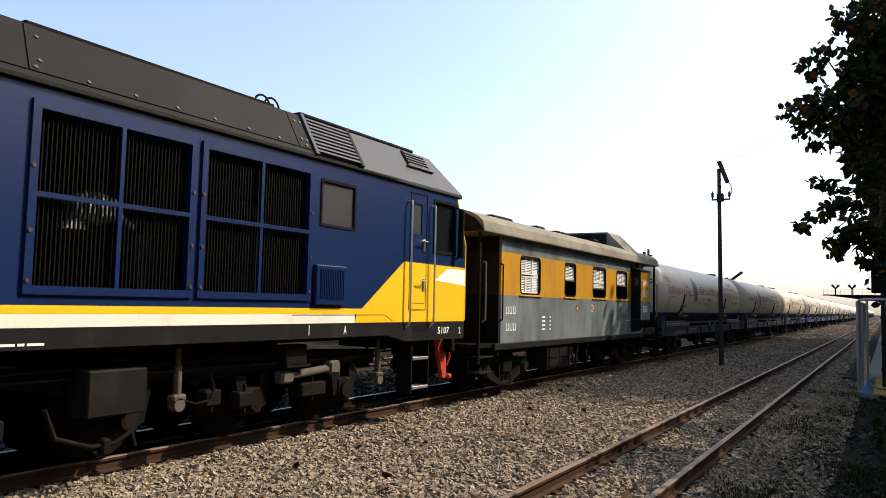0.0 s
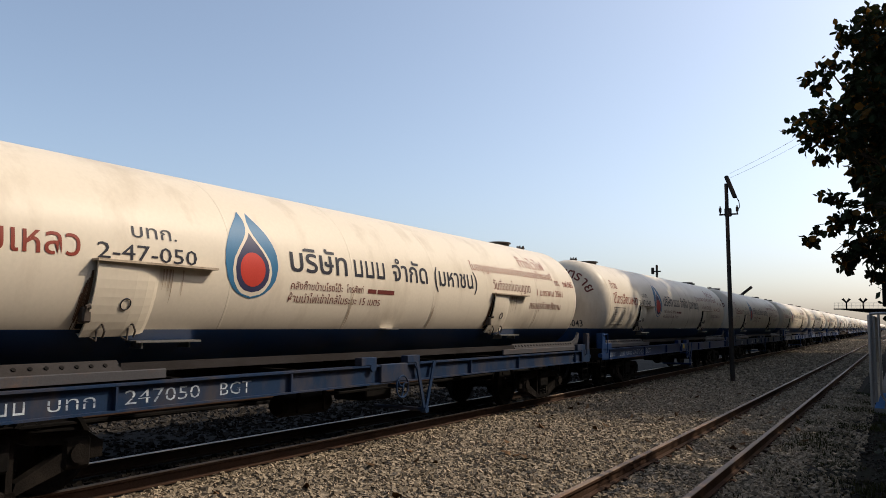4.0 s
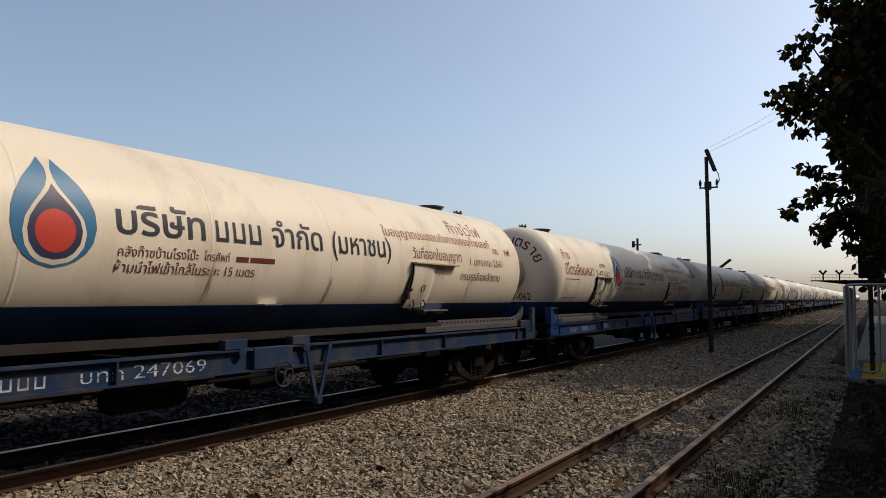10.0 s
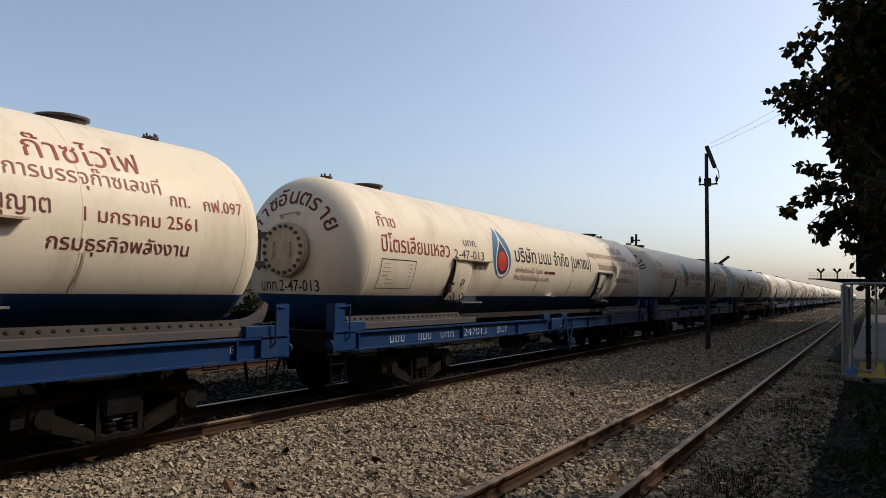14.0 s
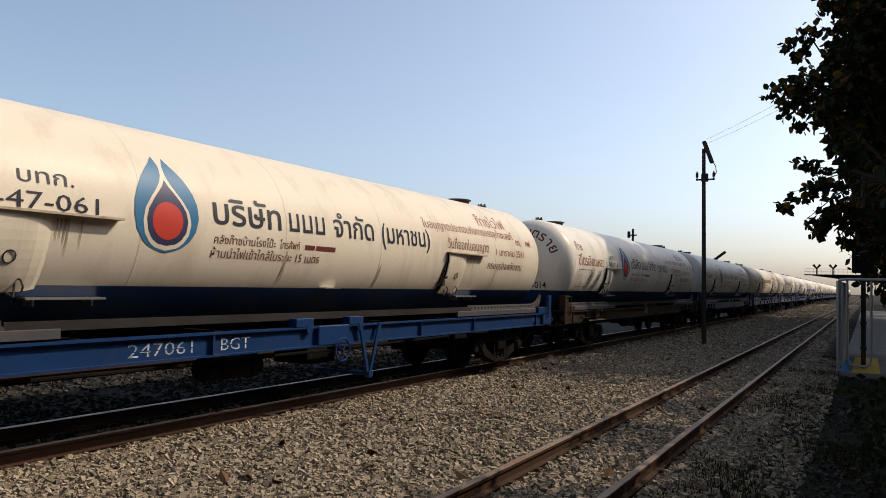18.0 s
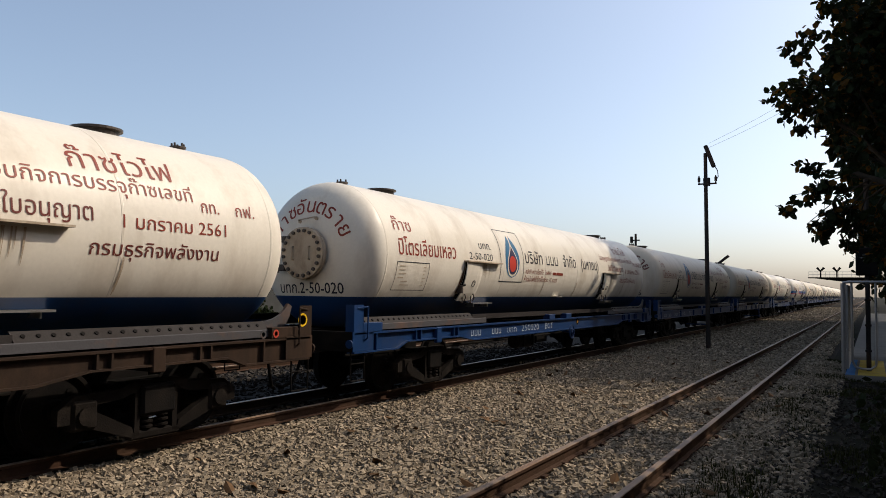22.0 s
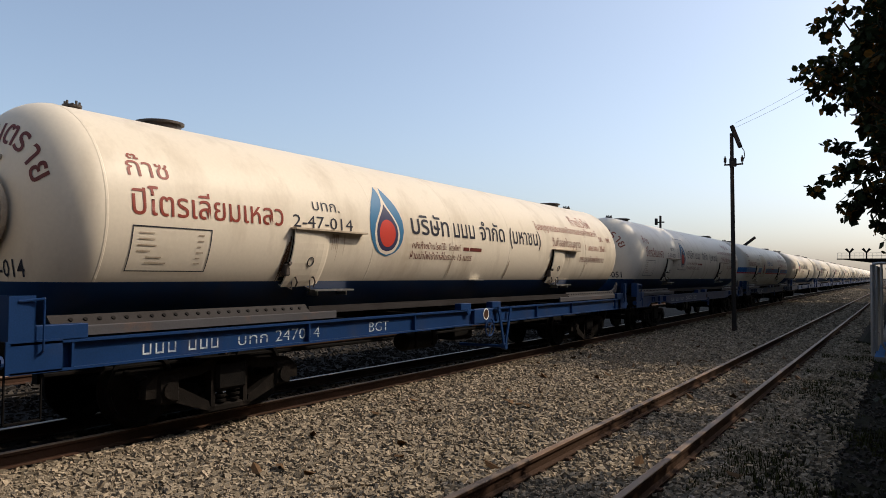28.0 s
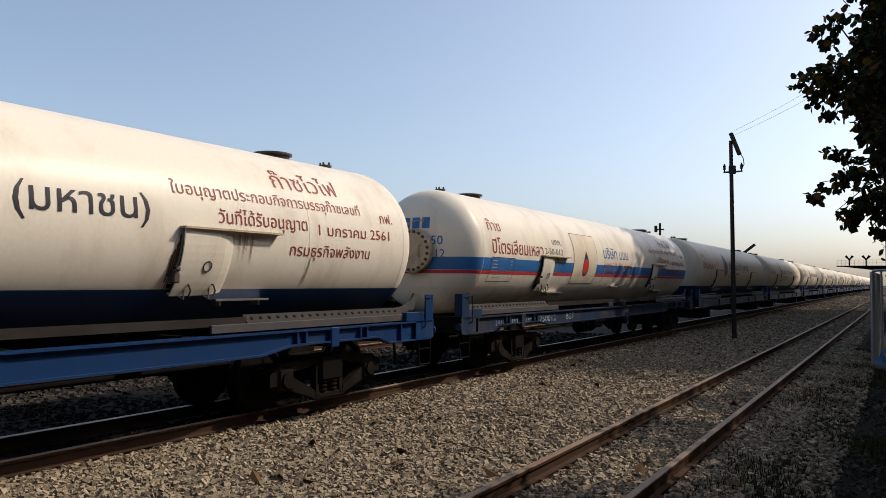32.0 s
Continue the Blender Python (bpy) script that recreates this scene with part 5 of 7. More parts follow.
for s in (-1, 1):
    box(bm, *sorted((s * (LW - 0.01), s * (LW + 0.045))), -7.9, 9.15, 3.44, 3.475, 0.006)
    box(bm, *sorted((s * (LW - 0.01), s * (LW + 0.03))), 9.15, 11.10, 3.435, 3.455, 0.004)
part("gutter", bm, M_roof, LOCO)
bm = bmesh.new()
box(bm, -0.55, 0.55, 2.0, 7.2, 4.14, 4.20, 0.01)
box(bm, 0.75, 0.97, 3.80, 7.0, 4.06, 4.11, 0.01)
box(bm, -0.8, 0.95, 7.5, 10.0, 4.08, 4.14, 0.02)
box(bm, 0.5, 0.93, 9.4, 10.3, 4.09, 4.15, 0.02)
part("roof_walk", bm, M_under, LOCO)
bm = bmesh.new()
for y in (6.95, 7.12):
    pipe(bm, arc_pts((0.8, y, 4.10), 0.14, 0, 180, 8), 0.014, 6)
box(bm, 0.6, 0.95, 3.2, 3.6, 4.08, 4.26, 0.05)
rod(bm, (0.8, 3.1, 4.1), (0.75, 3.0, 4.34), 0.05, 8)
part("roof_fittings", bm, M_under, LOCO)

# radiator grilles
for g, (y0, y1, z0, z1) in enumerate(GRILLES):
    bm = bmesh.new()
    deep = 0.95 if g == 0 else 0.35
    # black backing sheet stands in for the shade behind the fins
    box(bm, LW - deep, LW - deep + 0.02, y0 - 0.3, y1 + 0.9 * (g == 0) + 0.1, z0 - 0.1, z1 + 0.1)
    grille = part("radiator", bm, M_dark, LOCO, "black backing for the shade behind the fins")
    f = 0.075
    bm = bmesh.new()
    holed(bm, LW, LW + 0.028, y0 - f, y1 + f, z0 - f, z1 + f, [(y0, (y0 + y1) / 2 - 0.022, z0, 2.49), (y0, (y0 + y1) / 2 - 0.022, 2.535, z1), ((y0 + y1) / 2 + 0.022, y1, z0, 2.49), ((y0 + y1) / 2 + 0.022, y1, 2.535, z1)])
    part("grille_frame", bm, M_loco_blue, LOCO, "blue grille frame with cross bars")
    bm = bmesh.new()
    rod(bm, (0, 0, 0), (0.014, 0, 0), 0.02, 8)
    me = bpy.data.meshes.new("bolt")
    bm.to_mesh(me)
    bm.free()
    for zz in (z0 + 0.04, 2.2, 2.75):
        for yy in (y0 - 0.045, y1 + 0.045):
            part_of("bolt", me, M_bolt, grille, at=pose(LW + 0.026, yy, zz))
    bm = bmesh.new()
    box(bm, -0.010, 0.010, -0.006, 0.006, z0, z1)
    fin = bpy.data.meshes.new("fin")
    bm.to_mesh(fin)
    bm.free()
    n = int((y1 - y0) / 0.042)
    for i in range(n):
        part_of("fin", fin, M_slat, grille, at=pose(LW - 0.05, y0 + (i + 0.5) * (y1 - y0) / n, 0))
bm = bmesh.new()
for k in range(7):
    lathe(bm, [(4.48 + k * 0.062, 0.05), (4.48 + k * 0.062, 0.17 - 0.012 * abs(k - 3)), (4.515 + k * 0.062, 0.17 - 0.012 * abs(k - 3)), (4.515 + k * 0.062, 0.05)], 12, "y", Matrix.Translation((0.80, 0, 2.53)))
rod(bm, (0.80, 4.44, 2.53), (0.80, 4.96, 2.53), 0.10, 12)
prism(bm, [(4.36, 2.30), (4.58, 2.30), (4.56, 2.37), (4.46, 2.40)], 0.72, 0.86, "x")
rod(bm, (0.80, 4.95, 2.5), (0.80, 5.16, 2.38), 0.035, 8)
part("engine", bm, M_shutter, LOCO, "pale ribbed engine fitting behind the fins")
bm = bmesh.new()
box(bm, 0.62, 0.86, 5.22, 5.70, 1.70, 2.34, 0.06)
part("coolant_tank", bm, M_grey, LOCO, "grey-green tank behind the fins")
# fixed pane, side vent
bm = bmesh.new()
box(bm, LW - 0.03, LW - 0.015, LOCO_PANE[0] - 0.02, LOCO_PANE[1] + 0.02, LOCO_PANE[2] - 0.02, LOCO_PANE[3] + 0.02)
part("side_pane", bm, M_glass_grey, LOCO, "grey frosted pane")
bm = bmesh.new()
y0, y1, z0, z1 = LOCO_PANE
holed(bm, LW - 0.01, LW + 0.012, y0 - 0.025, y1 + 0.025, z0 - 0.025, z1 + 0.025, [(y0 + 0.01, y1 - 0.01, z0 + 0.01, z1 - 0.01)])
part("pane_seal", bm, M_under, LOCO, "black rubber seal")
bm = bmesh.new()
box(bm, LW - 0.01, LW + 0.06, 7.36, 7.98, 1.62, 2.12, 0.012)
vent = part("side_vent", bm, M_loco_blue, LOCO, "blue slatted side vent")
bm = bmesh.new()
box(bm, LW + 0.058, LW + 0.063, 7.43, 7.92, 1.70, 2.07)
part("vent_backing", bm, M_dark, vent)
bm = bmesh.new()
box(bm, 0, 0.012, -0.008, 0.008, 1.70, 2.07)
me = bpy.data.meshes.new("slat")
bm.to_mesh(me)
bm.free()
for i in range(14):
    part_of("slat", me, M_loco_blue, vent, at=pose(LW + 0.062, 7.45 + i * 0.035, 0))
# cab door, window, rails
bm = bmesh.new()
for a, b, c, d in ((9.56, 9.57, 1.56, 3.34), (10.03, 10.04, 1.56, 3.34), (9.56, 10.04, 3.33, 3.34), (9.56, 10.04, 1.56, 1.572), (9.60, 10.0, 1.665, 1.672)):
    box(bm, LW + 0.002, LW + 0.008, a, b, c, d)
door = part("cab_door", bm, M_under, LOCO, "cab door edges")
bm = bmesh.new()
box(bm, LW - 0.03, LW - 0.015, DOOR_WIN[0] - 0.02, DOOR_WIN[1] + 0.02, DOOR_WIN[2] - 0.02, DOOR_WIN[3] + 0.02)
part("door_pane", bm, M_glass_grey, door)
for z, m in ((2.56, M_chrome), (1.95, M_chrome)):
    bm = bmesh.new()
    box(bm, LW + 0.004, LW + 0.022, 9.93, 9.985, z - 0.10, z + 0.10, 0.008)
    rod(bm, (LW + 0.02, 9.955, z + 0.05), (LW + 0.075, 9.955, z + 0.05), 0.012, 8)
    rod(bm, (LW + 0.075, 9.965, z + 0.05), (LW + 0.075, 9.78, z + 0.06), 0.012, 8)
    part("door_handle", bm, m, door, "bright lever handle")
bm = bmesh.new()
box(bm, LW - 0.04, LW - 0.03, CAB_WIN[0] - 0.03, CAB_WIN[1] + 0.03, CAB_WIN[2] - 0.03, CAB_WIN[3] + 0.03)
part("cab_window", bm, M_glass, LOCO, "dark cab side window")
bm = bmesh.new()
y0, y1, z0, z1 = CAB_WIN
holed(bm, LW - 0.02, LW + 0.014, y0 - 0.035, y1 + 0.035, z0 - 0.04, z1 + 0.03, [(y0 + 0.01, y1 - 0.01, z0 + 0.01, z1 - 0.01)])
part("window_frame", bm, M_under, LOCO)
bm = bmesh.new()
pipe(bm, [(LW + 0.02, 10.93, 3.26), (LW + 0.07, 10.95, 3.24), (LW + 0.07, 10.93, 2.42), (LW + 0.02, 10.92, 2.40)], 0.014, 6)
box(bm, LW + 0.05, LW + 0.14, 10.94, 11.02, 2.42, 3.24, 0.02)
part("mirror", bm, M_under, LOCO, "folded black mirror")
for y in (9.50, 10.18):
    bm = bmesh.new()
    pipe(bm, [(LW, y, 3.19), (LW + 0.07, y, 3.19), (LW + 0.075, y, 3.15), (LW + 0.075, y, 1.42), (LW + 0.05, y, 1.34), (LW, y, 1.30)], 0.016, 8)
    part("handrail", bm, M_chrome, LOCO, "polished steel handrail")


def loco_text(body, y, z, h, w=None, m=M_white):
    bm, wd = letters(body, 0.01)
    k = h / 0.69
    for v in bm.verts:
        v.co = Vector((LW + 0.0135, y + v.co.x * (k if w is None else w / wd), z + v.co.y * k))
    part("lettering", bm, m, LOCO)


loco_text("5107", 10.42, 1.195, 0.10, 0.36)
loco_text("2", 11.10, 1.185, 0.10)
loco_text("A", 8.00, 1.24, 0.11, 0.06)
bm = bars((0.012,), 0.12)
for v in bm.verts:
    v.co = Vector((LW + 0.0135, 7.30 + v.co.x, 1.24 + v.co.y))
part("lettering_bar", bm, M_white, LOCO)
bm = bars((0.18, 0.14, 0.10, 0.16, 0.06, 0.15), 0.022, 0.02)
for v in bm.verts:
    v.co = Vector((LW + 0.0135, 3.0 + v.co.x, 1.235 + v.co.y))
part("lettering_bar", bm, M_white, LOCO)
# six-wheel bogies
for base in (6.77, -3.6):
    bm = bmesh.new()
    for s in (-1, 1):
        a, b = sorted((s * 0.86, s * 1.02))
        prism(bm, [(-2.45, 0.78), (2.45, 0.78), (2.45, 0.98), (1.3, 1.02), (-1.3, 1.02), (-2.45, 0.98)], a, b, "x")
        for e in (-1.75, 0, 1.75):
            prism(bm, [(e - 0.30, 0.80), (e - 0.22, 0.40), (e - 0.12, 0.36), (e - 0.12, 0.78), (e + 0.12, 0.78), (e + 0.12, 0.36), (e + 0.22, 0.40), (e + 0.30, 0.80)], a, b, "x")
    for y in (-2.3, -0.88, 0.88, 2.3):
        box(bm, -1.0, 1.0, y - 0.08, y + 0.08, 0.72, 0.92)
    b = part("bogie", bm, M_under, LOCO, "black three-axle bogie", at=pose(0, base, 0))
    for s in (-1, 1):
        for e in (-1.75, 0, 1.75):
            bm = bmesh.new()
            a0, b0 = sorted((s * 0.84, s * 1.04))
            box(bm, a0, b0, e - 0.15, e + 0.15, 0.30, 0.62, 0.03)
            rod(bm, (s * 1.04, e, 0.46), (s * 1.09, e, 0.46), 0.11, 14)
            part("axlebox", bm, M_bogie, b)
    for e in (-1.75, 0, 1.75):
        w = part_of("wheelset", shared("loco_wheelset", lambda: wheelset_bm(0.47)), M_under, b, at=pose(0, e, 0.47))
        WHEELS.append((w, e, 0.47))
bm = bmesh.new()
box(bm, 1.02, 1.32, 4.38, 5.02, 0.55, 0.98, 0.015)
part("gear_box", bm, M_skirt, LOCO, "plain grey equipment box")
for y in (5.55, 9.18):
    bm = bmesh.new()
    rod(bm, (1.12, y, 0.62), (1.12, y, 0.95), 0.045, 12)
    rod(bm, (1.12, y, 0.95), (1.12, y, 1.15), 0.03, 10)
    rod(bm, (1.06, y, 0.55), (1.18, y, 0.55), 0.07, 12)
    box(bm, 1.06, 1.18, y - 0.09, y + 0.09, 0.58, 0.66, 0.02)
    part("damper", bm, M_dusty_rod, LOCO, "vertical damper in dusty grey")
    bm = bmesh.new()
    pipe(bm, [(1.14, y + 0.05, 0.6), (1.16, y + 0.22, 0.54), (1.16, y + 0.42, 0.56), (1.14, y + 0.50, 0.68), (1.1, y + 0.46, 0.86)] if y < 6 else [(1.14, y - 0.05, 0.58), (1.16, y - 0.22, 0.52), (1.16, y - 0.42, 0.54), (1.14, y - 0.52, 0.66), (1.1, y - 0.6, 0.84)], 0.011, 6)
    part("cable", bm, M_bogie, LOCO)
bm = bmesh.new()
rod(bm, (1.12, 7.15, 0.72), (1.12, 8.05, 0.78), 0.052, 12)
box(bm, 1.04, 1.20, 7.08, 7.30, 0.64, 0.80, 0.03)
box(bm, 1.04, 1.20, 8.0, 8.22, 0.70, 0.88, 0.03)
part("traction_rod", bm, M_dusty_rod, LOCO, "pale dusty traction rod")
bm = bmesh.new()
box(bm, 1.05, 1.22, 7.10, 7.50, 0.86, 1.12, 0.02)
box(bm, 1.05, 1.26, 7.08, 7.52, 0.84, 0.87, 0.005)
part("bracket", bm, M_bogie, LOCO)
for y, z, w in ((6.05, 0.56, 0.24), (6.55, 0.50, 0.26), (7.75, 0.52, 0.5), (3.6, 0.5, 0.3)):
    bm = bmesh.new()
    box(bm, 0.98, 1.14, y - w / 2, y + w / 2, z - 0.08, z + 0.10, 0.02)
    rod(bm, (1.10, y, z - 0.14), (1.10, y, z + 0.18), 0.02, 8)
    part("brake_rigging", bm, M_bogie, LOCO)
bm = bmesh.new()
pipe(bm, [(1.10, 2.5, 0.98), (1.10, 9.4, 0.98)], 0.014, 6)
part("pipe", bm, M_bogie, LOCO)
bm = bmesh.new()
pipe(bm, [(1.12, 2.5, 0.90), (1.12, 9.2, 0.90), (1.12, 9.6, 0.7)], 0.012, 6)
part("pipe", bm, M_bogie, LOCO)
bm = bmesh.new()
pipe(bm, [(1.2, 4.05, 0.66), (1.22, 4.15, 0.40), (1.22, 4.5, 0.28), (1.22, 4.75, 0.28), (1.2, 4.95, 0.36), (1.2, 5.0, 0.22)], 0.022, 8)
box(bm, 1.16, 1.26, 4.60, 4.70, 0.18, 0.34, 0.02)
part("pipe", bm, M_bogie, LOCO)
bm = bmesh.new()
box(bm, 1.06, 1.10, 9.76, 10.28, 0.30, 1.10)
steps = part("cab_steps", bm, M_under, LOCO, "cab step ladder with bright treads")
for y in (9.76, 10.25):
    bm = bmesh.new()
    box(bm, 1.10, 1.33, y, y + 0.03, 0.30, 1.10)
    part("step_side", bm, M_under, steps)
for z in (0.36, 0.80):
    bm = bmesh.new()
    box(bm, 1.12, 1.34, 9.795, 10.245, z, z + 0.045, 0.005)
    part("tread", bm, M_chrome, steps)
bm = bmesh.new()
prism(bm, [(10.98, 1.08), (11.26, 1.08), (11.32, 0.42), (11.20, 0.42)], 0.98, 1.05, "x")
part("pilot", bm, M_redpaint, LOCO, "red painted end bracket")
bm = bmesh.new()
pipe(bm, [(1.06, 11.36, 1.06), (1.06, 11.40, 0.75), (1.04, 11.34, 0.62)], 0.016, 6)
part("red_hose", bm, M_redpaint, LOCO)
bm = bmesh.new()
box(bm, 0.95, 1.10, 11.32, 11.43, 0.40, 0.48, 0.02)
part("hose_end", bm, M_redpaint, LOCO)
bm = bmesh.new()
box(bm, -1.2, 1.2, 11.2, 11.35, 0.86, 1.14, 0.02)
part("buffer_beam", bm, M_under, LOCO)
bm = bmesh.new()
box(bm, -0.10, 0.10, 11.30, 11.75, 0.76, 0.94, 0.03)
part("coupler", bm, M_under, LOCO)
bm = bmesh.new()
box(bm, -1.1, 1.1, -1.6, 3.1, 0.40, 1.12, 0.1)
part("fuel_tank", bm, M_under, LOCO)

# ---- the guard's van ----
VAN = tagged(empty("guard_van"), "weathered orange and grey guard's van with open end platforms", "guard van")
TRAIN.append((VAN, 0.0))
VW = 1.245
V0, V1 = 13.00, 22.68
WINS = [(13.85, 14.88, 1.90, 2.68), (16.27, 17.00, 1.90, 2.68), (18.18, 19.20, 1.91, 2.69), (20.08, 21.07, 1.91, 2.69)]


def van_band(z0, z1, m, lab):
    for s in (-1, 1):
        bm = bmesh.new()
        hs = [(a, b, max(c, z0), min(d, z1)) for a, b, c, d in WINS if min(d, z1) > max(c, z0)]
        holed(bm, *sorted((s * VW, s * (VW - 0.05))), V0, V1, z0, z1, hs)
        part("side_wall", bm, m, VAN, lab)
    # end walls in near-black, the platforms' shade put into the colour
    for y in (V0, V1):
        bm = bmesh.new()
        box(bm, -VW + 0.05, VW - 0.05, y - 0.03 * (y == V1), y + 0.03 * (y == V0), z0, z1)
        part("end_wall", bm, M_rust_shaded if m == M_orange else M_under, VAN)


van_band(0.95, 1.86, M_grey, "grey lower panelling with scuffs")
van_band(1.86, 2.69, M_orange, "faded orange window band")
van_band(2.69, 3.02, M_grey, "grey upper panelling")
bm = bmesh.new()
box(bm, -VW + 0.06, VW - 0.06, 12.08, 24.02, 0.88, 0.95)
part("floor", bm, M_under, VAN)
for s in (-1, 1):
    bm = bmesh.new()
    box(bm, *sorted((s * (VW + 0.012), s * (VW - 0.08))), 12.75, 22.78, 0.82, 0.945, 0.01)
    part("sole_bar", bm, M_skirt, VAN, "dark sole bar")
    bm = bmesh.new()
    box(bm, *sorted((s * (VW + 0.012), s * (VW - 0.1))), 22.80, 24.02, 0.90, 1.08, 0.008)
    part("platform_edge", bm, M_skirt, VAN)


def van_roof():
    bm = bmesh.new()
    sec = []
    for i in range(15):
        a = math.pi * i / 14
        sec.append((1.39 * math.cos(a), 3.02 + 0.46 * math.sin(a) ** 0.75))
    sec = [(1.39, 2.985)] + sec + [(-1.39, 2.985)]
    for (y0, y1, k0, k1) in ((11.98, 23.93, 1, 1),):
        lo = [bm.verts.new((x, y0, z)) for x, z in sec]
        hi = [bm.verts.new((x, y1, z)) for x, z in sec]
        n = len(sec)
        bm.faces.new(lo)
        bm.faces.new(hi[::-1])
        for i in range(n):
            f = bm.faces.new((lo[i], hi[i], hi[(i + 1) % n], lo[(i + 1) % n]))
    bmesh.ops.recalc_face_normals(bm, faces=bm.faces)
    return bm


roof = part("roof", van_roof(), M_roofcab, VAN, "faded grey-green arched roof")
for y, w in ((14.6, 0.50), (16.67, 0.26), (18.09, 0.42)):
    bm = bmesh.new()
    box(bm, 0.1, 0.5, y - w, y + w, 3.40, 3.56, 0.04)
    part("roof_vent", bm, M_under, roof, "black roof ventilator")
bm = bmesh.new()
prism(bm, [(-1.2, 3.27), (1.2, 3.27), (0.62, 3.84), (-0.62, 3.84)], 21.20, 22.41, "y")
cup = part("lookout", bm, M_roofcab, roof, "cupola with sloping sides on the roof")
# dark sheet on the cupola's end, its shade put into the colour
bm = bmesh.new()
box(bm, -0.60, 0.60, 21.185, 21.199, 3.42, 3.80)
part("cupola_front", bm, M_skirt, cup, "cupola end painted dark for its shade")
bm = bmesh.new()
box(bm, -0.35, 0.10, 21.16, 21.184, 3.56, 3.74, 0.01)
part("lookout_pane", bm, M_dark, cup)
bm = bmesh.new()
box(bm, -0.55, 0.45, 20.55, 21.15, 3.44, 3.60, 0.04)
part("roof_vent", bm, M_under, roof)
# black board over the roof's end, standing in for its shade
bm = bmesh.new()
prism(bm, [(-1.38, 2.986), (1.38, 2.986), (1.38, 3.03), (1.2, 3.22), (0.8, 3.40), (0.3, 3.475), (-0.3, 3.475), (-0.8, 3.40), (-1.2, 3.22), (-1.38, 3.03)], 11.955, 11.977, "y")
part("roof_end", bm, M_under, VAN, "black board for the shaded roof end")
bm = bmesh.new()
box(bm, -0.45, 0.45, 11.95, 12.0, 0.95, 2.95)
for x in (-0.5, 0.5):
    box(bm, x - 0.05, x + 0.05, 11.93, 12.02, 0.95, 2.98)
part("gangway", bm, M_under, VAN, "black end gangway door")
def rounded(rect, r, n=6):
    """The corners of an upright rectangle (y0, y1, z0, z1), rounded."""
    y0, y1, z0, z1 = rect
    return [(cy + r * math.cos(radians(a0 + 90 * j / n)), cz + r * math.sin(radians(a0 + 90 * j / n))) for cy, cz, a0 in ((y1 - r, z1 - r, 0), (y0 + r, z1 - r, 90), (y0 + r, z0 + r, 180), (y1 - r, z0 + r, 270)) for j in range(n + 1)]


def ring(bm, x0, x1, outer, r0, inner, r1):
    """A flat frame between two rounded rectangles."""
    loops = [[bm.verts.new((x, y, z)) for y, z in rounded(rect, r)] for x in (x0, x1) for rect, r in ((outer, r0), (inner, r1))]
    n = len(loops[0])
    for p, q in ((0, 1), (2, 3), (0, 2), (1, 3)):
        for i in range(n):
            j = (i + 1) % n
            bm.faces.new((loops[p][i], loops[p][j], loops[q][j], loops[q][i]))
    bmesh.ops.recalc_face_normals(bm, faces=bm.faces)


# windows
for i, (y0, y1, z0, z1) in enumerate(WINS):
    bm = bmesh.new()
    ring(bm, VW - 0.045, VW + 0.003, (y0 - 0.001, y1 + 0.001, z0 - 0.001, z1 + 0.001), 0.002, (y0 + 0.014, y1 - 0.014, z0 + 0.014, z1 - 0.014), 0.10)
    win = part("window", bm, M_orange, VAN, "round-cornered window with pale slatted shutters")
    bm = bmesh.new()
    ring(bm, VW - 0.05, VW + 0.010, (y0 + 0.002, y1 - 0.002, z0 + 0.002, z1 - 0.002), 0.11, (y0 + 0.026, y1 - 0.026, z0 + 0.026, z1 - 0.026), 0.09)
    part("window_frame", bm, M_under, win, "black rubber window frame")
    bm = bmesh.new()
    box(bm, VW - 0.01, VW + 0.03, y0 - 0.04, y1 + 0.04, z0 - 0.045, z0 - 0.02, 0.005)
    part("window_sill", bm, M_orange, win)
    # black sheet in place of the compartment's shade
    bm = bmesh.new()
    box(bm, VW - 0.30, VW - 0.28, y0 - 0.1, y1 + 0.1, z0 - 0.1, z1 + 0.1)
    part("window_dark", bm, M_dark, win, "black sheet for the unlit compartment behind")
    full = i == 0
    n = 3 if y1 - y0 > 0.9 else 2
    wd = (y1 - y0 - 0.05) / n
    rows = [(z0 + 0.40, z1 - 0.02)] + ([(z0 + 0.03, z0 + 0.37)] if full else ([(z0 + 0.26, z0 + 0.40)] if i == 2 else []))
    for za, zb in rows:
        for k in range(n):
            ya = y0 + 0.025 + k * wd
            bm = bmesh.new()
            holed(bm, VW - 0.06, VW - 0.035, ya, ya + wd, za, zb, [(ya + 0.03, ya + wd - 0.03, za + 0.03, zb - 0.03)])
            leaf = part("shutter", bm, M_shutter, VAN, "grimy white slatted shutter")
            for j in range(max(1, int((zb - za - 0.06) / 0.034))):
                zz = za + 0.035 + j * 0.034
                bm = bmesh.new()
                prism(bm, [(VW - 0.056, zz + 0.018), (VW - 0.052, zz + 0.022), (VW - 0.040, zz + 0.004), (VW - 0.044, zz)], ya + 0.028, ya + wd - 0.028, "y")
                part("slat", bm, M_shutter, leaf)
    bm = bmesh.new()
    zr = rows[-1][0]
    box(bm, VW - 0.05, VW - 0.02, y0 + 0.02, y1 - 0.02, zr - 0.05, zr + 0.005, 0.008)
    part("shutter_rail", bm, M_chrome, win)
# lookout bay with the van's number
bm = bmesh.new()
prism(bm, [(21.47, 1.35), (22.41, 1.35), (22.41, 1.866), (21.47, 1.866)], VW, VW + 0.28, "x")
bay = part("side_bay_foot", bm, M_grey, VAN, "grey foot of the side lookout bay")
bm = bmesh.new()
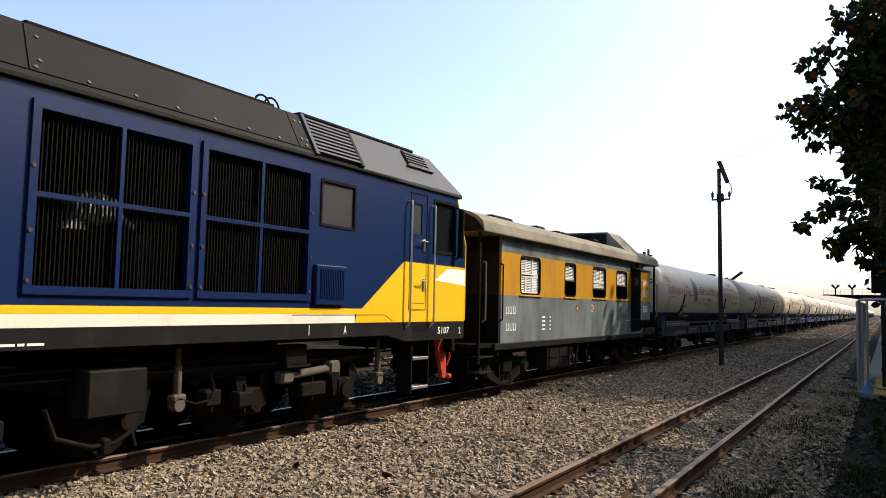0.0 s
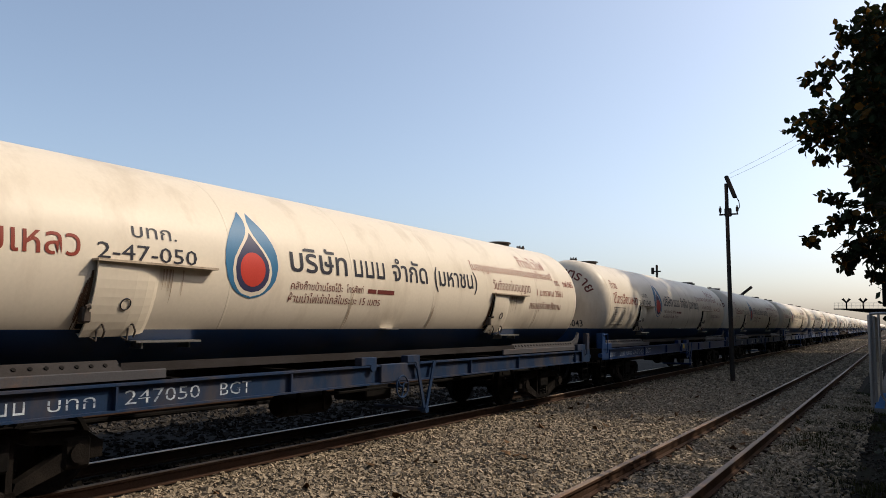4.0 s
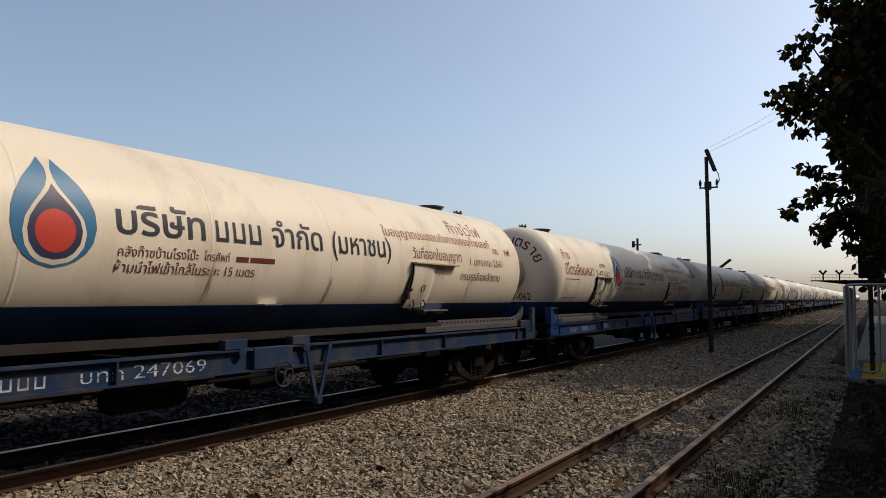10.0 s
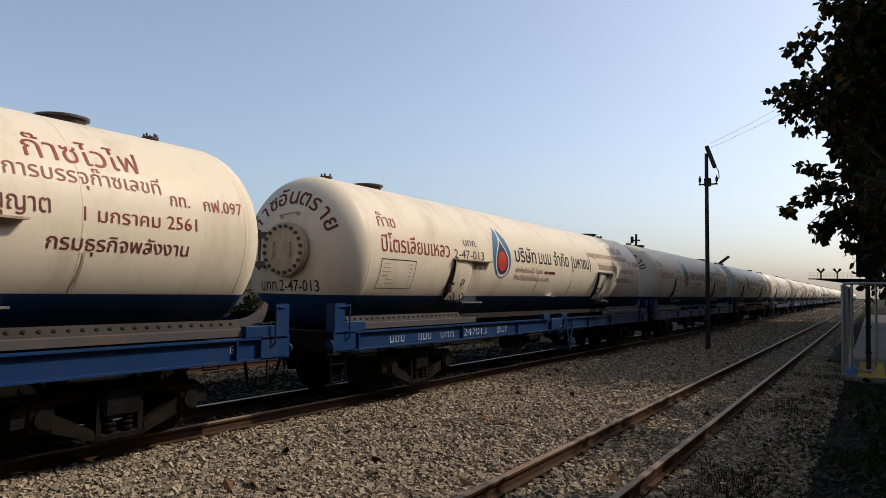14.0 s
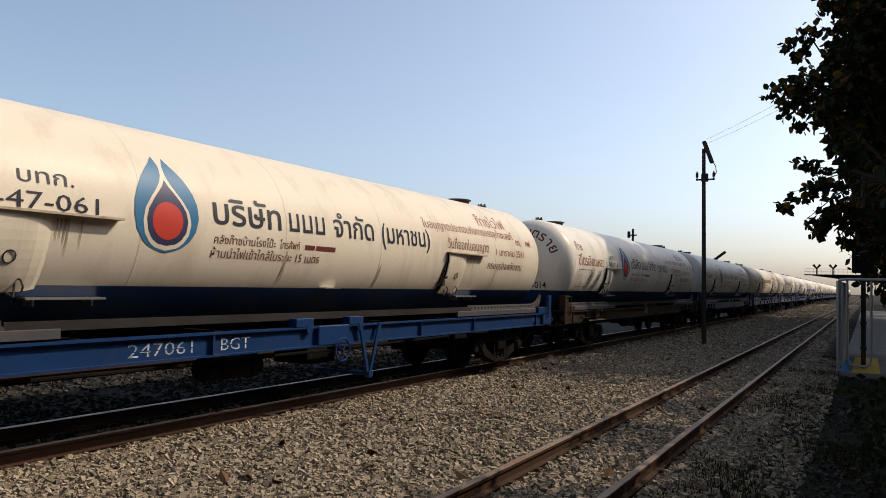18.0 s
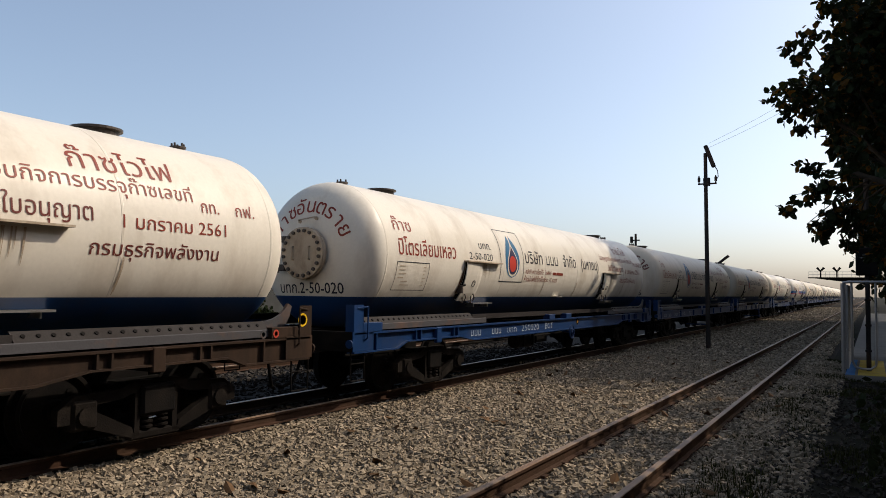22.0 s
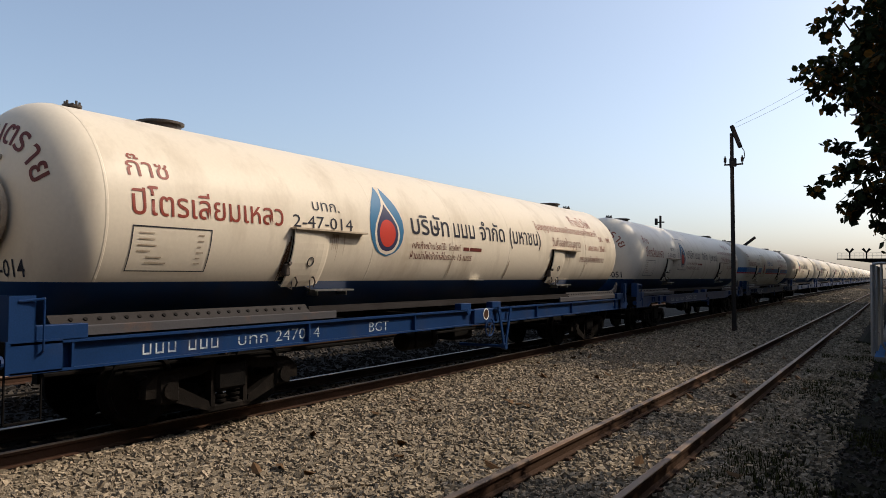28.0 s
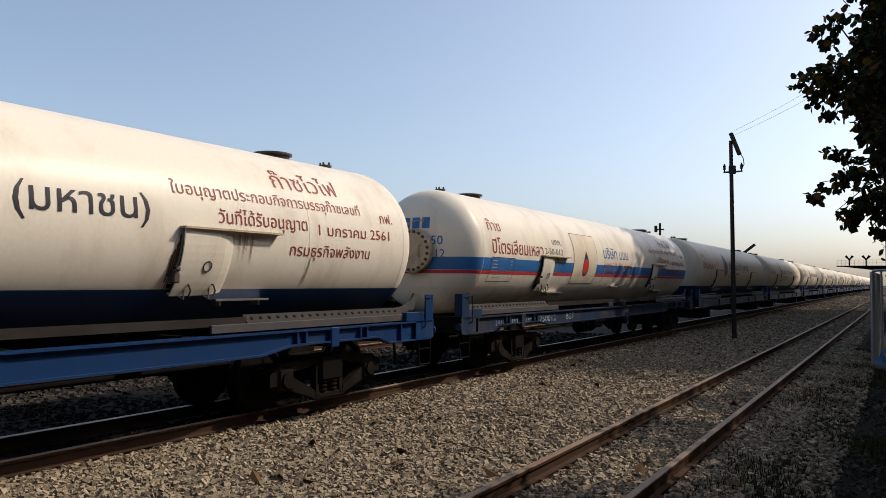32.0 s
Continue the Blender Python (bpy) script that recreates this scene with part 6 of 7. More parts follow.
box(bm, VW, VW + 0.28, 21.47, 22.41, 1.868, 2.735)
part("side_bay", bm, M_orange, VAN, "orange side lookout bay with white lettering")
bm = bmesh.new()
prism(bm, [(VW, 2.737), (VW + 0.31, 2.737), (VW + 0.31, 2.757), (VW, 2.86)], 21.44, 22.44, "y")
part("bay_roof", bm, M_skirt, VAN)
bm = bmesh.new()
prism(bm, [(VW, 1.0), (VW, 1.348), (VW + 0.28, 1.348)], 21.47, 22.41, "y")
part("bay_apron", bm, M_skirt, VAN)
# the bay's sunless end gets a dark sheet in place of shade
bm = bmesh.new()
box(bm, VW + 0.002, VW + 0.277, 21.458, 21.469, 1.352, 2.733)
bend = part("bay_end", bm, M_skirt, VAN, "side bay end painted dark for shade")
bm = bmesh.new()
box(bm, VW + 0.05, VW + 0.22, 21.452, 21.457, 2.0, 2.6)
part("bay_pane", bm, M_glass, bend)
bm = bmesh.new()
rod(bm, (VW, 21.96, 2.92), (VW + 0.10, 21.96, 2.92), 0.075, 16)
part("side_lamp", bm, M_rail, VAN, "rusty round side lamp")


def van_text(bm, x, y, z, m=M_white):
    for v in bm.verts:
        v.co = Vector((x, y + v.co.x, z + v.co.y))
    part("lettering", bm, m, VAN)


van_text(fit_line("บพห.", 0.50, 0.16, 0.014), VW + 0.284, 21.70, 2.32)
bm, w_ = letters("50011", 0.012)
for v in bm.verts:
    v.co.x *= 0.58 / w_
    v.co.y *= 0.20 / 0.69
van_text(bm, VW + 0.284, 21.63, 2.00)
bm, w_ = letters("BBV.", 0.012)
for v in bm.verts:
    v.co.x *= 0.50 / w_
    v.co.y *= 0.19 / 0.69
van_text(bm, VW + 0.284, 21.69, 1.56)
van_text(blocks(3, 0.11, 0.15, 0.024, 0.05), VW + 0.004, 13.22, 1.50)
van_text(blocks(3, 0.11, 0.15, 0.020, 0.05), VW + 0.004, 13.24, 1.18)
for k in range(4):
    van_text(bars((0.17,), 0.035), VW + 0.004, 14.99, 1.42 - k * 0.085)
    van_text(bars((0.07,), 0.035), VW + 0.004, 15.40, 1.42 - k * 0.085)
van_text(bars((0.2, 0.05, 0.1), 0.02), VW + 0.004, 20.95, 1.32)
for y, kind in ((17.08, "star"), (18.15, "half")):
    bm = bmesh.new()
    rod(bm, (VW, y, 1.64), (VW + 0.004, y, 1.64), 0.095, 24)
    part("roundel_ring", bm, M_orange if kind == "star" else M_white, VAN)
    bm = bmesh.new()
    rod(bm, (VW, y, 1.64), (VW + 0.006, y, 1.64), 0.082, 24)
    part("roundel", bm, M_rail if kind == "star" else M_orange, VAN)
    bm = bmesh.new()
    if kind == "star":
        prism(bm, [((0.065 if j % 2 == 0 else 0.028) * math.sin(math.pi * j / 5) + y, 1.64 + (0.065 if j % 2 == 0 else 0.028) * math.cos(math.pi * j / 5)) for j in range(10)], VW, VW + 0.009, "x")
    else:
        prism(bm, [(y, 1.64 - 0.08)] + [(y - 0.08 * math.sin(math.pi * j / 10), 1.64 - 0.08 * math.cos(math.pi * j / 10)) for j in range(1, 10)] + [(y, 1.72)], VW, VW + 0.009, "x")
    part("roundel_mark", bm, M_yellow if kind == "star" else M_redpaint, VAN)
# end platforms: posts, rails, steps
for y, k in ((12.14, -1), (24.03, 1)):
    for s in (-1, 1):
        bm = bmesh.new()
        box(bm, *sorted((s * VW, s * (VW - 0.05))), y - 0.025, y + 0.025, 0.6, 3.0)
        part("post", bm, M_under, VAN)
        bm = bmesh.new()
        for zz in (0.42, 0.70):
            box(bm, *sorted((s * 0.98, s * 1.24)), *sorted((y - k * 0.05, y - k * 0.62)), zz, zz + 0.03, 0.005)
        for yy in (y - k * 0.05, y - k * 0.62):
            prism(bm, [(yy - 0.015, 0.40), (yy + 0.015, 0.40), (yy + 0.015, 0.88), (yy - 0.015, 0.88)], *sorted((s * 0.98, s * 1.01)), "x")
        part("steps", bm, M_skirt, VAN, "iron steps to the platform")
for yy in (12.24, 12.95):
    bm = bmesh.new()
    pipe(bm, [(VW, yy, 2.45), (VW + 0.06, yy, 2.43), (VW + 0.06, yy, 1.40), (VW, yy, 1.36)], 0.016, 8)
    part("grab_rail", bm, M_grey if yy < 12.5 else M_under, VAN)
bm = bmesh.new()
pipe(bm, [(VW - 0.03, 24.04, 2.47), (VW + 0.06, 24.07, 2.42), (VW + 0.06, 24.07, 1.45), (VW, 24.04, 1.42)], 0.022, 8)
part("grab_rail", bm, M_orange, VAN)
bm = bmesh.new()
pipe(bm, [(VW - 0.06, 22.70, 1.90), (VW - 0.06, 23.30, 1.90), (VW - 0.06, 23.37, 1.82), (VW - 0.06, 23.37, 1.0)], 0.018, 8)
pipe(bm, [(VW - 0.06, 22.70, 1.46), (VW - 0.06, 23.37, 1.46)], 0.015, 8)
pipe(bm, [(VW - 0.06, 22.92, 1.90), (VW - 0.06, 22.92, 1.0)], 0.015, 8)
part("platform_rail", bm, M_pole, VAN, "worn steel platform railing")
bm = bmesh.new()
for x in (-0.75, 0.75):
    box(bm, x - 0.03, x + 0.03, 23.02, 23.08, 0.9, 3.02)
box(bm, -1.2, 1.2, 23.68, 23.72, 1.70, 1.74)
box(bm, -1.2, 1.2, 23.68, 23.72, 1.25, 1.28)
part("end_posts", bm, M_under, VAN)
bm = bmesh.new()
rod(bm, (0.55, 23.3, 0.93), (0.55, 23.3, 2.1), 0.022, 8)
lathe(bm, [(-0.015, 0.20), (-0.015, 0.23), (0.015, 0.23), (0.015, 0.20)], 20, "z", Matrix.Translation((0.55, 23.3, 2.06)))
for k in range(4):
    a = math.pi / 2 * k
    rod(bm, (0.55, 23.3, 2.06), (0.55 + 0.22 * math.cos(a), 23.3 + 0.22 * math.sin(a), 2.06), 0.012, 6)
part("handbrake", bm, M_under, VAN, "handbrake wheel on its stand")
# underneath
for y in (13.75, 21.6):
    bogie(VAN, y, WHEELS)
bm = bmesh.new()
box(bm, -0.3, 0.3, 12.0, 23.7, 0.62, 0.88)
for y in (13, 15.5, 18, 20, 22.6):
    box(bm, -1.2, 1.2, y - 0.05, y + 0.05, 0.72, 0.86)
rod(bm, (0.9, 15.4, 0.55), (0.9, 21.0, 0.60), 0.02, 6)
for y, k in ((12.0, -1), (23.7, 1)):
    box(bm, -0.09, 0.09, *sorted((y, y + k * 0.35)), 0.76, 0.94, 0.03)
part("underframe", bm, M_under, VAN)
bm = bmesh.new()
box(bm, 0.65, 1.18, 15.52, 16.70, 0.30, 0.78, 0.015)
bat = part("battery_box", bm, M_skirt, VAN, "rust-streaked battery box with doors")
for y in (15.55, 16.13):
    bm = bmesh.new()
    box(bm, 1.18, 1.197, y, y + 0.55, 0.34, 0.74, 0.006)
    box(bm, 1.197, 1.215, y, y + 0.55, 0.55, 0.585, 0.004)
    part("box_door", bm, M_bogie, bat)
for y in (15.44, 16.78):
    bm = bmesh.new()
    box(bm, 1.1, 1.20, y - 0.04, y + 0.04, 0.28, 0.84, 0.006)
    part("hanger", bm, M_skirt, bat)
bm = bmesh.new()
for y0 in (16.88, 17.38):
    prism(bm, [(y0 - 0.04, 0.86), (y0 + 0.04, 0.86), (17.13 + 0.03 + (y0 - 17.13) * 0.1, 0.28), (17.13 - 0.03 + (y0 - 17.13) * 0.1, 0.28)], 1.16, 1.19, "x")
rod(bm, (1.12, 17.13, 0.27), (1.22, 17.13, 0.27), 0.05, 12)
part("brake_vee", bm, M_bogie, VAN)
for y in (18.2, 19.2):
    bm = bmesh.new()
    box(bm, 1.0, 1.1, y - 0.06, y + 0.06, 0.5, 0.85, 0.01)
    rod(bm, (1.1, y, 0.5), (1.1, y, 0.35), 0.05, 10)
    part("hanger", bm, M_bogie, VAN)

# ---- beside the tracks ----
POLE = tagged(empty("lamp_pole", pose(-4.76, 26.5, -0.2)), "slim dark steel pole with a tilted lamp and insulators", "pole")
bm = bmesh.new()
rod(bm, (0, 0, 0), (-0.06, 0, 6.62), 0.078, 10, 0.06)
part("mast", bm, M_pole, POLE)
bm = bmesh.new()
box(bm, -0.065, 0.065, -0.09, 0.09, -0.40, 0.40, 0.025, pose(0.08, 0, 6.50, 0, -20, 0))
part("lamp_head", bm, M_pole, POLE, "tilted dark lamp head")
bm = bmesh.new()
box(bm, -0.30, 0.30, -0.025, 0.025, 5.55, 5.60)
for x in (-0.27, 0.27):
    rod(bm, (x, 0, 5.58), (x, 0, 5.86), 0.022, 8)
    rod(bm, (x, 0, 5.66), (x, 0, 5.80), 0.045, 10)
box(bm, -0.13, 0.09, -0.06, 0.06, 5.50, 5.78, 0.02)
part("insulator_bracket", bm, M_pole, POLE, "short cross arm with two insulators")
bm = bmesh.new()
pipe(bm, [(0.22, 0, 6.2), (0.33, 0, 6.0), (0.35, 0, 5.8), (0.27, 0, 5.65)], 0.014, 6)
part("lead", bm, M_pole, POLE)
for k, (z0, z1) in enumerate(((6.85, 8.6), (6.70, 8.3))):
    bm = bmesh.new()
    a, b = Vector((-4.7, 26.5, z0 - 0.1)), Vector((1.5, 19.0, z1 - 0.4))
    pts = [a.lerp(b, i / 14) - Vector((0, 0, 0.25 * math.sin(math.pi * i / 14))) for i in range(15)]
    pipe(bm, pts, 0.004, 4)
    tagged(part("overhead_wire", bm, M_pole), "thin dark wire strung from the lamp pole", "wire")

# signal post with a box, on the platform's end
SIG = tagged(empty("signal_post", pose(-0.08, 20.6, -0.15)), "dark signal post with a black box at its head", "signal")
bm = bmesh.new()
rod(bm, (0, 0, 0), (0, 0, 4.6), 0.055, 10)
part("mast", bm, M_pole, SIG)
bm = bmesh.new()
box(bm, -0.24, 0.22, -0.16, 0.16, 2.30, 2.95, 0.02)
part("signal_box", bm, M_under, SIG, "black signal housing")
bm = bmesh.new()
for z in (0.5, 1.1, 1.7):
    box(bm, -0.07, 0.07, -0.07, 0.07, z, z + 0.05)
part("clamps", bm, M_pole, SIG)

# the low platform's end with its painted slab
bm = bmesh.new()
box(bm, -0.55, 9.0, 19.4, 90.0, -0.45, -0.10, 0.01)
tagged(part("platform", bm, M_concrete), "low concrete platform beside the near track", "platform", kind="structure")
for x0, x1, m, nm in ((-0.545, -0.36, M_bluepad, "blue"), (-0.30, 0.25, M_yellowedge, "yellow")):
    bm = bmesh.new()
    box(bm, x0, x1, 19.41, 24.0, -0.10, -0.092)
    tagged(part("painted_slab", bm, m), "worn %s paint on the platform's end slab" % nm, "paint", kind="structure")

# steel barrier panels running along the platform's edge
BAR = tagged(empty("barrier", pose(-0.5, 19.7, -0.1)), "galvanised steel barrier of upright panels on the platform end", "barrier")
for k in range(5):
    y = k * 1.15
    bm = bmesh.new()
    rod(bm, (-0.08, y, 0), (-0.08, y, 2.05), 0.045, 10)
    part("post", bm, M_steel, BAR)
    bm = bmesh.new()
    box(bm, -0.02, 0.025, y + 0.10, y + 1.05, 0.10, 2.02, 0.008)
    for z in (0.5, 1.0, 1.5):
        box(bm, -0.035, 0.04, y + 0.10, y + 1.05, z, z + 0.03)
    part("panel", bm, M_steel, BAR)
bm = bmesh.new()
pipe(bm, [(-0.08, 0, 2.06), (0.05, 0, 2.08), (2.6, 0, 2.10)], 0.03, 8)
pipe(bm, [(0.10, 0.02, 2.06), (0.10, 0.02, 0.28), (0.16, 0.02, 0.16), (0.28, 0.02, 0.12), (0.46, 0.02, 0.12), (0.56, 0.02, 0.2), (0.58, 0.02, 0.4), (0.58, 0.02, 2.06)], 0.026, 8)
part("tube_gate", bm, M_steel, BAR, "bent steel tube gate")

# a bent length of pale hose in the grass
bm = bmesh.new()
pipe(bm, arc_pts((-1.35, 16.5, -0.18), 0.26, 95, 250, 10, "z"), 0.022, 8)
tagged(part("hose", bm, M_steel), "short bent piece of pale hose lying in the grass", "hose")

# far gantry over the tracks
GAN = tagged(empty("gantry", pose(0, 135, 0)), "far steel gantry with a railing and two horn loudspeakers", "gantry")
bm = bmesh.new()
box(bm, -8.8, 4.0, -0.6, 0.6, 4.42, 4.58)
part("deck", bm, M_under, GAN)
bm = bmesh.new()
for i in range(22):
    rod(bm, (-8.7 + i * 0.6, -0.55, 4.55), (-8.7 + i * 0.6, -0.55, 5.45), 0.02, 6)
for z in (5.0, 5.45):
    rod(bm, (-8.7, -0.55, z), (3.9, -0.55, z), 0.025, 6)
part("railing", bm, M_steel, GAN)
for x in (-7.0, -4.7):
    bm = bmesh.new()
    rod(bm, (x, -0.6, 4.5), (x, -0.6, 5.6), 0.10, 8)
    for s in (-1, 1):
        rod(bm, (x, -0.6, 5.5), (x + s * 0.5, -0.6, 6.1), 0.10, 8, 0.2)
    part("horn", bm, M_under, GAN, "pair of horn loudspeakers")
for x in (2.2, 3.6):
    bm = bmesh.new()
    box(bm, x - 0.12, x + 0.12, -0.12, 0.12, -0.3, 4.45)
    part("leg", bm, M_under, GAN)
bm = bmesh.new()
prism(bm, [(-8.0, 4.42), (2.2, 4.42), (2.2, 3.3), (-1.5, 3.6)], -0.08, 0.08, "y")
part("brace", bm, M_under, GAN)

# masts beyond the train
for x, y, h, nm in ((-16.0, 59.0, 6.7, "signal_mast"), (-16.0, 97.0, 6.1, "lamp_mast")):
    mast = tagged(empty(nm, pose(x, y, -0.4)), "thin dark mast standing beyond the train", "mast")
    bm = bmesh.new()
    rod(bm, (0, 0, 0), (0, 0, h), 0.09, 8)
    part("shaft", bm, M_pole, mast)
    bm = bmesh.new()
    if nm == "signal_mast":
        box(bm, -0.3, 0.3, -0.05, 0.05, h - 0.55, h - 0.45)
        box(bm, -0.42, -0.22, -0.1, 0.1, h - 0.7, h - 0.2, 0.02)
    else:
        box(bm, -0.9, 0.9, -0.25, 0.25, -0.14, 0.14, 0.04, pose(0.3, 0, h + 0.1, 0, -38, 0))
    part("head", bm, M_pole, mast)

# factory shed beyond the yard
SHED = tagged(empty("factory_shed", pose(-40.5, 0, 0)), "long factory shed with a green wall and white sheet fascia", "shed")
bm = bmesh.new()
box(bm, -20, 0, -20, 62, -0.6, 4.2)
part("wall", bm, M_green, SHED, "dark green wall")
bm = bmesh.new()
box(bm, -0.1, 0.06, 27.5, 61.9, -0.6, 4.18)
part("wall_panel", bm, M_panel, SHED, "plain grey wall panels")


def corrugated(x, y0, y1, z0, z1, pitch=0.36):
    bm = bmesh.new()
    n = int((y1 - y0) / pitch)
    vs = []
    for i in range(n * 4 + 1):
        k = i % 4
        d = 0.05 if k in (1, 2) else 0.0
        y = y0 + (i // 4 + (0, 0.3, 0.5, 0.8)[k]) * pitch
        vs.append((bm.verts.new((x + d, y, z0)), bm.verts.new((x + d, y, z1))))
    for a, b in zip(vs, vs[1:]):
        bm.faces.new((a[0], b[0], b[1], a[1]))
    return bm


part("fascia", corrugated(0.25, -20, 62, 4.2, 5.05), M_sheet, SHED, "white ribbed sheet fascia")
part("fascia", corrugated(0.15, -20, 62, 5.22, 5.95), M_sheet, SHED)
bm = bmesh.new()
box(bm, -20, 0.1, -20, 62, 4.2, 5.95)
part("fascia_back", bm, M_skirt, SHED)
bm = bmesh.new()
prism(bm, [(0.6, 5.95), (0.6, 6.05), (-12, 8.6), (-26, 5.95)], -20.5, 62.5, "y")
part("roof", bm, M_sheetroof, SHED, "grey pitched sheet roof")


# ---- trees ----
def leaf_mesh(name, clumps, n, size, seed, mats):
    """Many single bent leaves hung in clumps (centre, radius)."""
    rnd = np.random.RandomState(seed)
    c = np.array([k[0] for k in clumps])
    r = np.array([k[1] for k in clumps])
    pick = rnd.choice(len(c), n, p=(r ** 2) / (r ** 2).sum())
    d = rnd.normal(size=(n, 3))
    d /= np.linalg.norm(d, axis=1)[:, None]
    pos = c[pick] + d * (r[pick] * rnd.uniform(0.25, 1.0, n) ** 0.6)[:, None] * np.array([1, 1, 0.8])
    ax = rnd.normal(size=(n, 3)) + np.array([0, 0, -0.7])
    ax /= np.linalg.norm(ax, axis=1)[:, None]
    side = np.cross(ax, rnd.normal(size=(n, 3)))
    side /= np.linalg.norm(side, axis=1)[:, None]
    nor = np.cross(ax, side)
    L = size * rnd.uniform(0.6, 1.25, n)[:, None]
    W = L * rnd.uniform(0.26, 0.40, n)[:, None]
    v = np.stack([pos, pos + ax * L * 0.35 + side * W - nor * W * 0.5, pos + ax * L * 0.75 + side * W * 0.8 - nor * W * 0.2, pos + ax * L - nor * L * 0.15, pos + ax * L * 0.75 - side * W * 0.8 - nor * W * 0.2, pos + ax * L * 0.35 - side * W - nor * W * 0.3], 1).reshape(-1, 3)
    k = np.arange(n) * 6
    quads = np.stack([np.stack([k, k + 1, k + 2, k + 3], 1), np.stack([k, k + 3, k + 4, k + 5], 1)], 1).reshape(-1, 4)
    me = bpy.data.meshes.new(name)
    me.from_pydata(v.tolist(), [], quads.tolist())
    for m in mats:
        me.materials.append(m)
    which = (rnd.uniform(size=n) < 0.16).astype(np.int32) if len(mats) > 1 else np.zeros(n, np.int32)
    me.polygons.foreach_set("material_index", np.repeat(which, 2))
    return me


def limb(bm, pts, r0, r1):
    for i, (a, b) in enumerate(zip(pts, pts[1:])):
        ra = r0 + (r1 - r0) * i / (len(pts) - 1)
        rb = r0 + (r1 - r0) * (i + 1) / (len(pts) - 1)
        rod(bm, a, b, ra, 9, rb)
        bmesh.ops.create_icosphere(bm, subdivisions=1, radius=rb, matrix=Matrix.Translation(b))


def tree(base, height, spread, seed, leaves, size, label, low=0.35, extra=()):
    rnd = random.Random(seed)
    t = tagged(empty("tree", pose(*base)), label, "tree")
    bm = bmesh.new()
    top = Vector((rnd.uniform(-0.3, 0.3), rnd.uniform(-0.3, 0.3), height * 0.7))
    trunk = [Vector((0, 0, -0.2)), Vector((0.04, 0.02, height * 0.2)), top * 0.6, top]
    limb(bm, trunk, 0.035 * height + 0.03, 0.02 * height)
    clumps = []
    tw = bmesh.new()
    for i in range(26):
        a = i * 2.4 + rnd.uniform(-0.4, 0.4)
        h = height * (low + (0.95 - low) * ((i + 0.5) / 26))
        reach = spread * math.sqrt(max(0.05, 1 - ((h / height - 0.62) / 0.42) ** 2)) * rnd.uniform(0.65, 1.05)
        s = Vector((0, 0, min(h * 0.8, height * 0.66)))
        e = Vector((reach * math.cos(a), reach * math.sin(a), h + rnd.uniform(-0.1, 0.1) * height))
        mid = s.lerp(e, 0.5) + Vector((0, 0, 0.06 * height))
        limb(bm, [s, mid, e], 0.012 * height, 0.004 * height)
        clumps.append((e, 0.13 * height * rnd.uniform(0.8, 1.2)))
        clumps.append((mid, 0.12 * height))
        for j in range(3):
            q = e + Vector((rnd.uniform(-1, 1), rnd.uniform(-1, 1), rnd.uniform(-1, 0.5))) * spread * 0.28
            rod(tw, e, q, 0.012, 5, 0.005)
            clumps.append((q, 0.07 * height * rnd.uniform(0.7, 1.2)))
    for q, r in extra:
        q = Vector(q)
        s = Vector((0.1, 0, height * 0.5))
        m = s.lerp(q, 0.55) + Vector((0, 0, 0.15))
        limb(tw, [s, m, q], 0.022, 0.006)
        clumps.append((q, r))
    part("trunk", bm, M_bark, t)
    tagged(part("branchwork", tw, M_twig, t), kind="stuff")
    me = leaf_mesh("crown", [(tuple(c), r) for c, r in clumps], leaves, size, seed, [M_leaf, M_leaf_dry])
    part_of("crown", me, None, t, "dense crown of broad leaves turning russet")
    return t


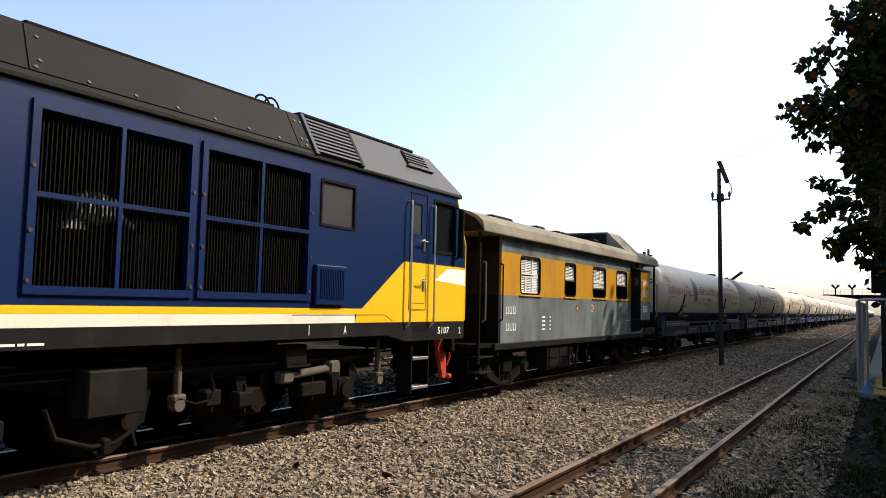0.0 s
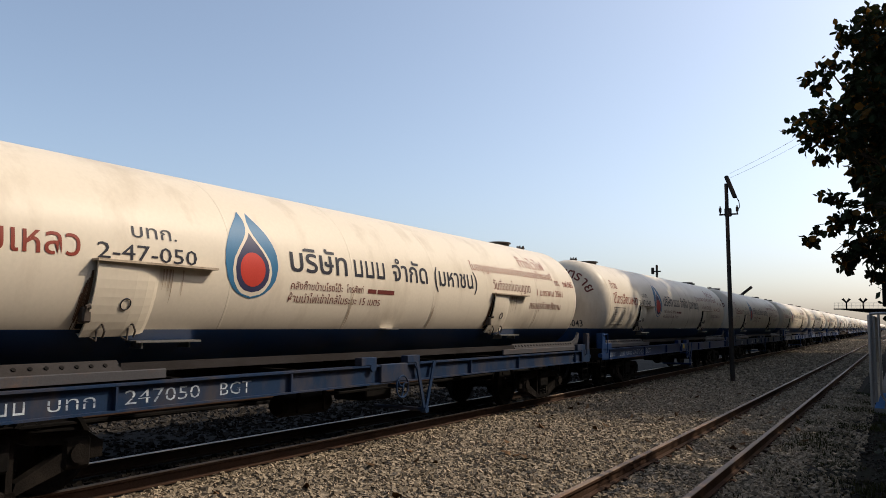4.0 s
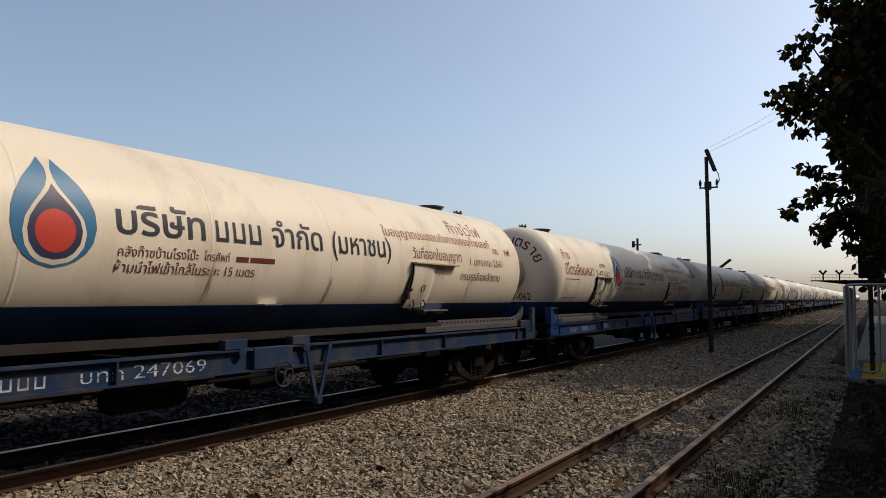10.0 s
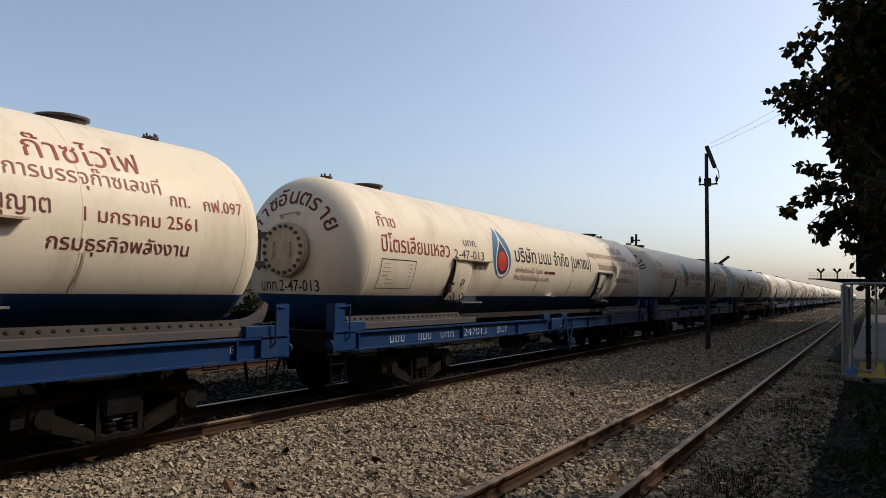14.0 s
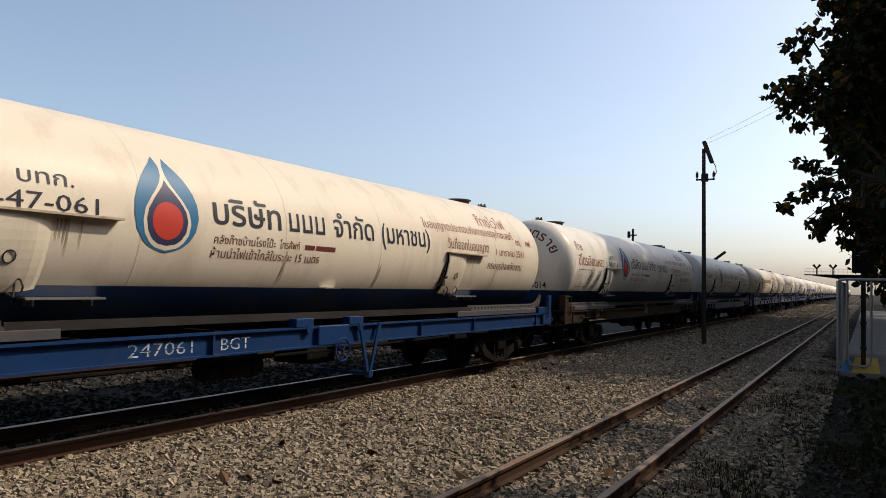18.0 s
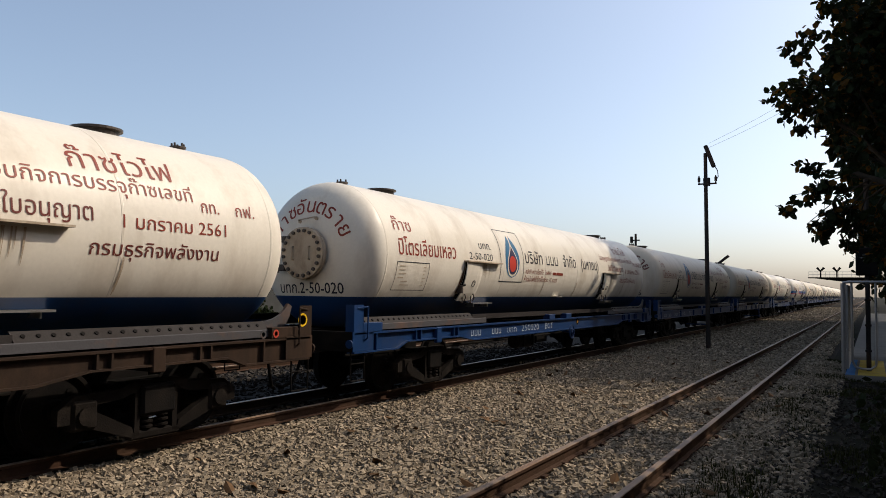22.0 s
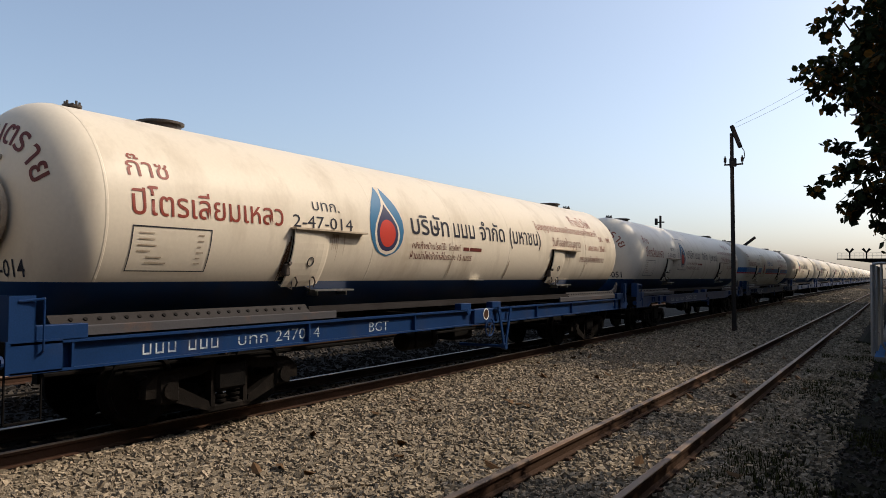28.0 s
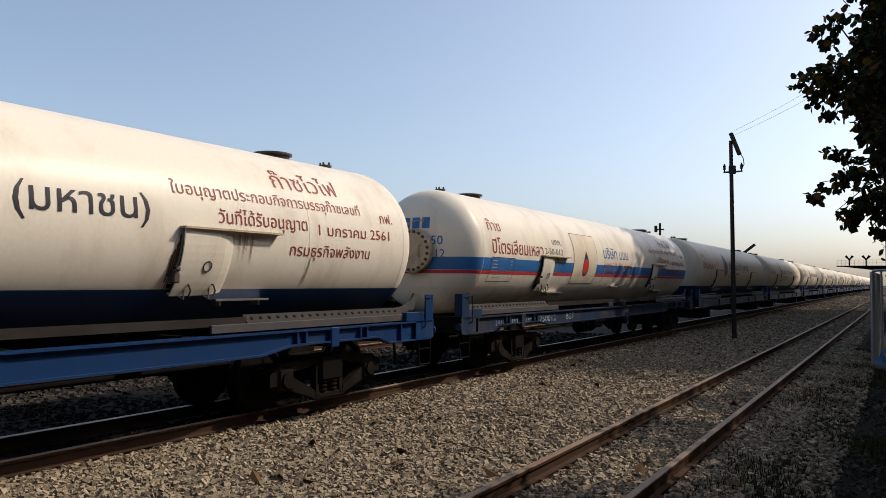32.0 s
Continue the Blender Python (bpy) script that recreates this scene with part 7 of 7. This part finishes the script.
def near_tree(base, seed):
    """A broad-leaved tree: a round open head above, drooping sprays and a low skirt below, with gaps between."""
    rnd = random.Random(seed)
    t = tagged(empty("tree", pose(*base)), "broad-leaved tree with russet-tipped dark leaves beside the platform", "tree")
    bm, tw = bmesh.new(), bmesh.new()
    fork, c = Vector((-0.06, 0, 2.55)), Vector((-0.08, 0, 3.52))
    limb(bm, [Vector((0.02, 0, -0.2)), Vector((0.05, 0.02, 0.8)), Vector((0.0, 0, 1.8)), fork, c + Vector((0, 0, 0.4))], 0.10, 0.03)
    dense, loose = [], []
    for i in range(58):
        u, a = 1 - 1.72 * (i + 0.5) / 58, i * 2.39996 + rnd.uniform(-0.3, 0.3)
        h = math.sqrt(max(0.0, 1 - u * u)) * (1 - 0.25 * max(0.0, u))
        k = rnd.uniform(0.66, 1.0)
        e = c + Vector((0.86 * h * math.cos(a) * k, 0.80 * h * math.sin(a) * k, 1.02 * u * k))
        mid = fork.lerp(e, 0.55) + Vector((rnd.uniform(-0.07, 0.07), rnd.uniform(-0.07, 0.07), 0.08))
        limb(tw if i % 3 else bm, [fork if e.z < c.z else c, mid, e], 0.014, 0.004)
        dense.append((e, rnd.uniform(0.09, 0.18)))
        dense.append((c.lerp(e, rnd.uniform(0.4, 0.8)), rnd.uniform(0.14, 0.24)))
        for j in range(2):
            q = e + Vector((math.cos(a) * rnd.uniform(0.03, 0.16), rnd.uniform(-0.1, 0.1), rnd.uniform(-0.17, 0.09)))
            rod(tw, e, q, 0.004, 5, 0.002)
            loose.append((q, rnd.uniform(0.035, 0.08)))
    # a bough reaches out over the track, its sprays hang in the open
    bough = Vector((-0.50, 0, 2.80))
    limb(bm, [fork, fork.lerp(bough, 0.5) + Vector((0, 0, 0.03)), bough], 0.03, 0.016)
    for x, z, n in ((-0.92, 2.66, 5), (-0.98, 2.56, 3), (-0.80, 2.44, 5), (-0.70, 2.38, 6), (-0.62, 2.52, 5), (-0.54, 2.29, 6), (-0.44, 2.42, 5), (-0.36, 2.28, 5), (-0.86, 2.86, 6), (-0.74, 2.72, 5)):
        tip = Vector((x, rnd.uniform(-0.25, 0.25), z))
        start = bough.lerp(fork, rnd.uniform(0.0, 0.5))
        mid = start.lerp(tip, 0.5) + Vector((0, 0, rnd.uniform(-0.02, 0.07)))
        limb(tw, [start, mid, tip], 0.007, 0.002)
        for j in range(n):
            q = mid.lerp(tip, rnd.uniform(0.2, 1.05)) + Vector((rnd.uniform(-0.06, 0.06), rnd.uniform(-0.06, 0.06), rnd.uniform(-0.07, 0.03)))
            loose.append((q, rnd.uniform(0.025, 0.06)))
    # leafy skirt about the trunk
    for j in range(26):
        dense.append((Vector((rnd.uniform(-0.22, 0.25), rnd.uniform(-0.3, 0.3), rnd.uniform(1.75, 2.55))), rnd.uniform(0.08, 0.15)))
    part("trunk", bm, M_bark, t)
    tagged(part("branchwork", tw, M_twig, t), kind="stuff")
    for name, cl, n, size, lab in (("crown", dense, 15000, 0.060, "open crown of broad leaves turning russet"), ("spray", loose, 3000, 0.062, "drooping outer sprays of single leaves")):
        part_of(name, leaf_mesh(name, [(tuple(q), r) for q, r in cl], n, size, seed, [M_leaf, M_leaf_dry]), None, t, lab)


near_tree((0.42, 6.1, -0.27), 11)
# trees added mostly out of view, placed to shade train and ground
SHADE_TREES = [(3.9, 8.6, 7.0, 2.5), (4.0, 12.0, 7.0, 2.5), (3.9, 15.5, 7.0, 2.5), (4.0, 19.0, 7.0, 2.5), (4.0, 22.6, 7.0, 2.5), (3.6, 26.5, 12.0, 2.8), (9.0, 16.0, 10.0, 3.4), (9.0, 24.0, 10.0, 3.4), (3.5, 33.0, 15.0, 2.8)]
SHADE_TREES += [(3.3, 38.5, 17.0, 3.4), (3.4, 43.5, 17.5, 3.4), (3.2, 48.5, 17.5, 3.4), (3.4, 53.5, 18.0, 3.4), (3.2, 58.5, 17.5, 3.4), (3.6, 63.5, 17.0, 3.4)]
SHADE_TREES += [(4.4, 76.0, 16.5, 3.2), (5.0, 88.0, 17.5, 3.2), (5.6, 102.0, 18.0, 3.4), (5.6, 118.0, 18.0, 3.4), (7.0, 142.0, 19.0, 3.6), (7.5, 160.0, 19.5, 3.8), (7.5, 182.0, 20.0, 3.8)]
for i, (x, y, h, sp) in enumerate(SHADE_TREES):
    tree((x, y, -0.27), h, sp, 30 + i, 11000 if 30 < y < 68 else (7500 if y < 30 else 3400), 0.13 + 0.022 * h, "leafy tree added beside the platform to cast shade", 0.22)


def shrub(x, y, h, seed, label="dark green bush at the edge of the yard", group="bushes beyond the yard", leaves=900, size=0.22):
    rnd = random.Random(seed)
    t = tagged(empty("shrub", pose(x, y, -0.42)), label, "bush", group)
    bm = bmesh.new()
    cl = []
    for i in range(9):
        a = rnd.uniform(0, 6.28)
        e = Vector((math.cos(a) * h * 0.5 * rnd.random(), math.sin(a) * h * 0.6 * rnd.random(), h * rnd.uniform(0.35, 0.9)))
        rod(bm, (0, 0, 0), e, 0.03, 5, 0.01)
        cl.append((tuple(e), h * 0.25))
        cl.append((tuple(e * 0.5), h * 0.28))
    part("stems", bm, M_twig, t)
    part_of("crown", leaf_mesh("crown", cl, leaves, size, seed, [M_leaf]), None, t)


for i, (x, y, h) in enumerate(((0.72, 5.6, 1.2), (0.80, 6.8, 1.5), (1.0, 8.2, 1.6), (1.2, 10.0, 1.6), (1.3, 12.0, 1.7))):
    shrub(x, y, h, 80 + i, "dark dense bush in the shade under the tree", "bushes under the trees", 2600, 0.07)
for i in range(9):
    shrub(-24.0 - (i % 3) * 1.5, 13.5 + i * 3.1, 1.5 + 0.8 * ((i * 7) % 5) / 4, 60 + i)


# unseen building behind the camera, added to block sky light and close the place
UNSEEN = tagged(empty("unseen_building", pose(0, 0, 0)), "unseen plain building with a canopy, added behind the viewpoint to block sky light", "building")
bm = bmesh.new()
box(bm, 5.0, 5.3, -70.0, 7.0, -0.4, 8.0)
box(bm, 5.3, 14.0, 6.7, 7.0, -0.4, 8.0)
part("wall", bm, M_concrete, UNSEEN)
bm = bmesh.new()
prism(bm, [(4.4, 8.0), (15.0, 8.0), (9.5, 11.0)], -70.5, 7.5, "y")
part("roof", bm, M_roof, UNSEEN)
bm = bmesh.new()
box(bm, 1.2, 5.0, -70.0, 5.5, 3.9, 4.15)
part("canopy", bm, M_roof, UNSEEN)
for i in range(9):
    bm = bmesh.new()
    box(bm, 1.5, 1.7, 4.6 - i * 8, 4.8 - i * 8, -0.4, 3.9)
    part("column", bm, M_concrete, UNSEEN)
# unseen wall, added to close the place behind the camera
bm = bmesh.new()
box(bm, -14.0, 14.0, -75.0, -74.0, -0.4, 6.0)
tagged(part("wall_south", bm, M_concrete), "unseen plain wall added to close the yard behind the viewpoint", "wall", kind="structure")

# ---- sleepers, ballast stones, grass ----
sleepers(TRACK_NEAR, -0.012, 4.0, 62.0)


def stones(name, n, area, size, seed, label, mat, lift=0.0, grow=0.0):
    """Loose broken stones strewn over a rectangle (x0, x1, y0, y1)."""
    rnd = np.random.RandomState(seed)
    x = rnd.uniform(area[0], area[1], n)
    u = rnd.uniform(0, 1, n)
    y = area[2] + (area[3] - area[2]) * u ** 1.6
    keep = np.ones(n, bool)
    for c in (XT, XS):
        for s in (-0.5325, 0.5325):
            keep &= np.abs(x - c - s) > 0.075
    x, y = x[keep], y[keep]
    n = len(x)
    z = np.array([bed_height(a) for a in x]) + lift + rnd.uniform(-0.006, 0.018, n)
    base = np.array([(-1, -1, -1), (1, -1, -1), (1, 1, -1), (-1, 1, -1), (-1, -1, 1), (1, -1, 1), (1, 1, 1), (-1, 1, 1)], float) * 0.5
    v = base[None] * (1 + rnd.uniform(-0.45, 0.45, (n, 8, 3)))
    v = v * (rnd.uniform(0.5, 1.3, (n, 1, 3)) * np.array([1, 1, 0.75])) * (size * rnd.uniform(0.6, 1.45, n) * (1 + grow * (y - area[2])))[:, None, None]
    a, b = rnd.uniform(0, 6.283, n), rnd.uniform(-0.9, 0.9, n)
    ca, sa, cb, sb = np.cos(a), np.sin(a), np.cos(b), np.sin(b)
    x1, y1, z1 = v[..., 0], v[..., 1] * cb[:, None] - v[..., 2] * sb[:, None], v[..., 1] * sb[:, None] + v[..., 2] * cb[:, None]
    v = np.stack([x1 * ca[:, None] - y1 * sa[:, None] + x[:, None], x1 * sa[:, None] + y1 * ca[:, None] + y[:, None], z1 + z[:, None]], -1).reshape(-1, 3)
    f = np.array([(0, 3, 2, 1), (4, 5, 6, 7), (0, 1, 5, 4), (1, 2, 6, 5), (2, 3, 7, 6), (3, 0, 4, 7)])
    faces = (f[None] + (np.arange(n) * 8)[:, None, None]).reshape(-1, 4)
    me = bpy.data.meshes.new(name)
    me.from_pydata(v.tolist(), [], faces.tolist())
    me.materials.append(mat)
    return tagged(new(name, me), label, "ballast", kind="stuff")


stones("ballast_stones", 88000, (-7.1, -1.15, 2.2, 23.0), 0.036, 21, "loose broken grey-brown ballast stones between the tracks", M_stone, 0.0, 0.010)
stones("ballast_stones", 38000, (-7.1, -1.15, 22.5, 130.0), 0.058, 25, "ballast stones farther along between the tracks", M_stone, 0.0, 0.016)
stones("ballast_stones", 11000, (-10.8, -7.1, 2.5, 26.0), 0.05, 22, "ballast stones blackened for the shade under the train", M_stone_shaded, -0.012, 0.012)
stones("ballast_stones", 6000, (-14.0, -10.8, 3.0, 26.0), 0.06, 24, "ballast stones dimmed for the shade beyond the train", M_stone_dim, 0.0, 0.012)
# stones in the grass use the dimmed colour, for the trees' shade
stones("ballast_stones", 1000, (-1.2, 0.6, 5.0, 18.0), 0.04, 23, "scattered stones in the thin grass", M_stone_dim)


stones("ballast_stones", 5600, (-1.35, -0.55, 4.0, 24.0), 0.038, 27, "ballast stones spilt over the edge of the bed", M_stone, 0.004)
stones("ballast_stones", 1500, (-0.65, 0.1, 5.0, 24.0), 0.036, 28, "few stones spilt into the grass", M_stone_dim, 0.004)


def dead_leaves(n, seed):
    rnd = random.Random(seed)
    bm = bmesh.new()
    for i in range(n):
        x, y = rnd.uniform(-6.6, -1.3), 5 + 17 * rnd.random() ** 1.3
        s = rnd.uniform(0.05, 0.10)
        m = pose(x, y, -0.125, rnd.uniform(-35, 35), rnd.uniform(-35, 35), rnd.uniform(0, 360))
        vs = [bm.verts.new(m @ Vector(p)) for p in ((-s, 0, 0.02), (-s * 0.3, -s * 0.5, 0), (s * 0.6, -s * 0.45, 0.01), (s, 0, 0.035), (s * 0.5, s * 0.45, 0.01), (-s * 0.4, s * 0.5, 0))]
        bm.faces.new((vs[0], vs[1], vs[2], vs[3]))
        bm.faces.new((vs[0], vs[3], vs[4], vs[5]))
    return tagged(part("dead_leaves", bm, M_dead), "curled brown dead leaves scattered on the ballast", "leaves", kind="stuff")


dead_leaves(70, 8)


def blades(name, n, area, h, seed, label):
    rnd = np.random.RandomState(seed)
    x, y = rnd.uniform(area[0], area[1], n), rnd.uniform(area[2], area[3], n)
    k = np.array([noise.noise((a * 1.3, b * 0.9, 4.0)) for a, b in zip(x, y)])
    ok = k > -0.05
    x, y, k = x[ok], y[ok], k[ok]
    n = len(x)
    z = np.array([bed_height(a) for a in x]) - 0.01
    hh = h * rnd.uniform(0.4, 1.2, n) * (0.6 + k)
    a = rnd.uniform(0, 6.283, n)
    w = 0.006 + 0.006 * rnd.uniform(size=n)
    lean = rnd.uniform(0.1, 0.7, n) * hh
    p0 = np.stack([x - w * np.sin(a), y + w * np.cos(a), z], 1)
    p1 = np.stack([x + w * np.sin(a), y - w * np.cos(a), z], 1)
    p2 = np.stack([x + lean * np.cos(a), y + lean * np.sin(a), z + hh], 1)
    v = np.stack([p0, p1, p2], 1).reshape(-1, 3)
    f = np.arange(3 * n).reshape(-1, 3)
    me = bpy.data.meshes.new(name)
    me.from_pydata(v.tolist(), [], f.tolist())
    me.materials.append(M_grass)
    return tagged(new(name, me), label, "grass", kind="stuff")


blades("grass", 46000, (-1.6, 1.5, 5.0, 26.0), 0.10, 31, "thin dry grass along the near track's edge")
blades("grass", 5000, (-22.0, -14.5, 5.0, 40.0), 0.3, 32, "rough grass beyond the yard tracks")


# ---- what moves ----
def gone(t):
    """How far the train has rolled towards the camera's end of the track."""
    return 5.9459 * t + 0.013741 * t * t


def motions():
    times = [float(i) for i in range(33)]
    for ob, y in TRAIN:
        walk(ob, [(t, pose(XT, y - gone(t), 0)) for t in times])
    steps = [2 * i / 30 for i in range(481)]
    for ob, y, r in WHEELS:
        walk(ob, [(t, pose(0, y, r, math.degrees(gone(t) / r) % 360)) for t in steps])


motions()
